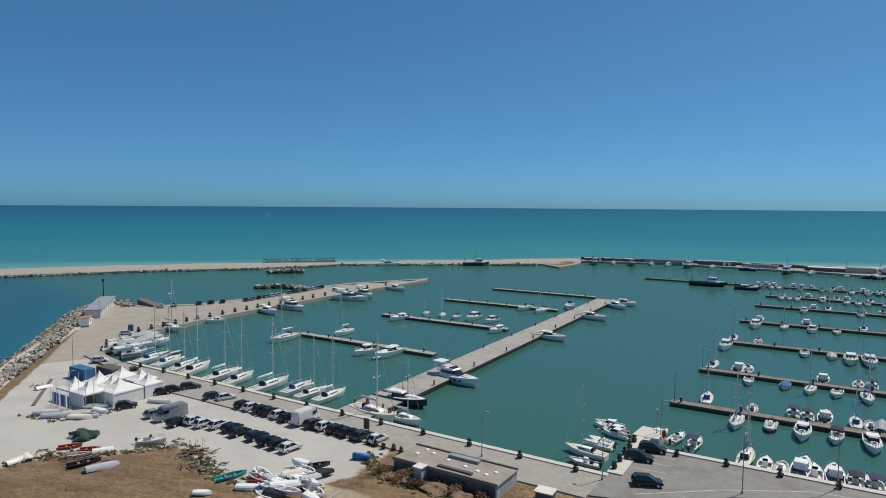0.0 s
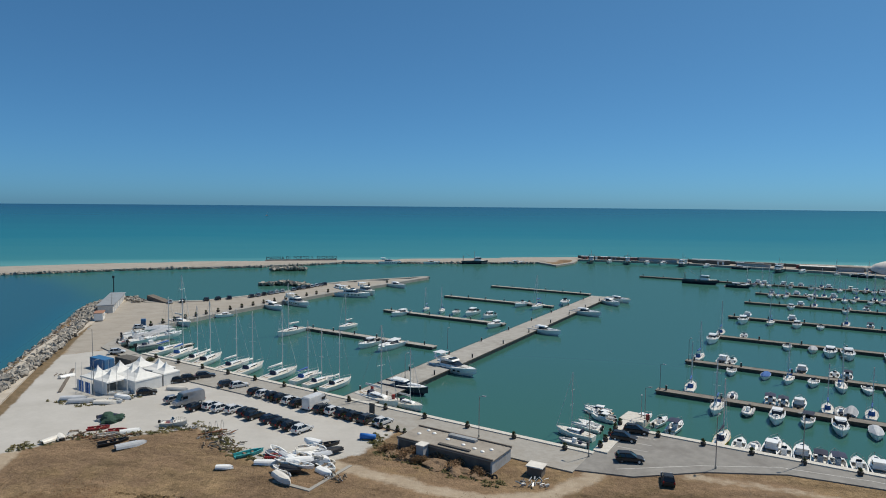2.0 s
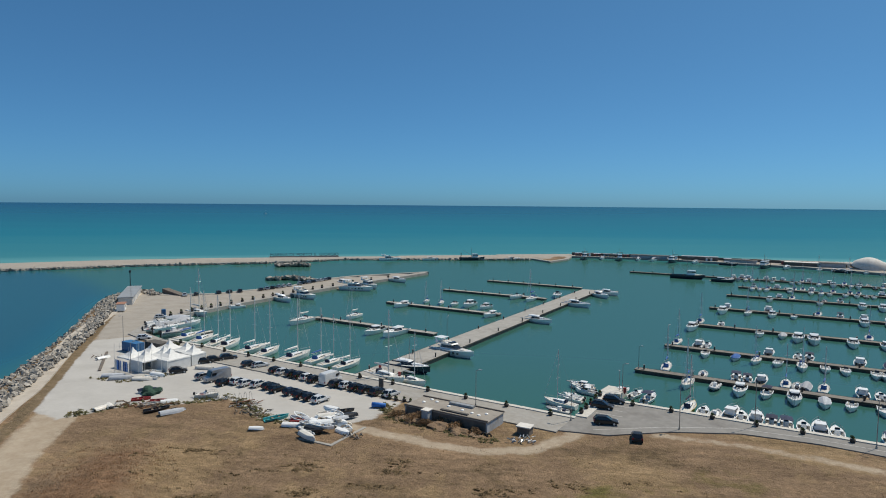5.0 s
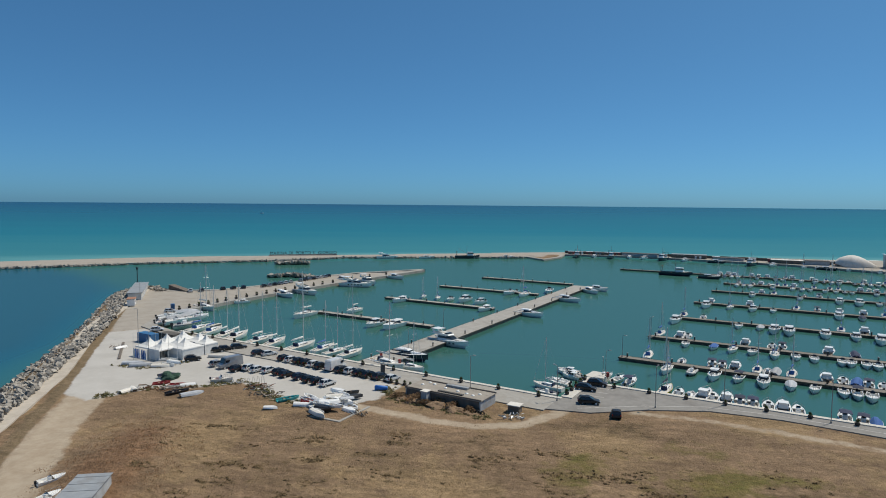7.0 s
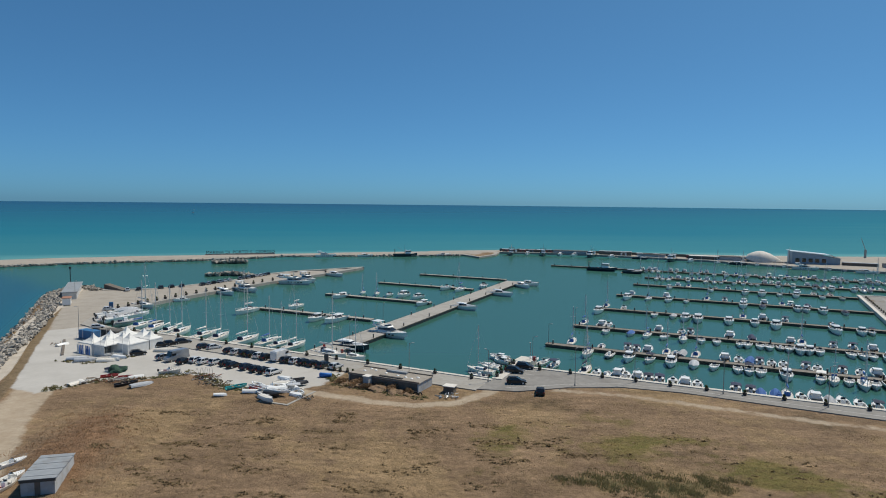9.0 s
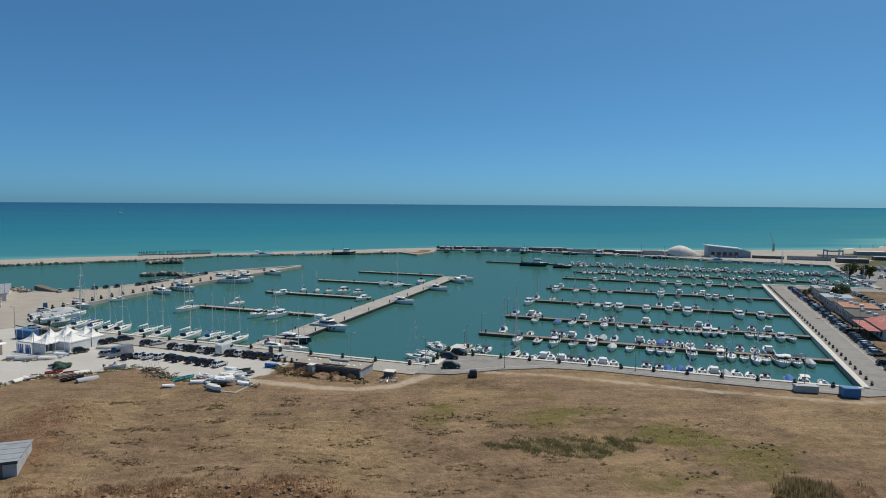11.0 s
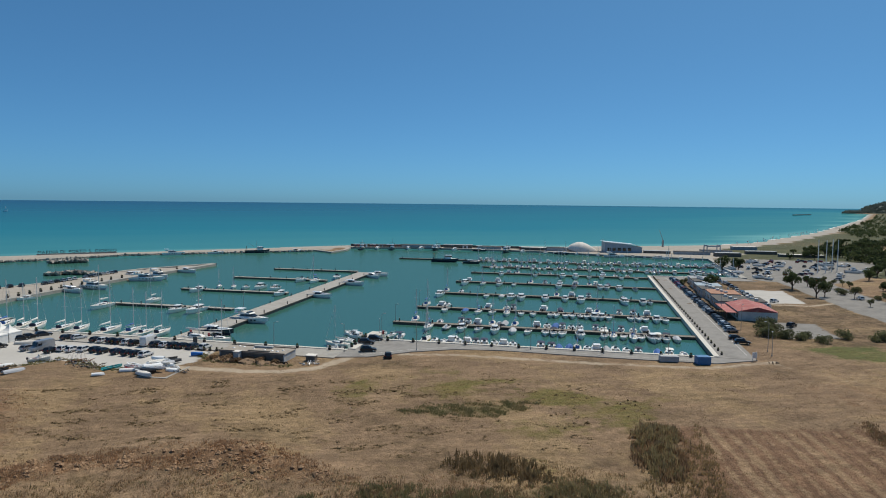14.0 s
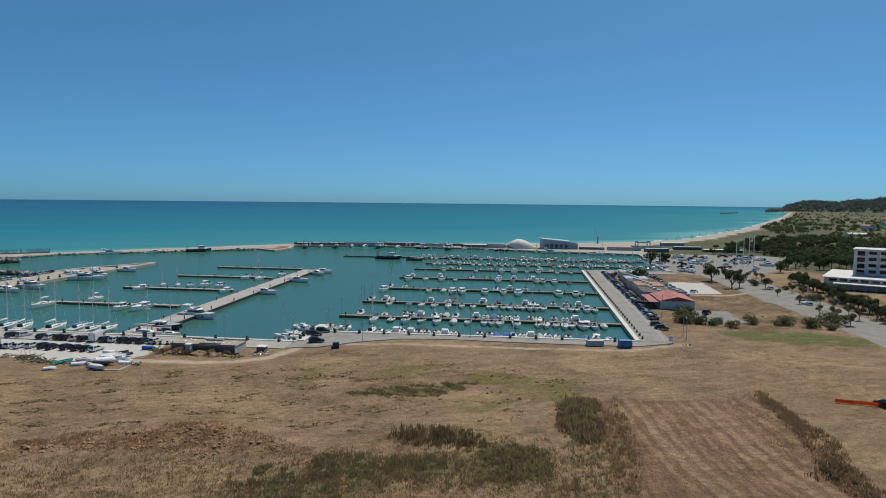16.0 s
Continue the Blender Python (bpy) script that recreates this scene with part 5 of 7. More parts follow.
for i in range(22):
    s = i / 21 * 2.999
    a, b = spit_row[int(s)], spit_row[int(s) + 1]
    q = a.lerp(b, s - int(s))
    if i not in (2, 6, 13):
        park(rnd.choice("wwdegb"), q.x, q.y, 120 + rnd.uniform(-8, 8), 1.02, "cars on the spit")


def R(s, n):
    """Along the berth road: s metres from its corner, n metres inland of the quay edge."""
    return 113 + 0.5257 * s + 0.8507 * n, 66 + 0.8507 * s - 0.5257 * n


for i in range(46):
    s = 36 + 3.0 * i
    if i not in (9, 21, 30):
        x, y = R(s, 11.6 + rnd.uniform(-.3, .3))
        park(rnd.choice("ddewgebdrw"), x, y, -8 + rnd.uniform(-5, 5), 1.03, "cars along the berth road", rnd.choice(("hatch", "hatch", "suv")))
for s, n, h in ((24, 10.4, -30), (19, 10.8, -30)):
    park("d", *R(s, n), h, 1.03, "cars along the berth road", "suv")
for i in range(40):
    s = 90 + 3.2 * i
    if rnd.random() < 0.72 and s < 175:
        park(rnd.choice("wdegbw"), *R(s, 34 + rnd.uniform(-1, 1)), 60, 1.02, "cars behind the restaurants")
for i in range(70):
    x, y = 262 + rnd.uniform(0, 130), 180 + rnd.uniform(0, 100)
    if inside(np.array(x), np.array(y), YARD):
        park(rnd.choice("wwdegbr"), x, y, rnd.choice((30, 120)) + rnd.uniform(-8, 8), 1.02, "cars in the far yard")
for s, h in ((0.1, 60), (0.3, 60), (0.34, 240), (0.62, 60), (0.8, 50)):
    park(rnd.choice("wwd"), 188 + 82 * s + 6, 56 + 118 * s, h, 1.02, "cars in the tree-lined car park")
park("d", 167, 92, 20, 1.02, "cars on the small lot", "suv")
park("w", 203, 133, 10, 1.02, "cars on the small lot")
park("d", 119, 3, 80, 1.05, "cars on the field's edge", "suv")

# ---- things: buildings ----
REDROOF = mat("red_corrugated_roof", (0.34, 0.075, 0.065), 0.7, col2=(0.27, 0.06, 0.055), scale=0.6, stain=(0.42, 0.22, 0.19), stain_scale=0.5)
GREYROOF = mat("grey_sheet_roof", (0.30, 0.32, 0.34), 0.6, col2=(0.24, 0.26, 0.28), scale=0.8, stain=(0.20, 0.19, 0.17), stain_scale=0.3)
SHEETBLUE = mat("blue_grey_cladding", (0.27, 0.35, 0.42), 0.55, col2=(0.23, 0.30, 0.36), scale=0.4)
BLUEBOX = mat("blue_container_paint", (0.03, 0.16, 0.36), 0.55, col2=(0.028, 0.13, 0.29), scale=1.2, stain=(0.10, 0.13, 0.17))
SHADEWALL = mat("dark_brown_wall", (0.12, 0.10, 0.085), 0.9, col2=(0.17, 0.145, 0.12), scale=0.8)
DARKROOF = mat("dark_bitumen_roof", (0.06, 0.058, 0.055), 0.9, col2=(0.10, 0.095, 0.09), scale=0.5)
TILEROOF = mat("terracotta_roof", (0.36, 0.19, 0.12), 0.85, col2=(0.28, 0.14, 0.09), scale=0.8)
HOTELWALL = mat("pale_grey_facade", (0.58, 0.57, 0.56), 0.85, col2=(0.50, 0.49, 0.48), scale=0.3)

DIRT = mat("dry_brown_earth", (0.25, 0.17, 0.105), 0.95, col2=(0.16, 0.105, 0.065), scale=2.5, bump=0.1, bscale=4)
# low concrete building on the quay
b = thing("flat_roof_building", pose(-5, 100.3, 1.0, 0, 0, -31.3), "low flat-roofed concrete building with a dark brown front", "building")
part("front_wall", box(bmesh.new(), 0.25, 16.75, 0, 0.25, -0.4, 1.85), SHADEWALL, b, "dark brown front wall")
part("rear_wall", box(bmesh.new(), 0.25, 16.75, 5.95, 6.2, -0.4, 1.85), GREYWALL, b)
for x in (0, 16.75):
    part("end_wall", box(bmesh.new(), x, x + 0.25, 0, 6.2, -0.4, 1.85), GREYWALL, b, "pale grey end wall")
part("roof", box(bmesh.new(), -0.15, 17.15, -0.15, 6.35, 1.85, 2.02, 0.02), ROOFSCREED, b)
for y0, y1 in ((-0.15, 0.12), (6.08, 6.35)):
    part("parapet", box(bmesh.new(), -0.15, 17.15, y0, y1, 2.022, 2.22, 0.02), SHADEWALL, b)
part("roof_lantern", box(bmesh.new(), 6.6, 11.6, 4.6, 5.5, 2.02, 2.45, 0.06), GREYROOF, b, "grey raised roof light")
part("roof_step", box(bmesh.new(), 7.0, 12.6, 0.9, 1.5, 2.02, 2.24, 0.02), DARKROOF, b)
for x, y in ((2.5, 5.2), (4.0, 4.6), (7.2, 3.6), (10.4, 3.0), (12.6, 2.6), (14.2, 2.2), (15.0, 3.6), (2.0, 3.2)):
    d = blob(bmesh.new(), (x, y, 2.04), 0.36, 0.55, 0.0, 2)
    part("skylight", d, GEL, b, "white plastic dome", smooth=True)
part("annex", box(bmesh.new(), 4.6, 5.9, -1.5, -0.02, -0.4, 2.2, 0.03), GREYWALL, b, "grey concrete shaft on the front")
part("annex_cap", box(bmesh.new(), 4.45, 6.05, -1.65, 0.1, 2.2, 2.36, 0.03), PLASTER, b)
for i, (x, y, r) in enumerate(((-2.5, 97.0, 2.0), (1.5, 94.8, 2.3), (4.6, 92.6, 1.9), (-5.5, 98.6, 1.6), (7.5, 90.4, 1.3))):
    t = thing("earth_heap", pose(x, y, 0.75, 0, 0, -31), "heap of dry brown earth before the building", "earth heap", "earth heaps")
    part("earth", blob(bmesh.new(), (0, 0, 0), r, 0.48, 0.55, 3, 2.0 * i), DIRT, t)
for i in range(5):
    t = thing("tyre", pose(6.2 + 0.9 * i, 92.2 - 0.55 * i, 1.15, 78, 0, -31 + 8 * i), "worn black tyre lying against the wall", "tyre", "tyres by the wall")
    bm = bmesh.new()
    rings = [[((0.36 + 0.14 * math.cos(a)) * math.cos(c), (0.36 + 0.14 * math.cos(a)) * math.sin(c), 0.12 * math.sin(a)) for a in (k * math.pi / 3 for k in range(6))] for c in (j * math.pi / 7 for j in range(15))]
    part("tread", loft(bm, rings, cap0=False, cap1=False), TYRE, t)

h = thing("block_hut", pose(16.0, 91.6, 1.0, 0, 0, -28), "small pale block hut with a flat lid", "hut")
# the pale hut's walls are coloured dark, as on its shaded front
part("wall", box(bmesh.new(), -1.1, 1.1, -0.9, 0.9, -0.2, 1.35, 0.03), SHADEWALL, h)
part("roof", box(bmesh.new(), -1.3, 1.3, -1.1, 1.1, 1.35, 1.52, 0.04), PLASTER, h)
h = thing("sheet_metal_shack", pose(-44.6, 48.9, 1.0, 0, 0, 9), "grey shack with a corrugated sheet roof", "shack")
h.scale = (0.74, 0.96, 1.0)
part("wall", box(bmesh.new(), 0.2, 5.6, 0.2, 8.6, -0.5, 2.35), GREYWALL, h)
part("door", box(bmesh.new(), 2.4, 3.3, 0.14, 0.196, 0, 2.0), SHADEWALL, h)
part("fascia", box(bmesh.new(), 0.0, 5.8, 0.02, 0.12, 2.0, 2.4), DARKROOF, h)
for i in range(8):
    part("roof_sheet", box(bmesh.new(), -0.1, 5.9, 0.0 + 1.09 * i, 1.06 + 1.09 * i, 2.40 + 0.035 * (i % 2), 2.45 + 0.035 * (i % 2)), GREYROOF, h)
for i, (x, y, m_) in enumerate(((-52.4, 58.4, "w"), (-49.4, 53.0, "w"), (-48.4, 50.2, "k"))):
    moor("o" if m_ == "w" else "k", x, y, 50 + 12 * i, 3.7, "laid-up boats by the shack", 1.15)

# sheds on the spit
h = thing("long_shed", pose(-130.5, 252, 1.0, 0, 0, -69), "long low concrete shed with a grey flat roof", "shed")
part("wall", box(bmesh.new(), 0, 34, -2.4, 2.4, -0.3, 2.7), PLASTER, h)
part("roof", box(bmesh.new(), -0.3, 34.3, -2.8, 2.8, 2.7, 2.95, 0.03), GREYROOF, h)
for i in range(7):
    part("door", box(bmesh.new(), 2 + 4.6 * i, 4.4 + 4.6 * i, 2.39, 2.44, 0, 2.1), GREYWALL, h)
h = thing("site_cabin", pose(-113.2, 207.5, 1.3, 0, 0, -69), "small white cabin with a reddish roof", "cabin")
part("wall", box(bmesh.new(), -2.6, 2.6, -1.3, 1.3, 0, 2.4, 0.02), GEL, h)
part("roof", box(bmesh.new(), -2.8, 2.8, -1.5, 1.5, 2.4, 2.55, 0.03), TILEROOF, h)
part("window", box(bmesh.new(), -0.7, 0.7, 1.29, 1.33, 1.0, 1.9), SMOKED, h)
h = thing("ramp_wall", pose(-118, 250, 1.0, 0, 0, -30), "sloping dark concrete ramp wall", "wall")
part("slope", loft(bmesh.new(), [[(0, 0, 0), (0, 3, 0), (0, 3, 2.2), (0, 0, 2.2)], [(12, 0, 0), (12, 3, 0), (12, 3, 0.3), (12, 0, 0.3)]]), SHADEWALL, h)
h = thing("beacon", pose(-135, 257, 1.0), "slim dark harbour beacon on a pole", "beacon")
part("pole", tube(bmesh.new(), (0, 0, 0), (0, 0, 8), 0.22, 0.16, 8), BLACKPL, h)
part("lantern", box(bmesh.new(), -0.35, 0.35, -0.35, 0.35, 8, 9, 0.08), BLACKPL, h)


def container(x, y, head, m, label, size=(6.1, 2.44, 2.5), z=1.0):
    c = thing("shipping_container", pose(x, y, z, 0, 0, head), label, "container")
    l, w, hh = size
    bm = box(bmesh.new(), -l / 2, l / 2, -w / 2, w / 2, 0.12, hh, 0.03)
    for i in range(int(l / 0.42)):
        for s in (-1, 1):
            x0 = -l / 2 + 0.2 + i * 0.42
            box(bm, x0, x0 + 0.2, s * (w / 2 + 0.01) - 0.03, s * (w / 2 + 0.01) + 0.03, 0.25, hh - 0.15)
    part("shell", bm, m, c, "corrugated steel shell")
    for s in (-1, 1):
        part("door", box(bmesh.new(), l / 2, l / 2 + 0.05, s * w / 4 - w / 4 + 0.04, s * w / 4 + w / 4 - 0.04, 0.22, hh - 0.1, 0.01), m, c)
    return c


container(-79.0, 147.6, -31, BLUEBOX, "bright blue storage container beside the tents")
container(-73.6, 149.4, -31, DARKC, "dark open-topped storage frame", (6.4, 3, 2.2))
container(105.6, 61.6, -20, BLUEBOX, "blue steel container on the quay's edge", (3.2, 2.2, 2.0))
container(99.2, 66.0, -22, GREYWALL, "grey concrete-coloured box on the quay", (4.4, 1.8, 1.5))
container(-93.6, 197.4, 20, BLUEBOX, "blue portable toilet cabin", (1.3, 1.3, 2.5))

# marquee tents
def tent(x, y, w, walls, label):
    t = thing("marquee_tent", pose(x, y, 1.0, 0, 0, -31.3), label, "tent", "marquee tents")
    hw = w / 2
    rings = [[(hw * k * cx, hw * k * cy, z) for cx, cy in ((-1, -1), (0, -1), (1, -1), (1, 0), (1, 1), (0, 1), (-1, 1), (-1, 0))] for k, z in ((1.02, 2.35), (1.0, 2.6), (0.62, 2.95), (0.3, 3.5), (0.1, 4.2), (0.015, 4.7))]
    part("canopy", loft(bmesh.new(), rings, cap0=False), WHITECLOTH, t, "peaked white canvas canopy")
    for cx in (-1, 1):
        for cy in (-1, 1):
            part("post", tube(bmesh.new(), (cx * hw * .97, cy * hw * .97, 0), (cx * hw * .97, cy * hw * .97, 2.5), 0.05, n=6), ALU, t)
    for k in walls:
        a = {"f": (-hw, hw, -hw + .02, -hw + .06), "b": (-hw, hw, hw - .06, hw - .02), "l": (-hw + .02, -hw + .06, -hw, hw), "r": (hw - .06, hw - .02, -hw, hw)}[k]
        part("side_wall", box(bmesh.new(), a[0], a[1], a[2], a[3], 0.02, 2.4), WHITECLOTH, t, "hanging white canvas side")


for x, y, w, walls in ((-71.4, 132.4, 4.8, ""), (-69.0, 136.8, 4.8, "l"), (-66.6, 141.2, 4.8, "lb"), (-67.2, 129.9, 4.8, "f"), (-64.8, 134.2, 4.8, ""), (-62.3, 132.0, 6.2, "fr"), (-61.4, 139.0, 4.8, "b"), (-58.6, 136.2, 4.0, "fr")):
    tent(x, y, w, walls, "white peaked marquee tent on the car park")
for i in range(9):
    x, y = -73.8 + 0.55 * i, 128.8 - 0.35 * i
    f = thing("beach_flag", pose(x, y, 1.0, 0, 0, rnd.uniform(0, 90)), "blue furled flag on a thin pole", "flag", "flags by the tents")
    part("pole", tube(bmesh.new(), (0, 0, 0), (0, 0, 3.0), 0.025, n=5), ALU, f)
    part("cloth", loft(bmesh.new(), [[(0, -.02, .4), (.35, -.05, .3), (.35, .03, .3), (0, .02, .4)], [(0, -.02, 2.7), (.28, -.04, 2.5), (.28, .04, 2.5), (0, .02, 2.7)]]), BLUECLOTH if i % 4 else WHITECLOTH, f)


# houses and sheds inland
def house(x, y, head, l, w, hgt, wall_m, roof_m, label, pitch=0.0, rows=1, name="house", cols=None, z=0.9, group=""):
    """A building with its own walls, roof and rows of windows; pitch: the ridge's height."""
    b = thing(name, pose(x, y, z, 0, 0, head), label, name.replace("_", " "), group)
    part("wall", box(bmesh.new(), -l / 2, l / 2, -w / 2, w / 2, -0.8, hgt), wall_m, b)
    if pitch:
        part("roof", loft(bmesh.new(), [[(sx * (l / 2 + .4), -w / 2 - .4, hgt - .05), (sx * (l / 2 + .4), 0, hgt + pitch), (sx * (l / 2 + .4), w / 2 + .4, hgt - .05), (sx * (l / 2 + .4), 0, hgt - .1)] for sx in (-1, 1)]), roof_m, b)
    else:
        part("roof", box(bmesh.new(), -l / 2 - .2, l / 2 + .2, -w / 2 - .2, w / 2 + .2, hgt, hgt + .25, 0.03), roof_m, b)
    n = cols or max(2, int(l / 3.2))
    for r in range(rows):
        z0 = 0.9 + r * (hgt / rows)
        for i in range(n):
            xc = -l / 2 + (i + .5) * l / n
            for s in (-1, 1):
                w_ = part("window", box(bmesh.new(), xc - .6, xc + .6, s * (w / 2 + .01) - .04, s * (w / 2 + .01) + .04, z0, z0 + 1.3), SMOKED, b)
                if name == "restaurant":
                    part("sill", box(bmesh.new(), xc - .7, xc + .7, s * (w / 2 + .06) - .09, s * (w / 2 + .06) + .09, z0 - .1, z0), KERB, w_)
    return b


RA = 58.3
x, y = R(67, 24)
b = house(x, y, RA, 19, 12, 3.3, PLASTER, REDROOF, "low restaurant with a red corrugated roof", 1.5, name="restaurant")
for i in range(6):
    part("roof_seam", box(bmesh.new(), -9.2 + 3.6 * i, -9.05 + 3.6 * i, -6.3, 6.3, 3.2, 3.28), TILEROOF, b)
part("veranda_roof", box(bmesh.new(), -9.5, 9.5, 6.1, 9.8, 2.6, 2.75, 0.02), REDROOF, b, "lean-to veranda roof")
for i in range(5):
    part("veranda_post", box(bmesh.new(), -9 + 4.4 * i, -8.85 + 4.4 * i, 9.5, 9.65, 0, 2.6), WOOD, b)
for s, n, l, w, hh, rm, wm in ((88, 22, 16, 12, 3.0, DARKROOF, GREYWALL), (104, 22, 13, 11, 3.4, TILEROOF, PLASTER), (90, 30, 12, 7, 2.8, DARKROOF, PLASTER), (118, 20, 12, 9, 3.2, DARKROOF, GREYWALL), (131, 21, 11, 10, 3.0, SHEETBLUE, GREYWALL), (145, 21, 12, 9, 3.4, DARKROOF, PLASTER), (160, 22, 11, 9, 3.0, GREYROOF, PLASTER)):
    x, y = R(s, n)
    b = house(x, y, RA, l, w, hh, wm, rm, "low flat-roofed beach restaurant beside the road", 0, name="beach_restaurant", group="restaurants along the road")
    for i in range(3):
        part("roof_unit", box(bmesh.new(), -l / 3 + i * l / 3.4, -l / 3 + 1.2 + i * l / 3.4, -1 + i * .8, 0.2 + i * .8, hh + .24, hh + 1.0, 0.04), ALU, b, "metal air conditioning unit")

# far quay: shell dome, wedge hall, sheds
d = thing("shell_dome", pose(268, 384, 1.0, 0, 0, -15), "white shell-shaped dome building", "dome")
rings = []
for i in range(13):
    s = i / 12
    r = 7.0 * math.sin(math.pi * min(1, 0.04 + 0.93 * s ** 0.75)) + 0.25
    zc = 0 if s > .2 else (0.2 - s) * 9
    rings.append([(-12 + 24 * s, r * 1.1 * math.cos(a), max(0, r * 1.05 * math.sin(a)) + zc) for a in (k * math.pi / 8 for k in range(9))])
part("shell", loft(bmesh.new(), rings, closed=False), PLASTER, d, smooth=True)
part("base", box(bmesh.new(), -11, 11, -6, 6, -0.5, 0.5), CONCRETE, d)
d = thing("wedge_hall", pose(297, 372, 1.0, 0, 0, -22), "blue-grey wedge-shaped hall with a white curved roof", "hall")
part("wall", loft(bmesh.new(), [[(-15, y, -0.5), (14, y, -0.5), (14, y, 4.2), (0, y, 6.6), (-15, y, 8.6)] for y in (-7, 7)]), SHEETBLUE, d)
part("roof", loft(bmesh.new(), [[(-16, y, 8.7), (-2, y, 7.2 + .25), (8, y, 6.6), (15, y, 4.2), (15, y, 4.0), (8, y, 6.2), (-2, y, 6.9), (-16, y, 8.4)] for y in (-7.6, 7.6)]), GEL, d)
for i in range(5):
    part("window", box(bmesh.new(), -13 + 4 * i, -10.5 + 4 * i, -7.06, -7.0, 1.2, 3.8), SMOKED, d)
part("mast", tube(bmesh.new(), (-16.5, -6, 0), (-16.5, -6, 11), 0.25, 0.15, 6), STEEL, d)
for i, (x, y, l, rm) in enumerate(((120, 466, 22, DARKROOF), (150, 452, 26, DARKROOF), (182, 440, 24, GREYROOF), (204, 424, 20, DARKROOF), (236, 404, 22, PLASTER), (250, 396, 14, DARKROOF), (318, 356, 20, GREYROOF), (338, 340, 26, DARKROOF), (352, 318, 18, GREYROOF), (372, 352, 24, DARKROOF), (396, 330, 22, GREYROOF), (420, 372, 20, PLASTER), (404, 300, 30, PLASTER))):
    house(x, y, -32 + (i % 3) * 4, l, 7, 1.9 + 0.4 * (i % 3), GREYWALL if i % 2 else SHADEWALL, rm, "low harbour shed with a flat roof", 0, rows=0, name="harbour_shed", group="sheds along the far quay")

STALL = {"red": REDROOF, "white": GEL, "blue-grey": SHEETBLUE}
for i in range(24):
    f = i / 23 * 2.999
    line = [Vector(a) for a in ((101, 468), (152, 453.5), (232, 411), (268, 391))]
    q = line[int(f)].lerp(line[int(f) + 1], f - int(f))
    d = line[int(f) + 1] - line[int(f)]
    word = ("red", "white", "red", "blue-grey", "white")[i % 5]
    b = thing("quay_stall", pose(q.x, q.y, 1.0, 0, 0, math.degrees(math.atan2(d.y, d.x))), f"small fishermen's hut with a {word} front on the far quay", "hut", "huts along the far quay")
    part("wall", box(bmesh.new(), -2.2, 2.2, -1.4, 1.4, -0.3, 2.2, 0.03), STALL[word], b)
    part("roof", box(bmesh.new(), -2.5, 2.5, -1.9, 1.6, 2.2, 2.36, 0.03), GREYROOF if i % 2 else GEL, b)
    part("door", box(bmesh.new(), -0.9, 0.9, -1.45, -1.402, 0, 1.9), SHADEWALL, b)


# hotel
def hotel():
    b = thing("hotel", pose(294, 124, 1.0, 0, 0, -61), "pale multi-storey hotel with balconies and a glazed podium", "hotel")
    part("podium", box(bmesh.new(), -10, 75, -16, 24, -1, 5.0), HOTELWALL, b)
    part("podium_roof", box(bmesh.new(), -11, 76, -17, 25, 5.0, 5.35, 0.03), HOTELWALL, b)
    part("terrace_roof", box(bmesh.new(), -6, 75, -23, -16.02, 2.9, 3.2, 0.03), HOTELWALL, b)
    for i in range(20):
        part("podium_window", box(bmesh.new(), -8 + 4.1 * i, -5 + 4.1 * i, -16.06, -16.0, 3.5, 4.6), SMOKED, b)
        part("terrace_post", box(bmesh.new(), -5.6 + 4 * i, -5.3 + 4 * i, -22.8, -22.5, -0.5, 2.9), HOTELWALL, b)
    part("tower", box(bmesh.new(), 0, 52, 0, 14, 5.35, 17.4), HOTELWALL, b)
    part("tower_roof", box(bmesh.new(), -0.5, 52.5, -0.5, 14.5, 17.4, 17.9, 0.04), HOTELWALL, b)
    part("roof_plant_room", box(bmesh.new(), 14, 30, 3, 11, 17.9, 20.4, 0.05), HOTELWALL, b)
    for r in range(4):
        z0 = 5.9 + 2.95 * r
        for i in range(11):
            x0 = 1.4 + 4.6 * i
            part("window", box(bmesh.new(), x0, x0 + 3.0, -0.06, 0.0, z0, z0 + 2.1), SMOKED, b)
            if i % 3:
                k = part("balcony", box(bmesh.new(), x0 - .3, x0 + 3.3, -1.5, -0.01, z0 - .35, z0 - .2), HOTELWALL, b)
                part("balcony_rail", box(bmesh.new(), x0 - .3, x0 + 3.3, -1.5, -1.42, z0 - .2, z0 + .75), PLASTER, k)
        for j in range(3):
            part("window", box(bmesh.new(), -0.06, 0.0, 1.6 + 4.2 * j, 3.6 + 4.2 * j, z0, z0 + 1.7), SMOKED, b)


hotel()
# town and low roofs among the woods
for i in range(34):
    x = 470 + 900 * rnd.random() ** 1.4
    y = x * 0.62 - rnd.uniform(40, 60 + 0.5 * x)
    house(x, y, rnd.uniform(0, 180), rnd.uniform(9, 24), rnd.uniform(8, 12), rnd.choice((3.2, 3.5, 6.2)), rnd.choice((PLASTER, HOTELWALL)), rnd.choice((TILEROOF, GREYROOF, PLASTER, TILEROOF)), "low house among the trees", rnd.choice((0, 1.6)), name="house", cols=3, group="houses inland", z=1.0 + float(rise(x, y)))

# ---- things: quay furniture ----
POTM = mat("dark_planter", (0.035, 0.03, 0.028), 0.8, col2=(0.05, 0.042, 0.036), scale=3)
_planter = None


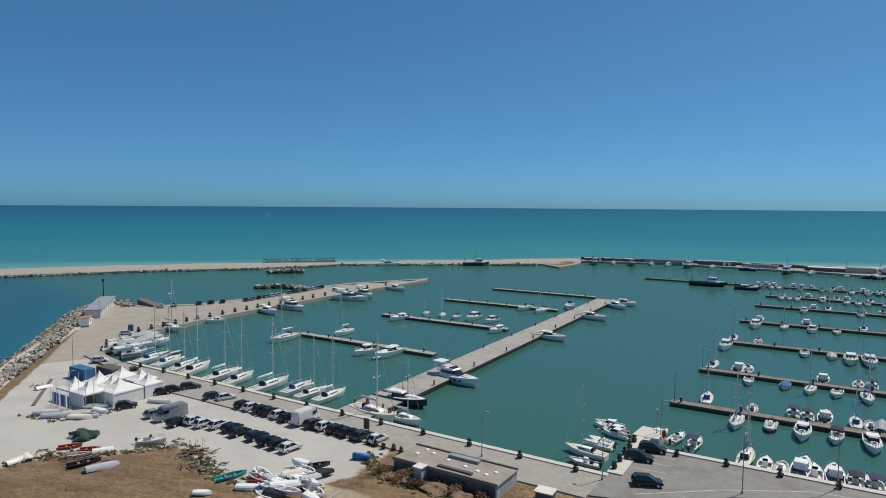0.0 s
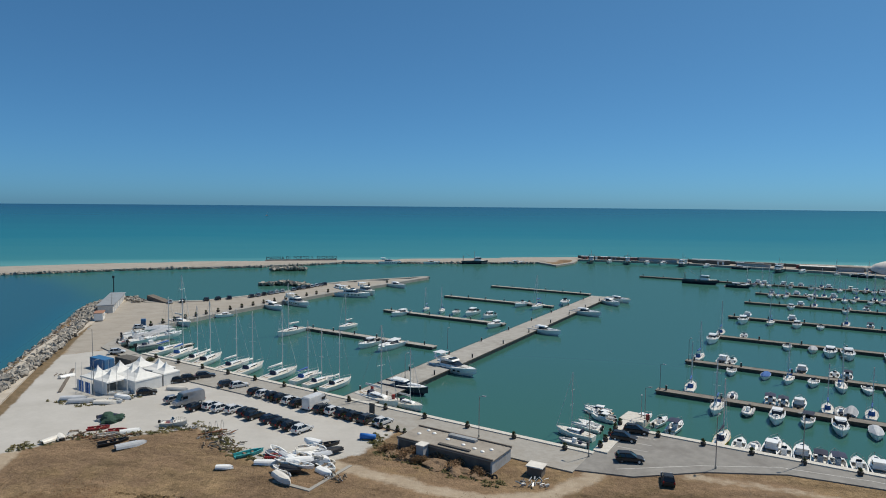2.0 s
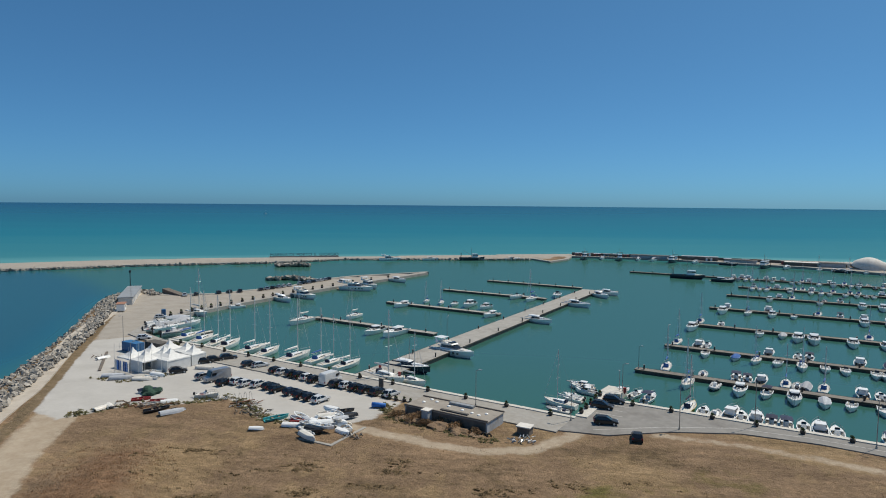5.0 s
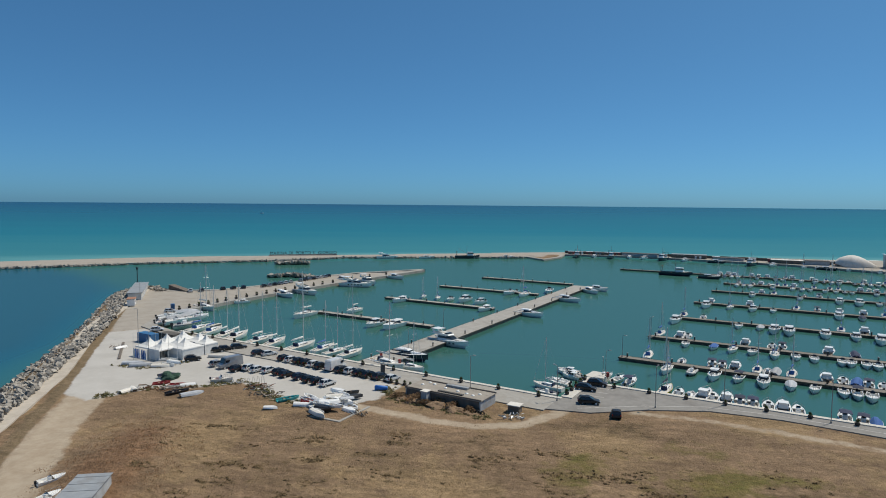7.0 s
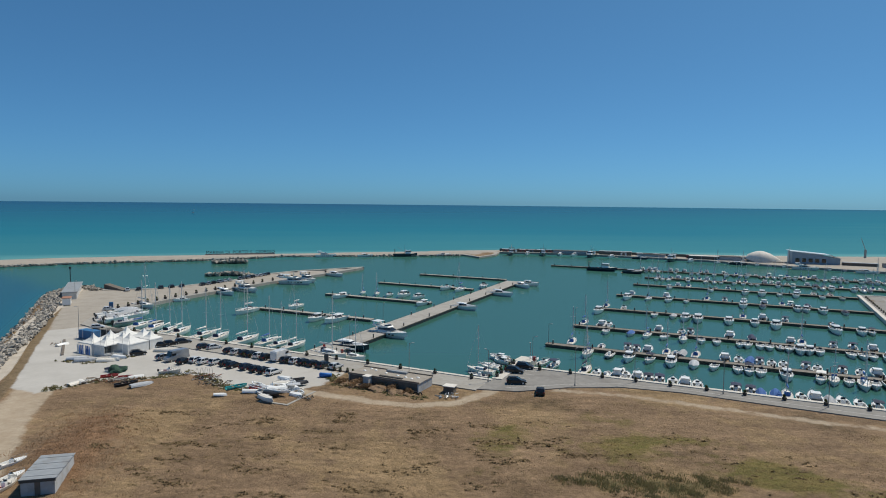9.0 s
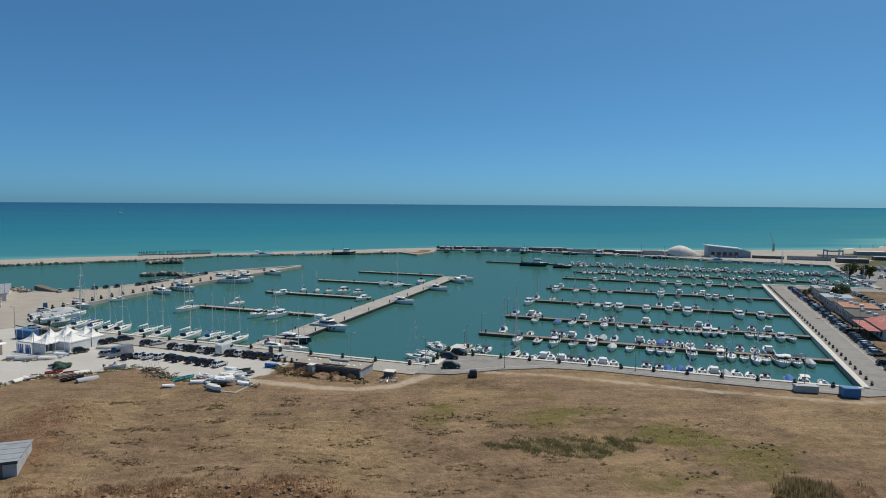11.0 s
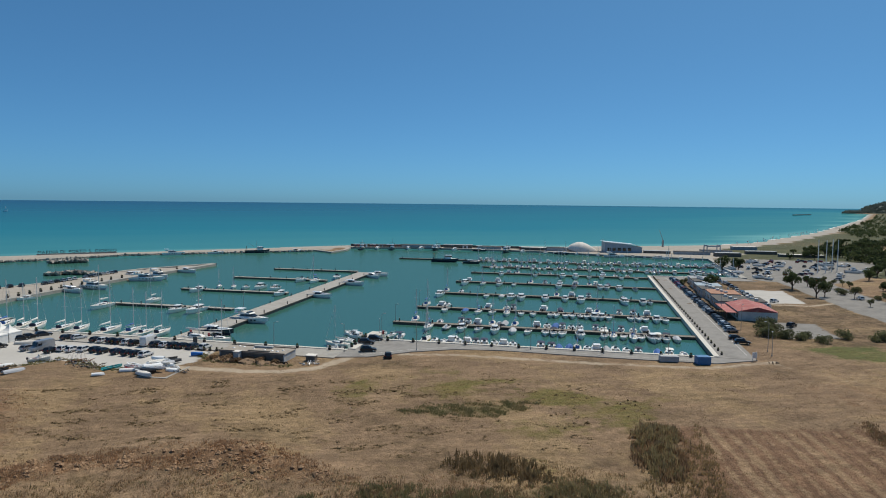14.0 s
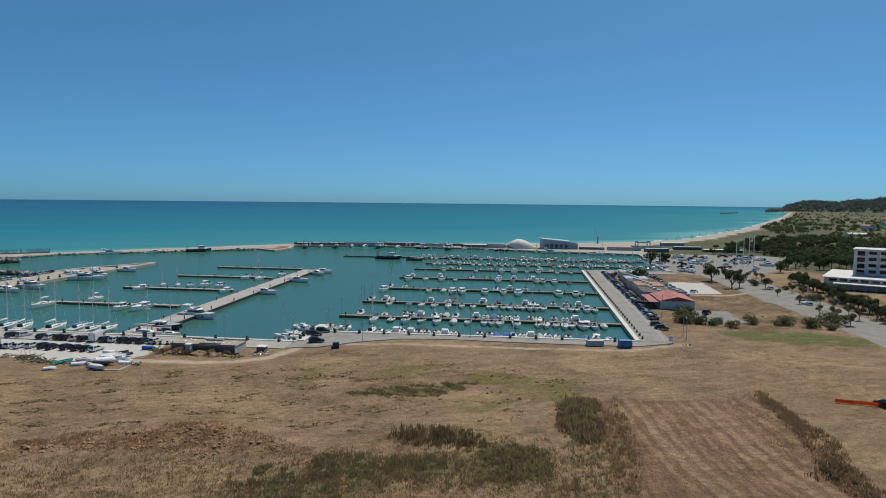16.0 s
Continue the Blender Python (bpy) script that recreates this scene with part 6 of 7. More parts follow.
def planter(x, y, z=1.2, group="planters along the quay", s=1.0):
    global _planter
    m = pose(x, y, z, 0, 0, rnd.uniform(0, 180))
    if _planter is None:
        t = thing("planter", m, "dark round planter with a small dark shrub", "planter", group)
        part("pot", tube(bmesh.new(), (0, 0, 0), (0, 0, 0.55), 0.36, 0.46, 10), POTM, t)
        mesh_ob("plant", *leaf_cloud(random.Random(3), [(0, 0, 0.75, 0.34), (0.12, 0.1, 0.95, 0.25), (-0.1, 0, 0.9, 0.25)], 160, 0.1), LEAF, t)
        _planter = t
    else:
        t = copy_thing(_planter, m)
        t["group"] = group
    t.scale = (s, s, s)


_lamp = {}


def lamp(x, y, z=1.2, tall=8.0):
    m = pose(x, y, z, 0, 0, rnd.uniform(0, 360))
    if tall not in _lamp:
        t = thing("street_lamp", m, "slim grey street lamp on the quay", "street lamp", "street lamps")
        part("pole", tube(bmesh.new(), (0, 0, 0), (0, 0, tall), 0.08, 0.05, 8), STEEL, t)
        part("base", tube(bmesh.new(), (0, 0, 0), (0, 0, 0.4), 0.16, 0.14, 8), STEEL, t)
        part("arm", tube(bmesh.new(), (0, 0, tall - 0.1), (0.7, 0, tall + 0.1), 0.035, n=6), STEEL, t)
        part("lamp_head", box(bmesh.new(), 0.5, 1.15, -0.14, 0.14, tall + 0.05, tall + 0.18, 0.03), GREYROOF, t)
        _lamp[tall] = t
    else:
        copy_thing(_lamp[tall], m)


for i in range(14):
    planter(*L(-112 + 9.0 * i, -1.6), 1.2)
for i in range(26):
    planter(*L(-62 + 1.7 * i, -9.6 + rnd.uniform(-.3, .3)), 1.0, "planters along the car park", 0.9)
for i in range(12):
    q = qa.lerp(qb, (3 + 7.2 * i) / 88)
    planter(q.x - 0.52 * 1.8, q.y - 0.85 * 1.8, 1.19)
for i in range(5):
    planter(27.6 + 1.5 * i, 101.5 + 2.7 * i, 1.4, "planters along the mole")
for i in range(38):
    planter(*R(3 + 4.7 * i, 2.4), 1.18, "planters along the berth road", 0.75)
spit_edge = [Vector(a) for a in ((-88, 196), (-78.5, 219), (-65, 246), (-49, 274), (-10, 338))]
for i in range(20):
    s = i / 19 * 3.6
    a, b = spit_edge[int(s)], spit_edge[int(s) + 1]
    q = a.lerp(b, s - int(s))
    planter(q.x - 3.2, q.y + 1.4, 1.28, "planters along the spit", 1.3)
for x, y, h in ((25.0, 98.0, 7), (43.1, 94.2, 8), (8.2, 105.7, 7), (-84.5, 153.3, 8), (-68.8, 126.2, 7), (101.0, 68.4, 7), (128.0, 62.4, 6), (72, 86.5, 8), (88, 77, 8), (39, 115.6, 6), (-117, 222, 7), (57, 96, 8)):
    lamp(x, y, 1.19, float(h))
for s in (10, 40, 70, 100, 130, 160):
    lamp(*R(s, 15), 1.0, 8.0)

# service posts and lamps on the piers
pv = (Vector(PIER_B) - Vector(PIER_A)).normalized()
pn = Vector((pv.y, -pv.x))
_post = None


def service_post(x, y, z, red=False):
    global _post
    m = pose(x, y, z)
    if _post is None:
        t = thing("service_post", m, "small dark power and water post on a pier", "service post", "service posts")
        part("column", box(bmesh.new(), -.16, .16, -.16, .16, 0, 1.0, 0.04), BLACKPL, t)
        part("cap", box(bmesh.new(), -.2, .2, -.2, .2, 1.0, 1.12, 0.03), GREYROOF, t)
        _post = t
    else:
        copy_thing(_post, m)


for i in range(9):
    for s in (-1, 1):
        q = Vector(PIER_A) + pv * (6 + 19 * i) + pn * s * 3.4
        service_post(q.x, q.y, 1.15)
for fx, fy, fl in FINGERS:
    for i in range(6):
        service_post(fx + UX * (3 + 8.5 * i), fy + UY * (3 + 8.5 * i), 0.8)
for (bx, by), bl in BERTH_PIERS:
    for i in range(int(bl / 11)):
        service_post(bx + UX * (2 + 11 * i), by + UY * (2 + 11 * i), 0.8)
for q, h in (((48.6, 136.6), 5), ((64.6, 163.2), 5), ((-6.9, 141.5), 5), ((2.4, 171.3), 5), ((38.6, 116.4), 4)):
    lamp(q[0], q[1], 0.8 if q[0] > 40 else 1.15, h + 0.5)
for x, y in ((-8.0, 124.8), (39.2, 114.6), (-13.0, 131)):
    t = thing("fire_point", pose(x, y, 1.15), "red fire extinguisher cabinet on the quay", "fire cabinet", "fire cabinets")
    part("cabinet", box(bmesh.new(), -.3, .3, -.2, .2, 0.35, 1.35, 0.03), REDPAINT, t)
    part("stand", box(bmesh.new(), -.08, .08, -.08, .08, 0, 0.35), REDPAINT, t)
t = thing("notice_board", pose(-11.2, 116.6, 1.1, 0, 0, -31), "dark notice board on the quay", "notice board")
part("panel", box(bmesh.new(), -.6, .6, -.08, .08, 0.3, 2.2, 0.02), SHADEWALL, t)
for x in (-.5, .5):
    part("leg", box(bmesh.new(), x - .04, x + .04, -.04, .04, -.1, 0.3), STEEL, t)
t = thing("notice_board", pose(120, 60, 1.0, 0, 0, 0), "white notice board beside the road", "notice board")
part("panel", box(bmesh.new(), -.7, .7, -.05, .05, 0.8, 2.3, 0.02), GEL, t)
for i in range(4):
    part("text_bar", box(bmesh.new(), -.55, .5 - .15 * (i % 2), -.065, -.052, 1.0 + .28 * i, 1.1 + .28 * i), GREYROOF, t)
for x in (-.6, .6):
    part("leg", box(bmesh.new(), x - .04, x + .04, -.04, .04, -.1, 0.8), STEEL, t)
# road markings
LINE = mat("worn_white_road_paint", (0.62, 0.61, 0.58), 0.8, col2=(0.36, 0.35, 0.33), scale=1.8)
for nm, line in (("road_line_quay", [(28, 93.5), (41, 95.2), (53, 95), (64, 90.6), (80, 80.5), (93, 72.2), (108, 63.4)]), ("road_line_berths", [R(4, 8.6), R(90, 8.6), R(178, 8.6)])):
    strip(nm, line, 0.07, 0.07, 1.193, 1.197, LINE, "thin worn white painted road line", "road line")
for i in range(4):
    x0, y0 = 30.5 + 1.55 * i, 102.6 + 2.6 * i
    strip("parking_line", [(x0, y0), (x0 + 4.4, y0 - 2.3)], 0.06, 0.06, 1.193, 1.197, LINE, "thin worn white parking bay line", "road line")

# the marina's name in standing letters on the breakwater
FONTDARK = mat("dark_painted_letters", (0.03, 0.032, 0.036), 0.6)
t = thing("name_letters", pose(-124, 432, 1.0, 0, 0, 15), "row of large dark standing letters on the breakwater", "letters")
for word, x0 in (("MARINA", 0), ("DI", 13.2), ("PORTO", 18.2), ("S.", 30.4), ("GIORGIO", 34.2)):
    c = bpy.data.curves.new("letters", "FONT")
    c.body, c.size, c.extrude, c.space_character = word, 3.1, 0.15, 1.08
    tmp = bpy.data.objects.new("letters", c)
    scene.collection.objects.link(tmp)
    bpy.context.view_layer.update()
    me = bpy.data.meshes.new_from_object(tmp.evaluated_get(bpy.context.evaluated_depsgraph_get()))
    bpy.data.objects.remove(tmp)
    me.transform(pose(x0, 0, 0.5, 90, 0, 0))
    me.materials.clear()
    me.materials.append(FONTDARK)
    o = new("word", me)
    o.parent = t
part("plinth", box(bmesh.new(), -0.5, 48, -0.3, 0.5, -0.6, 0.52), CONCRETE, t)

# ---- things: laid-up boats, rigs and scrap round the car park ----
DINGHY = {"w": GEL, "r": REDPAINT, "t": TEALPAINT, "c": CREAM, "g": GREYCLOTH, "k": BLACKPL}
_ding = {}


def small_boat(colour, x, y, head, size=3.8, upside=False, z=1.0, group="laid-up dinghies", tilt=0.0):
    key = (colour, upside)
    m = pose(x, y, z, tilt, 0, head)
    if key not in _ding:
        word = {"w": "white", "r": "red", "t": "teal", "c": "cream", "g": "grey", "k": "black"}[colour]
        t = thing("dinghy", m, f"{word} rowing dinghy laid {'upside down' if upside else 'up'} on the ground", "dinghy", group)
        dinghy(t, 3.8, 1.5, DINGHY[colour], upside)
        _ding[key] = t
        made = t
    else:
        made = copy_thing(_ding[key], m)
        made["group"] = group
    k = size / 3.8
    made.scale = (k, k ** 0.6, k ** 0.6)


for c, x, y, hd, sz, up in (("c", -62.6, 100.2, 70, 3.4, 1), ("c", -60.2, 101.8, 130, 3.4, 1), ("r", -59.0, 106.8, 20, 3.6, 0), ("r", -55.2, 106.2, 10, 3.2, 0), ("w", -52.6, 105.4, 30, 3.4, 1), ("g", -49.6, 98.4, 40, 4.8, 1),
                             ("k", -53.2, 99.8, 35, 4.6, 0), ("t", -29.8, 96.0, 35, 4.6, 0), ("r", -25.2, 96.2, 5, 3.2, 0), ("w", -31.2, 92.0, 5, 2.6, 1), ("c", -56.0, 103.6, 15, 4.0, 0), ("w", -26.0, 93.8, 0, 3.8, 1), ("w", -83.2, 138.0, 60, 3.6, 1),
                             ("g", -73.6, 123.0, 10, 5.0, 1), ("g", -71.0, 121.2, 14, 5.0, 1), ("c", -65.8, 121.0, 8, 4.4, 1), ("w", -64.6, 123.2, -20, 4.2, 0), ("w", -66.6, 127.2, 5, 4.4, 0), ("c", -56.0, 131.2, -8, 4.6, 1), ("w", -63.8, 125.6, -24, 4.2, 1)):
    small_boat(c, x, y, hd, sz, bool(up))
for i in range(40):
    a, b = rnd.random(), rnd.random()
    x, y = -22.0 + 6.4 * a - 1.4 * b, 89.0 + 2.4 * a + 9.0 * b
    small_boat(rnd.choice("wwwwwckkg"), x, y, rnd.choice((-38, -30, 20, 145)) + rnd.uniform(-12, 12), rnd.uniform(3.0, 4.4), rnd.random() < 0.4, 1.0 + 0.35 * (i % 3), "heap of dinghies", rnd.uniform(-8, 8))
moor("k", -47.6, 109.6, 5, 4.6, "laid-up boats", 1.0)
moor("n", -60.0, 112.0, 5, 4.6, "laid-up boats", 1.0)
strip("concrete_kerb", [(-21.6, 88.2), (-15.9, 85.4), (-11.5, 93.8)], 0.3, 0.3, 0.7, 1.1, CONCRETE, "pale concrete kerb round the dinghy heap", "kerb")
t = thing("covered_boat", pose(-11.6, 104.6, 1.0, 0, 0, -12), "small boat wrapped in a bright blue tarpaulin", "boat")
part("tarpaulin", tube(bmesh.new(), (0, 0, 0.55), (2.6, 0, 0.62), 0.5, 0.42, 10), mat("bright_blue_tarpaulin", (0.02, 0.17, 0.55), 0.6, col2=(0.015, 0.13, 0.45), scale=3), t, smooth=True)
part("trestle", box(bmesh.new(), 0.4, 2.2, -.3, .3, 0, 0.2), WOOD, t)


def scrap(x, y, n, size, m, label, name="scrap_heap", z=1.0, r_=None):
    r_ = random.Random(int(x * 10 + y))
    t = thing(name, pose(x, y, z), label, "scrap")
    for i in range(n):
        a, b = r_.uniform(-size, size), r_.uniform(-size, size) * 0.6
        an, ln = r_.uniform(0, math.pi), r_.uniform(0.25, 0.8) * size * 0.55
        h = r_.uniform(0.05, 0.5)
        part("bar", tube(bmesh.new(), (a, b, h), (a + ln * math.cos(an), b + ln * math.sin(an), h + r_.uniform(-.1, .35)), r_.uniform(.03, .14), n=5), m[i % len(m)], t)


scrap(15.0, 88.0, 26, 1.9, (STEEL, ALU, GREYCLOTH), "heap of grey scrap metal on the field")
scrap(-36.5, 104.6, 34, 3.0, (STEEL, WOOD, RUST), "tangle of steel frames and timber beside the car park")
scrap(-41.5, 108.0, 16, 2.0, (STEEL, GREYCLOTH), "tangle of thin steel frames")
scrap(-52.5, 103.0, 36, 3.6, (WOOD, WOOD, RUST), "heap of grey driftwood and planks", "driftwood_heap")
scrap(-58.0, 103.8, 24, 3.4, (WOOD, RUST), "scattered driftwood beside the field", "driftwood_heap")
scrap(-13.0, 88.8, 24, 1.7, (WOOD, DARKC, GREYCLOTH), "dark heap of broken boat parts")
scrap(-33.0, 100.0, 24, 3.2, (WOOD, DARKC), "low heap of boards along the car park's edge", "driftwood_heap")
scrap(-84.0, 140.4, 14, 1.6, (STEEL, WOOD), "small heap of frames by the road")
scrap(122.5, 56.0, 9, 1.6, (WOOD, DARKC), "dark timber pallets by the road", "timber_stack")
t = thing("green_net_heap", pose(-57.4, 112.0, 1.0), "heap of dark green fishing nets", "nets")
part("net", blob(bmesh.new(), (0, 0, 0.3), 1.9, 0.5, 0.6, 3, 4.0), GREENNET, t)
t = thing("boat_trailer", pose(-36.8, 105.6, 1.0, 0, 0, 35), "dark boat trailer with bent hoops", "trailer")
part("beam", box(bmesh.new(), -2.4, 2.4, -.1, .1, 0.45, 0.6), RUST, t)
for s in (-1, 1):
    part("wheel", tube(bmesh.new(), (-0.6, s * .75, .32), (-0.6, s * .95, .32), 0.32, n=12), TYRE, t)
for i in range(4):
    bm = bmesh.new()
    last = None
    for k in range(9):
        a = math.pi * k / 8
        p_ = (-1.4 + 1.0 * i, 1.0 * math.cos(a), 0.6 + 1.7 * math.sin(a))
        if last:
            tube(bm, last, p_, 0.03, n=4)
        last = p_
    part("hoop", bm, STEEL, t)
for i in range(8):
    x, y = -73.0 + 1.9 * i, 126.5 - 0.2 * i + rnd.uniform(-1, 1)
    t = thing("dinghy_mast", pose(x, y, 1.0), "bare thin mast of a beached sailing dinghy", "mast", "dinghy masts")
    part("pole", tube(bmesh.new(), (0, 0, 0), (0.1, 0, rnd.uniform(6, 8)), 0.045, 0.03, 5), ALU, t)
strip("lot_kerb", [(-77, 128), (-85, 146)], 0.3, 0.3, 0.7, 1.25, SHADEWALL, "low dark kerb beside the boat park", "kerb")
# pontoon and rowing boats at the slipway
pier("slip_pontoon", (-77.5, 162), (-69.6, 177), 1.5, 0.6, "narrow pale pontoon beside the slipway", KERB)
for i in range(9):
    small_boat("rrwrcrwrr"[i], -88.6 + 1.0 * i, 172.5 + 0.9 * i, 55, 3.4, False, 1.1, "small boats by the slipway")

# masts in the far yard
for x, y in ((319, 213), (323.5, 211.5), (333, 215.5), (336, 214.5)):
    t = thing("tall_mast", pose(x, y, 1.0), "tall white stepped mast of a laid-up yacht", "mast", "tall masts in the yard")
    part("pole", tube(bmesh.new(), (0, 0, 0), (0, 0, 19), 0.26, 0.16, 6), GEL, t)
t = thing("harbour_crane", pose(372, 418, 1.0), "slim steel harbour crane with a leaning jib", "crane")
part("tower", box(bmesh.new(), -.6, .6, -.6, .6, 0, 6), STEEL, t)
part("jib", tube(bmesh.new(), (0, 0, 6), (-4, 0, 15), 0.28, 0.15, 6), STEEL, t)
t = thing("travel_lift", pose(352, 334, 1.0, 0, 0, -20), "dark steel boat lift frame in the yard", "boat lift")
for x in (-5, 5):
    for y in (-3, 3):
        part("leg", box(bmesh.new(), x - .3, x + .3, y - .3, y + .3, 0, 7), SHEETBLUE, t)
    part("crossbeam", box(bmesh.new(), x - .3, x + .3, -3, 3, 7, 7.7), SHEETBLUE, t)
for s in (-3, 3):
    part("side_beam", box(bmesh.new(), -5, 5, s - .3, s + .3, 6.2, 6.9), SHEETBLUE, t)
for i in range(26):
    x, y = 262 + rnd.uniform(0, 120), 190 + rnd.uniform(0, 95)
    if inside(np.array(x), np.array(y), YARD):
        moor(rnd.choice("cCcwg"), x, y, rnd.uniform(0, 360), None, "boats laid up in the yard", 1.2)

# ---- rocks ----
def rock_field(path, spread, count, size, top, seed, far_side=1.0):
    """Places of rocks along a path: x, y, z, radius. spread: metres to the right of it."""
    r_ = random.Random(seed)
    pts = [Vector(p) for p in path]
    lens = [(b - a).length for a, b in zip(pts, pts[1:])]
    total = sum(lens)
    rows = []
    for _ in range(count):
        s = r_.uniform(0, total)
        k = 0
        while s > lens[k] and k < len(lens) - 1:
            s -= lens[k]
            k += 1
        d = (pts[k + 1] - pts[k]).normalized()
        w = r_.random()
        q = pts[k] + d * s + Vector((d.y, -d.x)) * w * spread * far_side
        rows.append((q.x, q.y, -0.35 + (top + 0.2) * w ** 0.8 + r_.uniform(-.1, .15), size * r_.uniform(0.55, 1.25)))
    return rows


_rock_shapes = []
for i in range(7):
    me = bpy.data.meshes.new("rock")
    bm = blob(bmesh.new(), (0, 0, 0), 1.0, 0.72, 1.3, 1, 3.7 * i + 1)
    bm.to_mesh(me)
    bm.free()
    me.materials.append(ROCK)
    _rock_shapes.append(me)


def rocks(name, rows, label, singles=0):
    base = thing(name, pose(rows[0][0], rows[0][1], 0), label, "rocks")
    base["kind"] = "structure"
    inv = base.matrix_basis.inverted()
    rows = sorted(rows, key=lambda r: r[1])
    r_ = random.Random(5)
    for x, y, z, s in rows[:singles]:
        o = new("rock", r_.choice(_rock_shapes))
        o.parent = base
        o.matrix_basis = inv @ pose(x, y, z, r_.uniform(0, 360), r_.uniform(-40, 40), r_.uniform(0, 360)) @ Matrix.Diagonal((s, s * r_.uniform(.7, 1.1), s * r_.uniform(.7, 1), 1))
    vs, fs = [], []
    for x, y, z, s in rows[singles:]:
        me = r_.choice(_rock_shapes)
        m = inv @ pose(x, y, z, r_.uniform(0, 360), r_.uniform(-40, 40), r_.uniform(0, 360)) @ Matrix.Diagonal((s, s * r_.uniform(.7, 1.1), s * r_.uniform(.7, 1), 1))
        k = len(vs)
        vs += [m @ v.co for v in me.vertices]
        fs += [tuple(k + i for i in p.vertices) for p in me.polygons]
    if vs:
        o = mesh_ob("rock_mass", vs, fs, ROCKMASS, base)
        o["kind"] = "stuff"


ROCKMASS = ROCK.copy()
ROCKMASS.name = "limestone_rock_mass"
for n_ in ROCKMASS.node_tree.nodes:
    if n_.type == "OBJECT_INFO":
        g_ = ROCKMASS.node_tree.nodes.new("ShaderNodeNewGeometry")
        for l_ in list(n_.outputs["Random"].links):
            ROCKMASS.node_tree.links.new(g_.outputs["Random Per Island"], l_.to_socket)
rocks("rock_armour", rock_field([(-74, 52), (-104, 150), (-112, 173), (-126, 209), (-139, 244), (-138, 257), (-128, 262), (-114, 251)], 8.6, 3400, 0.72, 1.9, 21), "sloping armour of pale limestone rocks by the sea", 300)
rocks("breakwater_rocks", rock_field([(60, 439), (-69, 425), (-112, 396), (-181, 372), (-238, 341), (-420, 249)], 3.0, 1100, 0.9, 1.2, 22, -1.0), "line of pale rocks along the breakwater")
rocks("rock_island", rock_field([(-92, 312), (-80, 318), (-66, 312)], 9, 240, 1.1, 1.6, 23), "low spur of pale rocks beside the spit")
rocks("rock_spur", rock_field([(-106, 384), (-86, 388)], 12, 200, 1.2, 1.8, 24), "low spur of pale rocks at the breakwater")

ORANGE = leafy("orange_netting", (0.75, 0.20, 0.06), (0.62, 0.15, 0.05), 2.0, 0.1, 0.6)

# ---- plants ----
for s, n, sz in ((34, 21, 5), (38, 23, 5.5), (44, 22, 5), (49, 23, 5), (52, 27, 4.5), (30, 24, 4), (28, 28, 4.5), (26, 33, 4.5)):
    x, y = R(s, n)
    plant("shrub", x, y, 0.9, sz, rnd.uniform(0, 360), "shrubs by the restaurant", int(s) % 3)
for x, y, sz in ((146, 82, 5.5), (150, 79, 5), (157, 78, 4), (167, 73, 5), (172, 68, 3.4), (175, 68, 6), (179, 62, 6.5), (182, 57, 4), (190, 62, 8)):
    plant("shrub", x, y, 0.9, sz, rnd.uniform(0, 360), "round shrubs along the field", int(sz) % 3)
for x, y, sz, k in ((242, 160, 11, "tree"), (231, 138, 9, "tree"), (238, 140, 7, "tree"), (206, 172, 8, "tree"), (214, 178, 6, "tree"), (268, 232, 10, "tree"), (276, 228, 9, "tree"), (282, 236, 8, "tree"), (196, 178, 5, "olive"), (258, 166, 6, "tree")):
    plant(k, x, y, 0.9, sz, rnd.uniform(0, 360), "trees by the car parks", int(sz) % 3)
for i in range(34):
    s = i / 33
    plant("tree", 208 + 76 * s + rnd.uniform(-2, 2), 52 + 96 * s + rnd.uniform(-2, 2), 0.5, rnd.uniform(4.8, 7.0), rnd.uniform(0, 360), "row of trees before the hotel", i % 3)
for i in range(14):
    for k in (0, 1):
        s = i / 13
        if rnd.random() < 0.85:
            plant("olive" if rnd.random() < .7 else "shrub", 186 + 84 * s + 7 * k + rnd.uniform(-1, 1), 50 + 118 * s - 5 * k + rnd.uniform(-1, 1), 0.9, rnd.uniform(3.2, 5.2), rnd.uniform(0, 360), "small trees in the car park", i % 3)
for i in range(210):
    x = 300 + 260 * rnd.random()
    y = 150 + (x - 300) * 0.62 + rnd.uniform(-60, 90)
    if not inside(np.array(x), np.array(y), YARD) and near_line(np.array(x), np.array(y), SHORE_SEA[7:]) > 70 and not (262 < x < 400 and 40 < y < 172):
        plant(rnd.choice(("tree", "tree", "pine")), x, y, 0.7, rnd.uniform(5, 8.5), rnd.uniform(0, 360), "trees inland", i % 3)
for x, y, sz, k in ((-70, 154, 2.6, "shrub"), (2, 96.2, 3.0, "brush"), (4.5, 93.6, 3.0, "brush"), (-3, 97.6, 3.4, "brush"), (-6.5, 99.6, 2.6, "brush"), (7.5, 91.6, 2.4, "brush"), (-1, 95.2, 2.6, "brush")):
    plant(k, x, y, 0.9, sz, rnd.uniform(0, 360), "bushes by the quay building", 1)


def clumps(name, spots_, make, material, label, category):
    vs, fs = [], []
    for sp in spots_:
        v, f = make(*sp)
        k = len(vs)
        vs += v
        fs += [tuple(k + i for i in q) for q in f]
    o = mesh_ob(name, vs, fs, material)
    return tagged(o, label, category, kind="stuff")


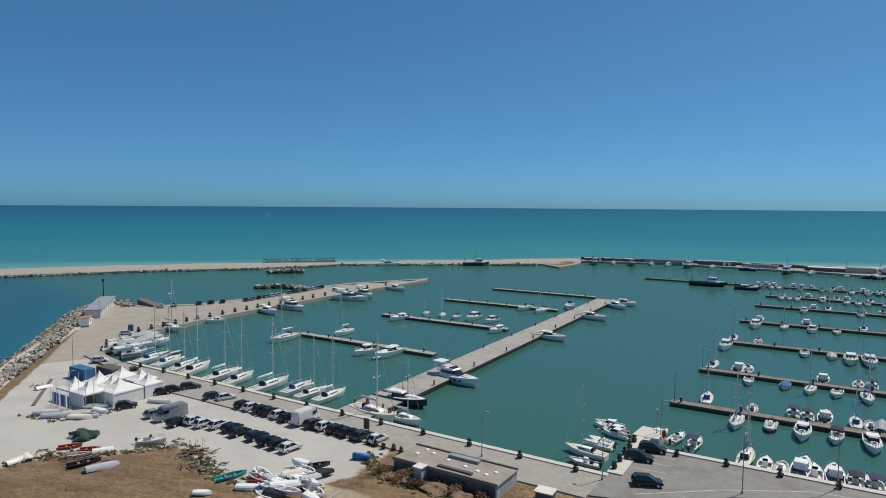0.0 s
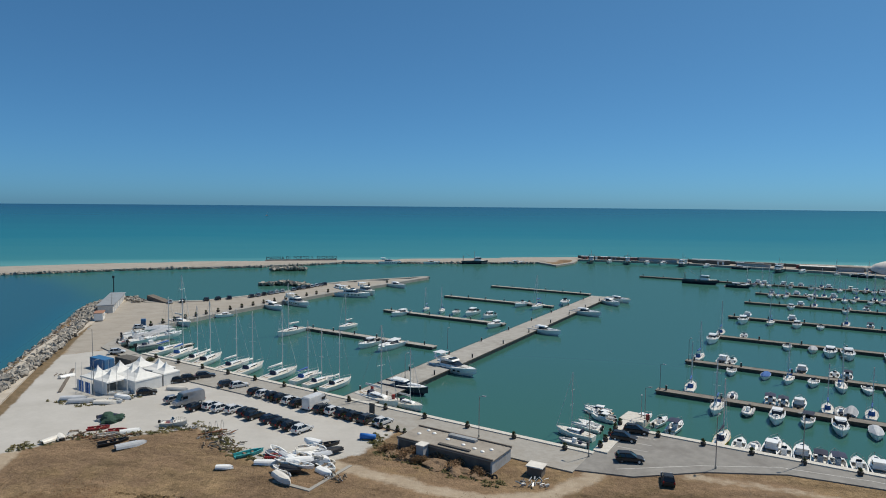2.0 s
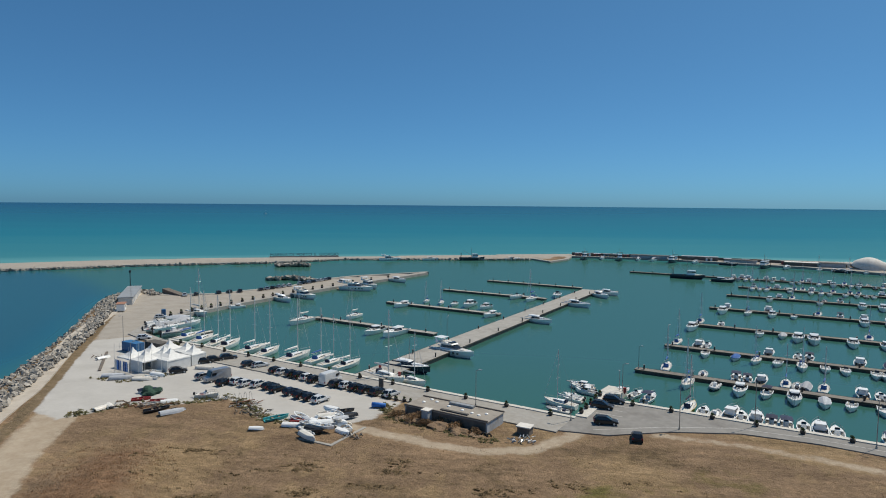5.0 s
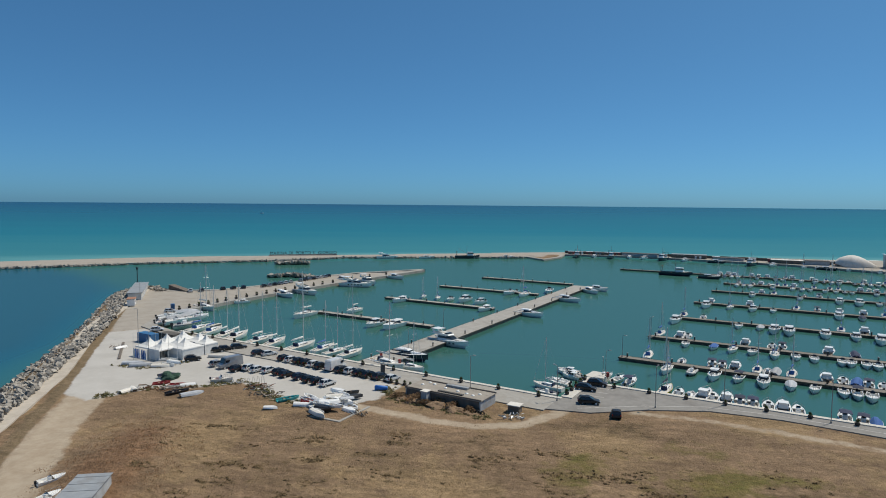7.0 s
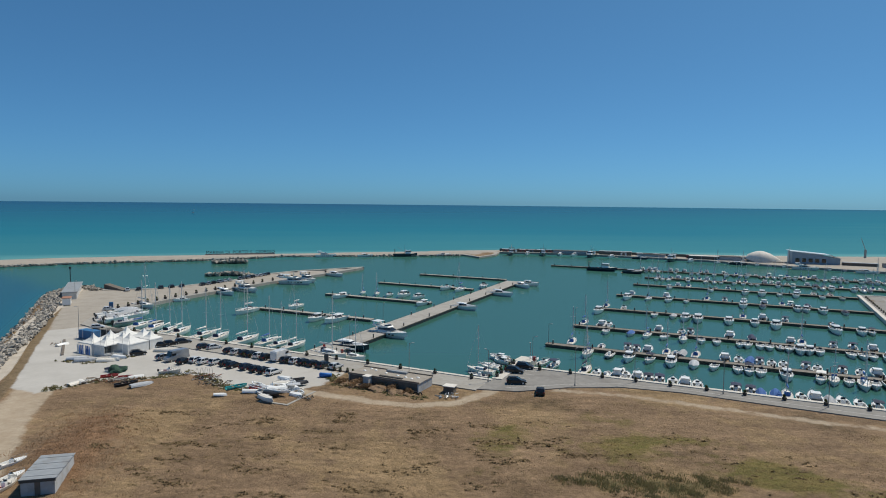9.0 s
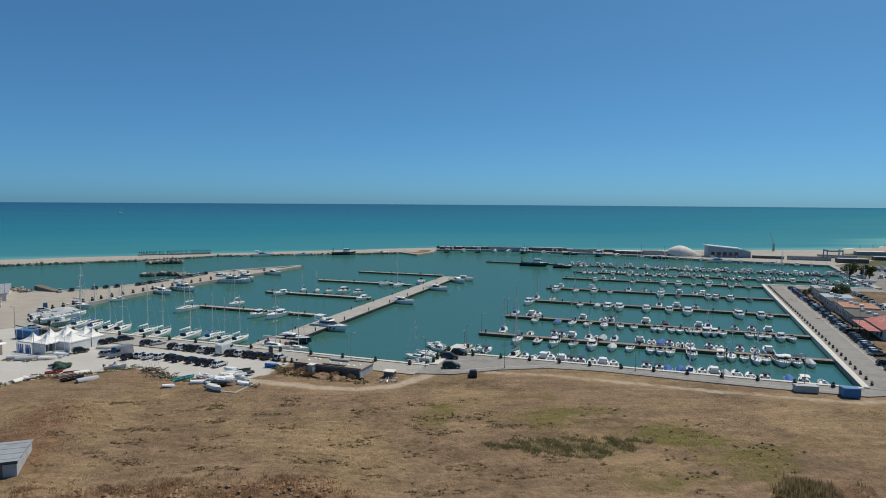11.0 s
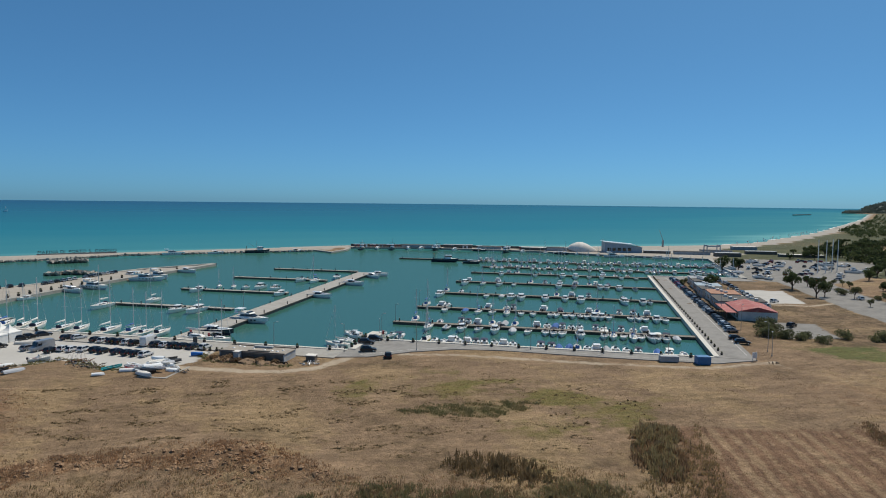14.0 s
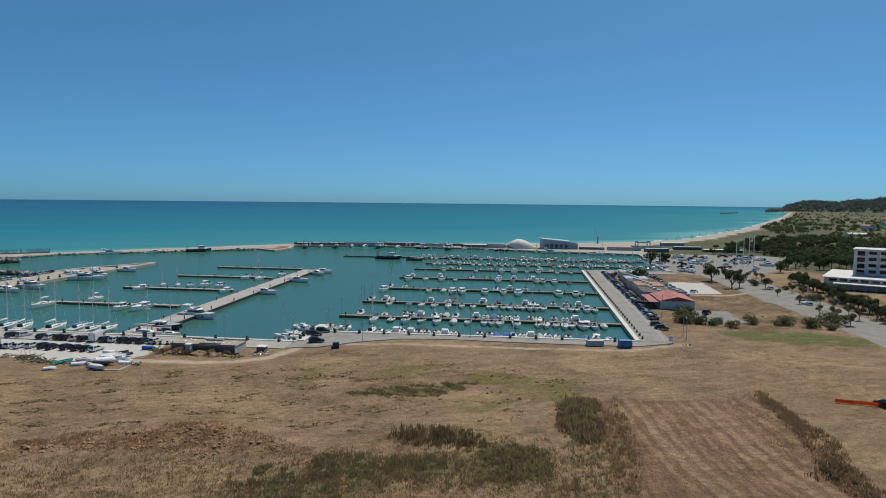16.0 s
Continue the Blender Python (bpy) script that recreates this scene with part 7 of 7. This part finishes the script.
def tuft(x, y, z, h, w, n=7):
    """Upright blades, leaning outward."""
    vs, fs = [], []
    for i in range(n):
        a, l = rnd.uniform(0, 2 * math.pi), rnd.uniform(0.1, 0.5)
        bx, by = x + rnd.uniform(-w, w), y + rnd.uniform(-w, w)
        hh = h * rnd.uniform(0.6, 1.2)
        t_ = 0.06 * h + 0.02
        k = len(vs)
        vs += [(bx - t_ * math.sin(a), by + t_ * math.cos(a), z), (bx + t_ * math.sin(a), by - t_ * math.cos(a), z), (bx + l * hh * math.cos(a), by + l * hh * math.sin(a), z + hh)]
        fs.append((k, k + 1, k + 2))
    return vs, fs


def scatter(poly, count, h, w, n=7, dens=None):
    xs, ys = [p[0] for p in poly], [p[1] for p in poly]
    px = np.array([rnd.uniform(min(xs), max(xs)) for _ in range(count)])
    py = np.array([rnd.uniform(min(ys), max(ys)) for _ in range(count)])
    ok = inside(px, py, poly)
    if dens:
        ok &= dens(px, py) > np.array([rnd.random() for _ in range(count)])
    px, py = px[ok], py[ok]
    pz = ground_height(px, py) - 0.04
    return [(x, y, z, h * rnd.uniform(.6, 1.35), w, n) for x, y, z in zip(px.tolist(), py.tolist(), pz.tolist())]


DARKWEED = leafy("withered_dark_weeds", (0.19, 0.13, 0.075), (0.12, 0.085, 0.05), 0.8)
WHOLE_FIELD = [(-55, 75), (-30, 90), (10, 84), (40, 88), (100, 55), (140, 50), (140, -20), (100, -40), (-20, -30), (-40, 20), (-44, 60)]
def patchy(poly, edge=6.0, scale=9.0, seed=51, cut=0.15):
    return lambda px, py: np.clip(soft_in(px, py, poly, edge) * 1.5 - 0.35, 0, 1) * np.clip(0.75 + 0.8 * waves(px, py, scale, seed) - cut, 0.08, 1)


def grown(poly, by):
    cx, cy = sum(p[0] for p in poly) / len(poly), sum(p[1] for p in poly) / len(poly)
    return [(x + by * (x - cx) / math.hypot(x - cx, y - cy), y + by * (y - cy) / math.hypot(x - cx, y - cy)) for x, y in poly]


def weeds(poly, count, h, w, seed, by=4.0, **kw):
    big = grown(poly, by)
    return scatter(big, count, h, w, 7, patchy(big, by + 1, seed=seed, **kw))


NEAR_WEEDS = [(-40, 34), (-6, 30), (8, 22), (20, 20), (30, 26), (46, 14), (40, -10), (10, -20), (-40, 10)]
BANK = [(104, 17.5), (100, 17.5), (92, 4.5), (84.5, -6.5), (77, -16), (75, -24), (80, -24), (84, -14), (91, -6), (97, 3.5)]
REEDS = [(25.5, 24), (30, 27), (36, 24.5), (40, 19.5), (39, 14), (33, 15.5), (28, 20)]
LOW_GREEN = ([(14, 18.5), (18.5, 20), (22, 16.5), (19, 12), (13, 14.5)], [(23, 16), (30, 14), (29, 10.5), (22, 12)], [(2, 19), (7, 19), (14, 11), (8, 6), (2, 12)], [(36, 13), (42, 14), (47, 9.5), (42, 2), (35, 2)])
STRAW_EDGE = [(47, 9), (60, 14.5), (66, 20), (74, 27), (70, 20), (60, 4), (49, -9), (37, -5), (42, 4)]
clumps("green_scrub", weeds(SCRUB_A, 4200, 0.42, 0.4, 51, cut=0.15, by=1.0, scale=5.0) + sum((weeds(q, 1500, 0.6, 0.4, 52 + i, cut=0.35, by=1.5, scale=3.5) for i, q in enumerate(LOW_GREEN)), []) + weeds(SCRUB_B, 5200, 0.45, 0.4, 50, cut=0.5, by=3.0, scale=6.0) + weeds(NEAR_WEEDS, 5000, 0.36, 0.4, 54, cut=0.5), tuft, GREENWEED, "rough dull green weeds in the field", "weeds")
clumps("rust_weeds", weeds(RED_A, 11000, 0.40, 0.45, 55, by=2.0) + weeds(RED_B, 2600, 0.25, 0.4, 58) + weeds(NEAR_WEEDS, 7000, 0.35, 0.4, 63), tuft, RUSTWEED, "rust-brown dead weeds on a low earth bank", "weeds")
clumps("dry_weeds", weeds(SCRUB_B, 4200, 0.55, 0.4, 56, cut=0.3, by=2.0) + weeds(SCRUB_C, 3200, 0.9, 0.35, 57, by=1.5) + weeds(BANK, 9000, 0.6, 0.4, 59, by=1.0, cut=-0.3) + weeds(NEAR_WEEDS, 12000, 0.34, 0.45, 60), tuft, DRYLEAF, "dry brown weeds and thistles", "weeds")
clumps("straw_grass", scatter(WHOLE_FIELD, 26000, 0.2, 0.5, 6, lambda px, py: 0.55 + 0.5 * waves(px, py, 24, 31)) + weeds(NEAR_WEEDS, 6500, 0.45, 0.4, 61) + weeds(STRAW_EDGE, 5200, 0.6, 0.35, 62, by=0.5, cut=0.0), tuft, STRAW, "dry straw grass over the field", "grass")
clumps("dark_weeds", scatter(WHOLE_FIELD, 34000, 0.2, 0.55, 7, lambda px, py: np.clip(waves(px * 0.45, py, 9, 33) - 0.25, 0, 1)), tuft, DARKWEED, "scattered dark dry weeds", "weeds")


def reed(x, y, z, h, w, n=9):
    """Tall stiff stalks with a side leaf each, leaning a little."""
    vs, fs = [], []
    for i in range(n):
        a = rnd.uniform(0, 2 * math.pi)
        bx, by, hh, l = x + rnd.gauss(0, w), y + rnd.gauss(0, w), h * rnd.uniform(0.55, 1.15), rnd.uniform(0.03, 0.22)
        c, d, t_ = math.cos(a), math.sin(a), 0.055
        k = len(vs)
        vs += [(bx - t_ * d, by + t_ * c, z - 0.05), (bx + t_ * d, by - t_ * c, z - 0.05), (bx + l * hh * c + t_ * d, by + l * hh * d - t_ * c, z + hh * 0.75), (bx + l * hh * c * 1.3, by + l * hh * d * 1.3, z + hh), (bx + l * hh * c - t_ * d, by + l * hh * d + t_ * c, z + hh * 0.75)]
        fs.append((k, k + 1, k + 2, k + 3, k + 4))
        q = hh * rnd.uniform(0.3, 0.7)
        vs += [(bx, by, z + q), (bx + 0.28 * d, by - 0.28 * c, z + q + 0.10), (bx + 0.30 * d + 0.08 * c, by - 0.30 * c + 0.08 * d, z + q + 0.22)]
        fs.append((k + 5, k + 6, k + 7))
    return vs, fs


REEDM = leafy("dark_withered_reeds", (0.12, 0.092, 0.05), (0.20, 0.14, 0.075), 0.9)
BUSHM = leafy("grey_green_reeds", (0.17, 0.15, 0.075), (0.27, 0.205, 0.11), 0.7)


def stand(poly, count, h, seed, by=0.5, cut=-0.2, scale=4.0):
    """Spots of a stand of tall weeds, lower towards its edge."""
    rows = scatter(grown(poly, by), count, h, 0.28, 7, patchy(grown(poly, by), by + 1.0, scale, seed, cut))
    k = soft_in(np.array([r[0] for r in rows]), np.array([r[1] for r in rows]), poly, 2.2)
    return [(x, y, z, hh * (0.4 + 0.7 * f), w, n) for (x, y, z, hh, w, n), f in zip(rows, k.tolist())]


clumps("withered_reeds", stand(REEDS, 620, 1.15, 91, cut=0.15, scale=3.0) + stand([(76, -12.5), (81, -10), (84, -13), (79, -16)], 160, 1.2, 94), reed, REEDM, "dark stand of withered reeds in the field", "reeds")
clumps("tall_scrub", stand(SCRUB_C, 1150, 1.35, 92, cut=0.15, scale=3.0) + stand(LOW_GREEN[3], 420, 0.9, 93, cut=0.2, scale=3.0) + stand(BANK, 700, 0.6, 95, cut=0.4), reed, BUSHM, "dense stand of tall grey-green weeds", "weeds")

STREAKED = [(-46, 84), (-20, 84), (10, 80), (40, 62), (46, 34), (24, 28), (8, 33), (-4, 44), (-40, 48)]


def weed_mat(x, y, z, h, w, n=16):
    """A flat cushion of ground-hugging weeds, longer one way than the other."""
    vs, fs = [], []
    lx, ly = w * rnd.uniform(0.7, 1.9), w * rnd.uniform(0.35, 0.7)
    for i in range(n):
        r, a = math.sqrt(rnd.random()), rnd.uniform(0, 2 * math.pi)
        bx, by = x + lx * r * math.cos(a), y + ly * r * math.sin(a) - 0.2 * lx * r * math.cos(a)
        hh, b_, q = h * (1.15 - r) * rnd.uniform(0.6, 1.2), rnd.uniform(0, 2 * math.pi), rnd.uniform(0.10, 0.20)
        k = len(vs)
        vs += [(bx + q * math.cos(b_ + g), by + q * math.sin(b_ + g), z + (hh if g else 0.0)) for g in (0, 1.9, 3.2)] + [(bx + q * math.cos(b_ + 4.6), by + q * math.sin(b_ + 4.6), z + 0.02)]
        fs.append((k, k + 1, k + 2, k + 3))
    return vs, fs


DRY_LOTS = [(150, 74), (168, 72), (190, 66), (212, 104), (240, 150), (236, 156), (214, 124), (186, 130), (178, 92)]
MATWEED = leafy("dull_brown_green_mats", (0.125, 0.092, 0.05), (0.175, 0.125, 0.068), 0.5, through_=0.25)
clumps("weed_mats", scatter(STREAKED, 15000, 0.20, 0.55, 16, lambda px, py: np.clip(1.2 * waves(px * 0.35 + py * 0.1, py, 7, 77) * (0.7 + 0.5 * waves(px, py, 23, 78)) - 0.22, 0.015, 0.8)) + scatter(DRY_LOTS, 1500, 0.3, 0.7, 12, lambda px, py: np.clip(0.5 * waves(px, py, 14, 80), 0.04, 0.8)) + scatter(OLIVE, 2600, 0.22, 0.45, 14, lambda px, py: np.clip(waves(px * 0.5, py, 8, 79) - 0.1, 0.03, 0.8)), weed_mat, MATWEED, "flat dark mats of weeds across the field", "weeds")
clumps("stubble", scatter(PLOUGHED, 5000, 0.14, 0.5, 6, lambda px, py: np.clip(0.4 + 0.6 * np.sin((px * 0.86 - py * 0.5) * 2 * math.pi / 3.1 + 1.2 * waves(px, py, 14, 97)), 0, 1) * 0.8), tuft, DRYLEAF, "rows of dry brown stubble", "stubble")


# ragged fringe of weeds and litter round the car park's edge
FRINGE = [(-66, 98), (-58, 105), (-50, 105), (-41, 110), (-31, 99), (-22, 93)], [(-10, 107), (-7, 99), (2, 93), (10, 88.5)], [(-74, 122), (-66, 121), (-60, 126)]
edge_spots = []
for line in FRINGE:
    for a, b in zip(line, line[1:]):
        for _ in range(int(math.hypot(b[0] - a[0], b[1] - a[1]) * 5)):
            f = rnd.random()
            edge_spots.append((a[0] + (b[0] - a[0]) * f + rnd.gauss(0, 0.9), a[1] + (b[1] - a[1]) * f + rnd.gauss(0, 0.9)))
zs = ground_height(np.array([q[0] for q in edge_spots]), np.array([q[1] for q in edge_spots]))
clumps("edge_weeds", [(x, y, z, rnd.uniform(0.2, 0.5), rnd.uniform(0.25, 0.6), 12) for (x, y), z in zip(edge_spots, zs.tolist())], weed_mat, GREENWEED, "ragged fringe of weeds round the gravel car park", "weeds")


def clod(x, y, z, s, *_):
    """A broken lump of earth."""
    vs = [(0, 0, 1)] + [(math.cos(a * 1.2566), math.sin(a * 1.2566), 0.4) for a in range(5)] + [(math.cos(a * 1.2566 + 0.63) * 1.1, math.sin(a * 1.2566 + 0.63) * 1.1, -0.4) for a in range(5)]
    fs = [f for a in range(5) for f in ((0, 1 + a, 1 + (a + 1) % 5), (1 + a, 6 + a, 1 + (a + 1) % 5), (6 + a, 6 + (a + 1) % 5, 1 + (a + 1) % 5))]
    k = [rnd.uniform(0.6, 1.25) * s for _ in vs]
    return [(x + a * q, y + b * q, z + c * q * 0.8) for (a, b, c), q in zip(vs, k)], fs


CLOD = mat("rust_brown_earth", (0.27, 0.17, 0.098), 0.95, col2=(0.19, 0.115, 0.065), scale=1.6, stain=(0.33, 0.215, 0.12), stain_scale=0.35)
SANDCLOD = mat("dug_sandy_earth", (0.31, 0.19, 0.105), 0.95, col2=(0.22, 0.13, 0.07), scale=1.4, stain=(0.21, 0.12, 0.065), stain_scale=0.5)
clumps("earth_clods", scatter(RED_A, 3800, 0.32, 0, 0, patchy(RED_A, 4, 5, 81, 0.3)), clod, CLOD, "broken clods of rust-brown earth on a low bank", "earth")
clumps("sandy_clods", scatter([(-6, 41), (2, 40), (5, 32), (2, 26), (-5, 26), (-8, 33)], 420, 0.22, 0, 0), clod, SANDCLOD, "sandy lumps of a dug earth mound", "earth")


def far_tree(x, y, z, s):
    return leaf_cloud(rnd, [(x + rnd.uniform(-.3, .3) * s, y + rnd.uniform(-.3, .3) * s, z + s * rnd.uniform(.35, .7), s * rnd.uniform(.3, .5)) for _ in range(3)], 46, s * 0.16)


def woods_spots(count, x0, x1):
    out = []
    while len(out) < count:
        x = x0 + (x1 - x0) * rnd.random() ** 1.5
        y = float(np.interp(x, [c[0] for c in SHORE_SEA[7:]], [c[1] for c in SHORE_SEA[7:]])) - 42 - 150 * max(0, (850 - x) / 400) - rnd.uniform(0, 0.85) ** 1.3 * x
        if waves(np.array(x), np.array(y), 210, 9) > -0.25 + 0.25 * rnd.random():
            out.append((x, y, 0.8 + float(rise(x, y)), rnd.uniform(3.5, 6.5)))
    return out


GROVE = [(385, 226), (418, 275), (450, 330), (500, 345), (620, 420), (720, 420), (600, 290), (470, 190), (400, 176)]
GLADE = [(490, 322), (520, 340), (600, 372), (600, 330), (520, 290), (480, 285)]
grove = [(r[0], r[1], 0.5, rnd.uniform(4.0, 7.0)) for r in scatter(GROVE, 1500, 1, 0) if not inside(np.array(r[0]), np.array(r[1]), GLADE)]
clumps("grove", grove, far_tree, LEAF, "thick dark grove behind the boat yard", "woods")
clumps("far_woods", woods_spots(1700, 400, 1500) + woods_spots(1100, 800, 2300), far_tree, LEAF, "dark belt of trees along the coast", "woods")


# the wooded headland
def headland():
    nx, ny = 90, 40
    xs, ys = np.linspace(0, 1, nx), np.linspace(0, 1, ny)
    gx, gy = np.meshgrid(xs, ys)
    ridge = np.sin(np.pi * gy) ** 0.8
    start = 0.88 * np.clip((gx - 0.045) * 13, 0, 1) ** 0.7 + 0.12 * np.clip(gx * 20, 0, 1)
    hgt = ridge * start * (36 + 38 * gx + 5 * np.sin(gx * 21) + 3 * np.sin(gx * 57 + gy * 9))
    hgt += ridge * start * (3 * waves(gx * 1080, gy * 600, 70, 41) + 2 * waves(gx * 1080, gy * 600, 28, 42))
    px = 2488 + 600 * gx + 0.79 * 600 * (gy - 0.1)
    py = 1935 - 1000 * gx + 0.61 * 600 * (gy - 0.1)
    me = bpy.data.meshes.new("headland")
    vs = np.stack([px, py, 8 + hgt], -1).reshape(-1, 3).tolist()
    i = (np.arange(ny - 1)[:, None] * nx + np.arange(nx - 1)[None]).ravel()
    me.from_pydata(vs, [], np.stack([i, i + 1, i + 1 + nx, i + nx], 1).tolist())
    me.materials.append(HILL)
    structure(new("headland", me), "dark wooded headland above the coast", "hill")
    spots_ = []
    for _ in range(2600):
        a, b = rnd.random(), rnd.uniform(0.03, 0.6)
        k = (int(b * (ny - 1)) * nx) + int(a * (nx - 1))
        x, y, z = vs[k]
        spots_.append((x + rnd.uniform(-14, 14), y + rnd.uniform(-9, 9), z - 4, rnd.uniform(10, 17)))
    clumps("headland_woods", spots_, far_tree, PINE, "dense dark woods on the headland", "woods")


# pines and hill are greyed: the haze of distance is put into their colours
PINE = leafy("hazed_grey_green_pines", (0.082, 0.108, 0.098), (0.108, 0.132, 0.115), 0.5, 0.25)
HILL = mat("hazed_wooded_hill", (0.06, 0.082, 0.074), 0.95, col2=(0.078, 0.10, 0.088), scale=0.02, stain=(0.10, 0.118, 0.095), stain_scale=0.006)
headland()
t = thing("distant_jetty", pose(1980, 1700, 5.0, 0, 0, 24), "long low jetty far down the coast", "jetty")
part("deck", box(bmesh.new(), -90, 90, -3, 3, 0, 3), SHADEWALL, t)
# beach umbrellas and huts on the far sand
for i in range(60):
    s = rnd.random()
    x, y = 470 + 520 * s, 428 + 320 * s + rnd.uniform(-8, 10)
    if i == 0:
        um = thing("beach_umbrella", pose(x, y, 1.0), "closed pale beach umbrella on the sand", "umbrella", "beach umbrellas")
        part("pole", tube(bmesh.new(), (0, 0, 0), (0, 0, 2.2), 0.05, n=5), WOOD, um)
        part("canopy", tube(bmesh.new(), (0, 0, 1.1), (0, 0, 2.5), 0.5, 0.06, 8), CREAM, um)
    else:
        copy_thing(um, pose(x, y, 1.0))

# parasols and small stalls round the restaurants
for i in range(7):
    x, y = R(84 + 12 * i, 29 + rnd.uniform(-2, 6))
    copy_thing(um, pose(x, y, 0.95)).scale = (1.1, 1.1, 1.0)
# a ditch-side fence of orange netting at the far side of the field
t = thing("site_fence", pose(112.5, 8.6, 1.0, 0, 0, -42), "low orange plastic netting fence", "fence")
for i in range(9):
    part("stake", tube(bmesh.new(), (1.5 * i, 0, -0.1), (1.5 * i, 0, 1.1), 0.03, n=5), WOOD, t)
for i in range(8):
    part("netting", box(bmesh.new(), 1.5 * i + 0.04, 1.5 * i + 1.46, -0.012, 0.012, 0.05, 0.75), ORANGE, t)
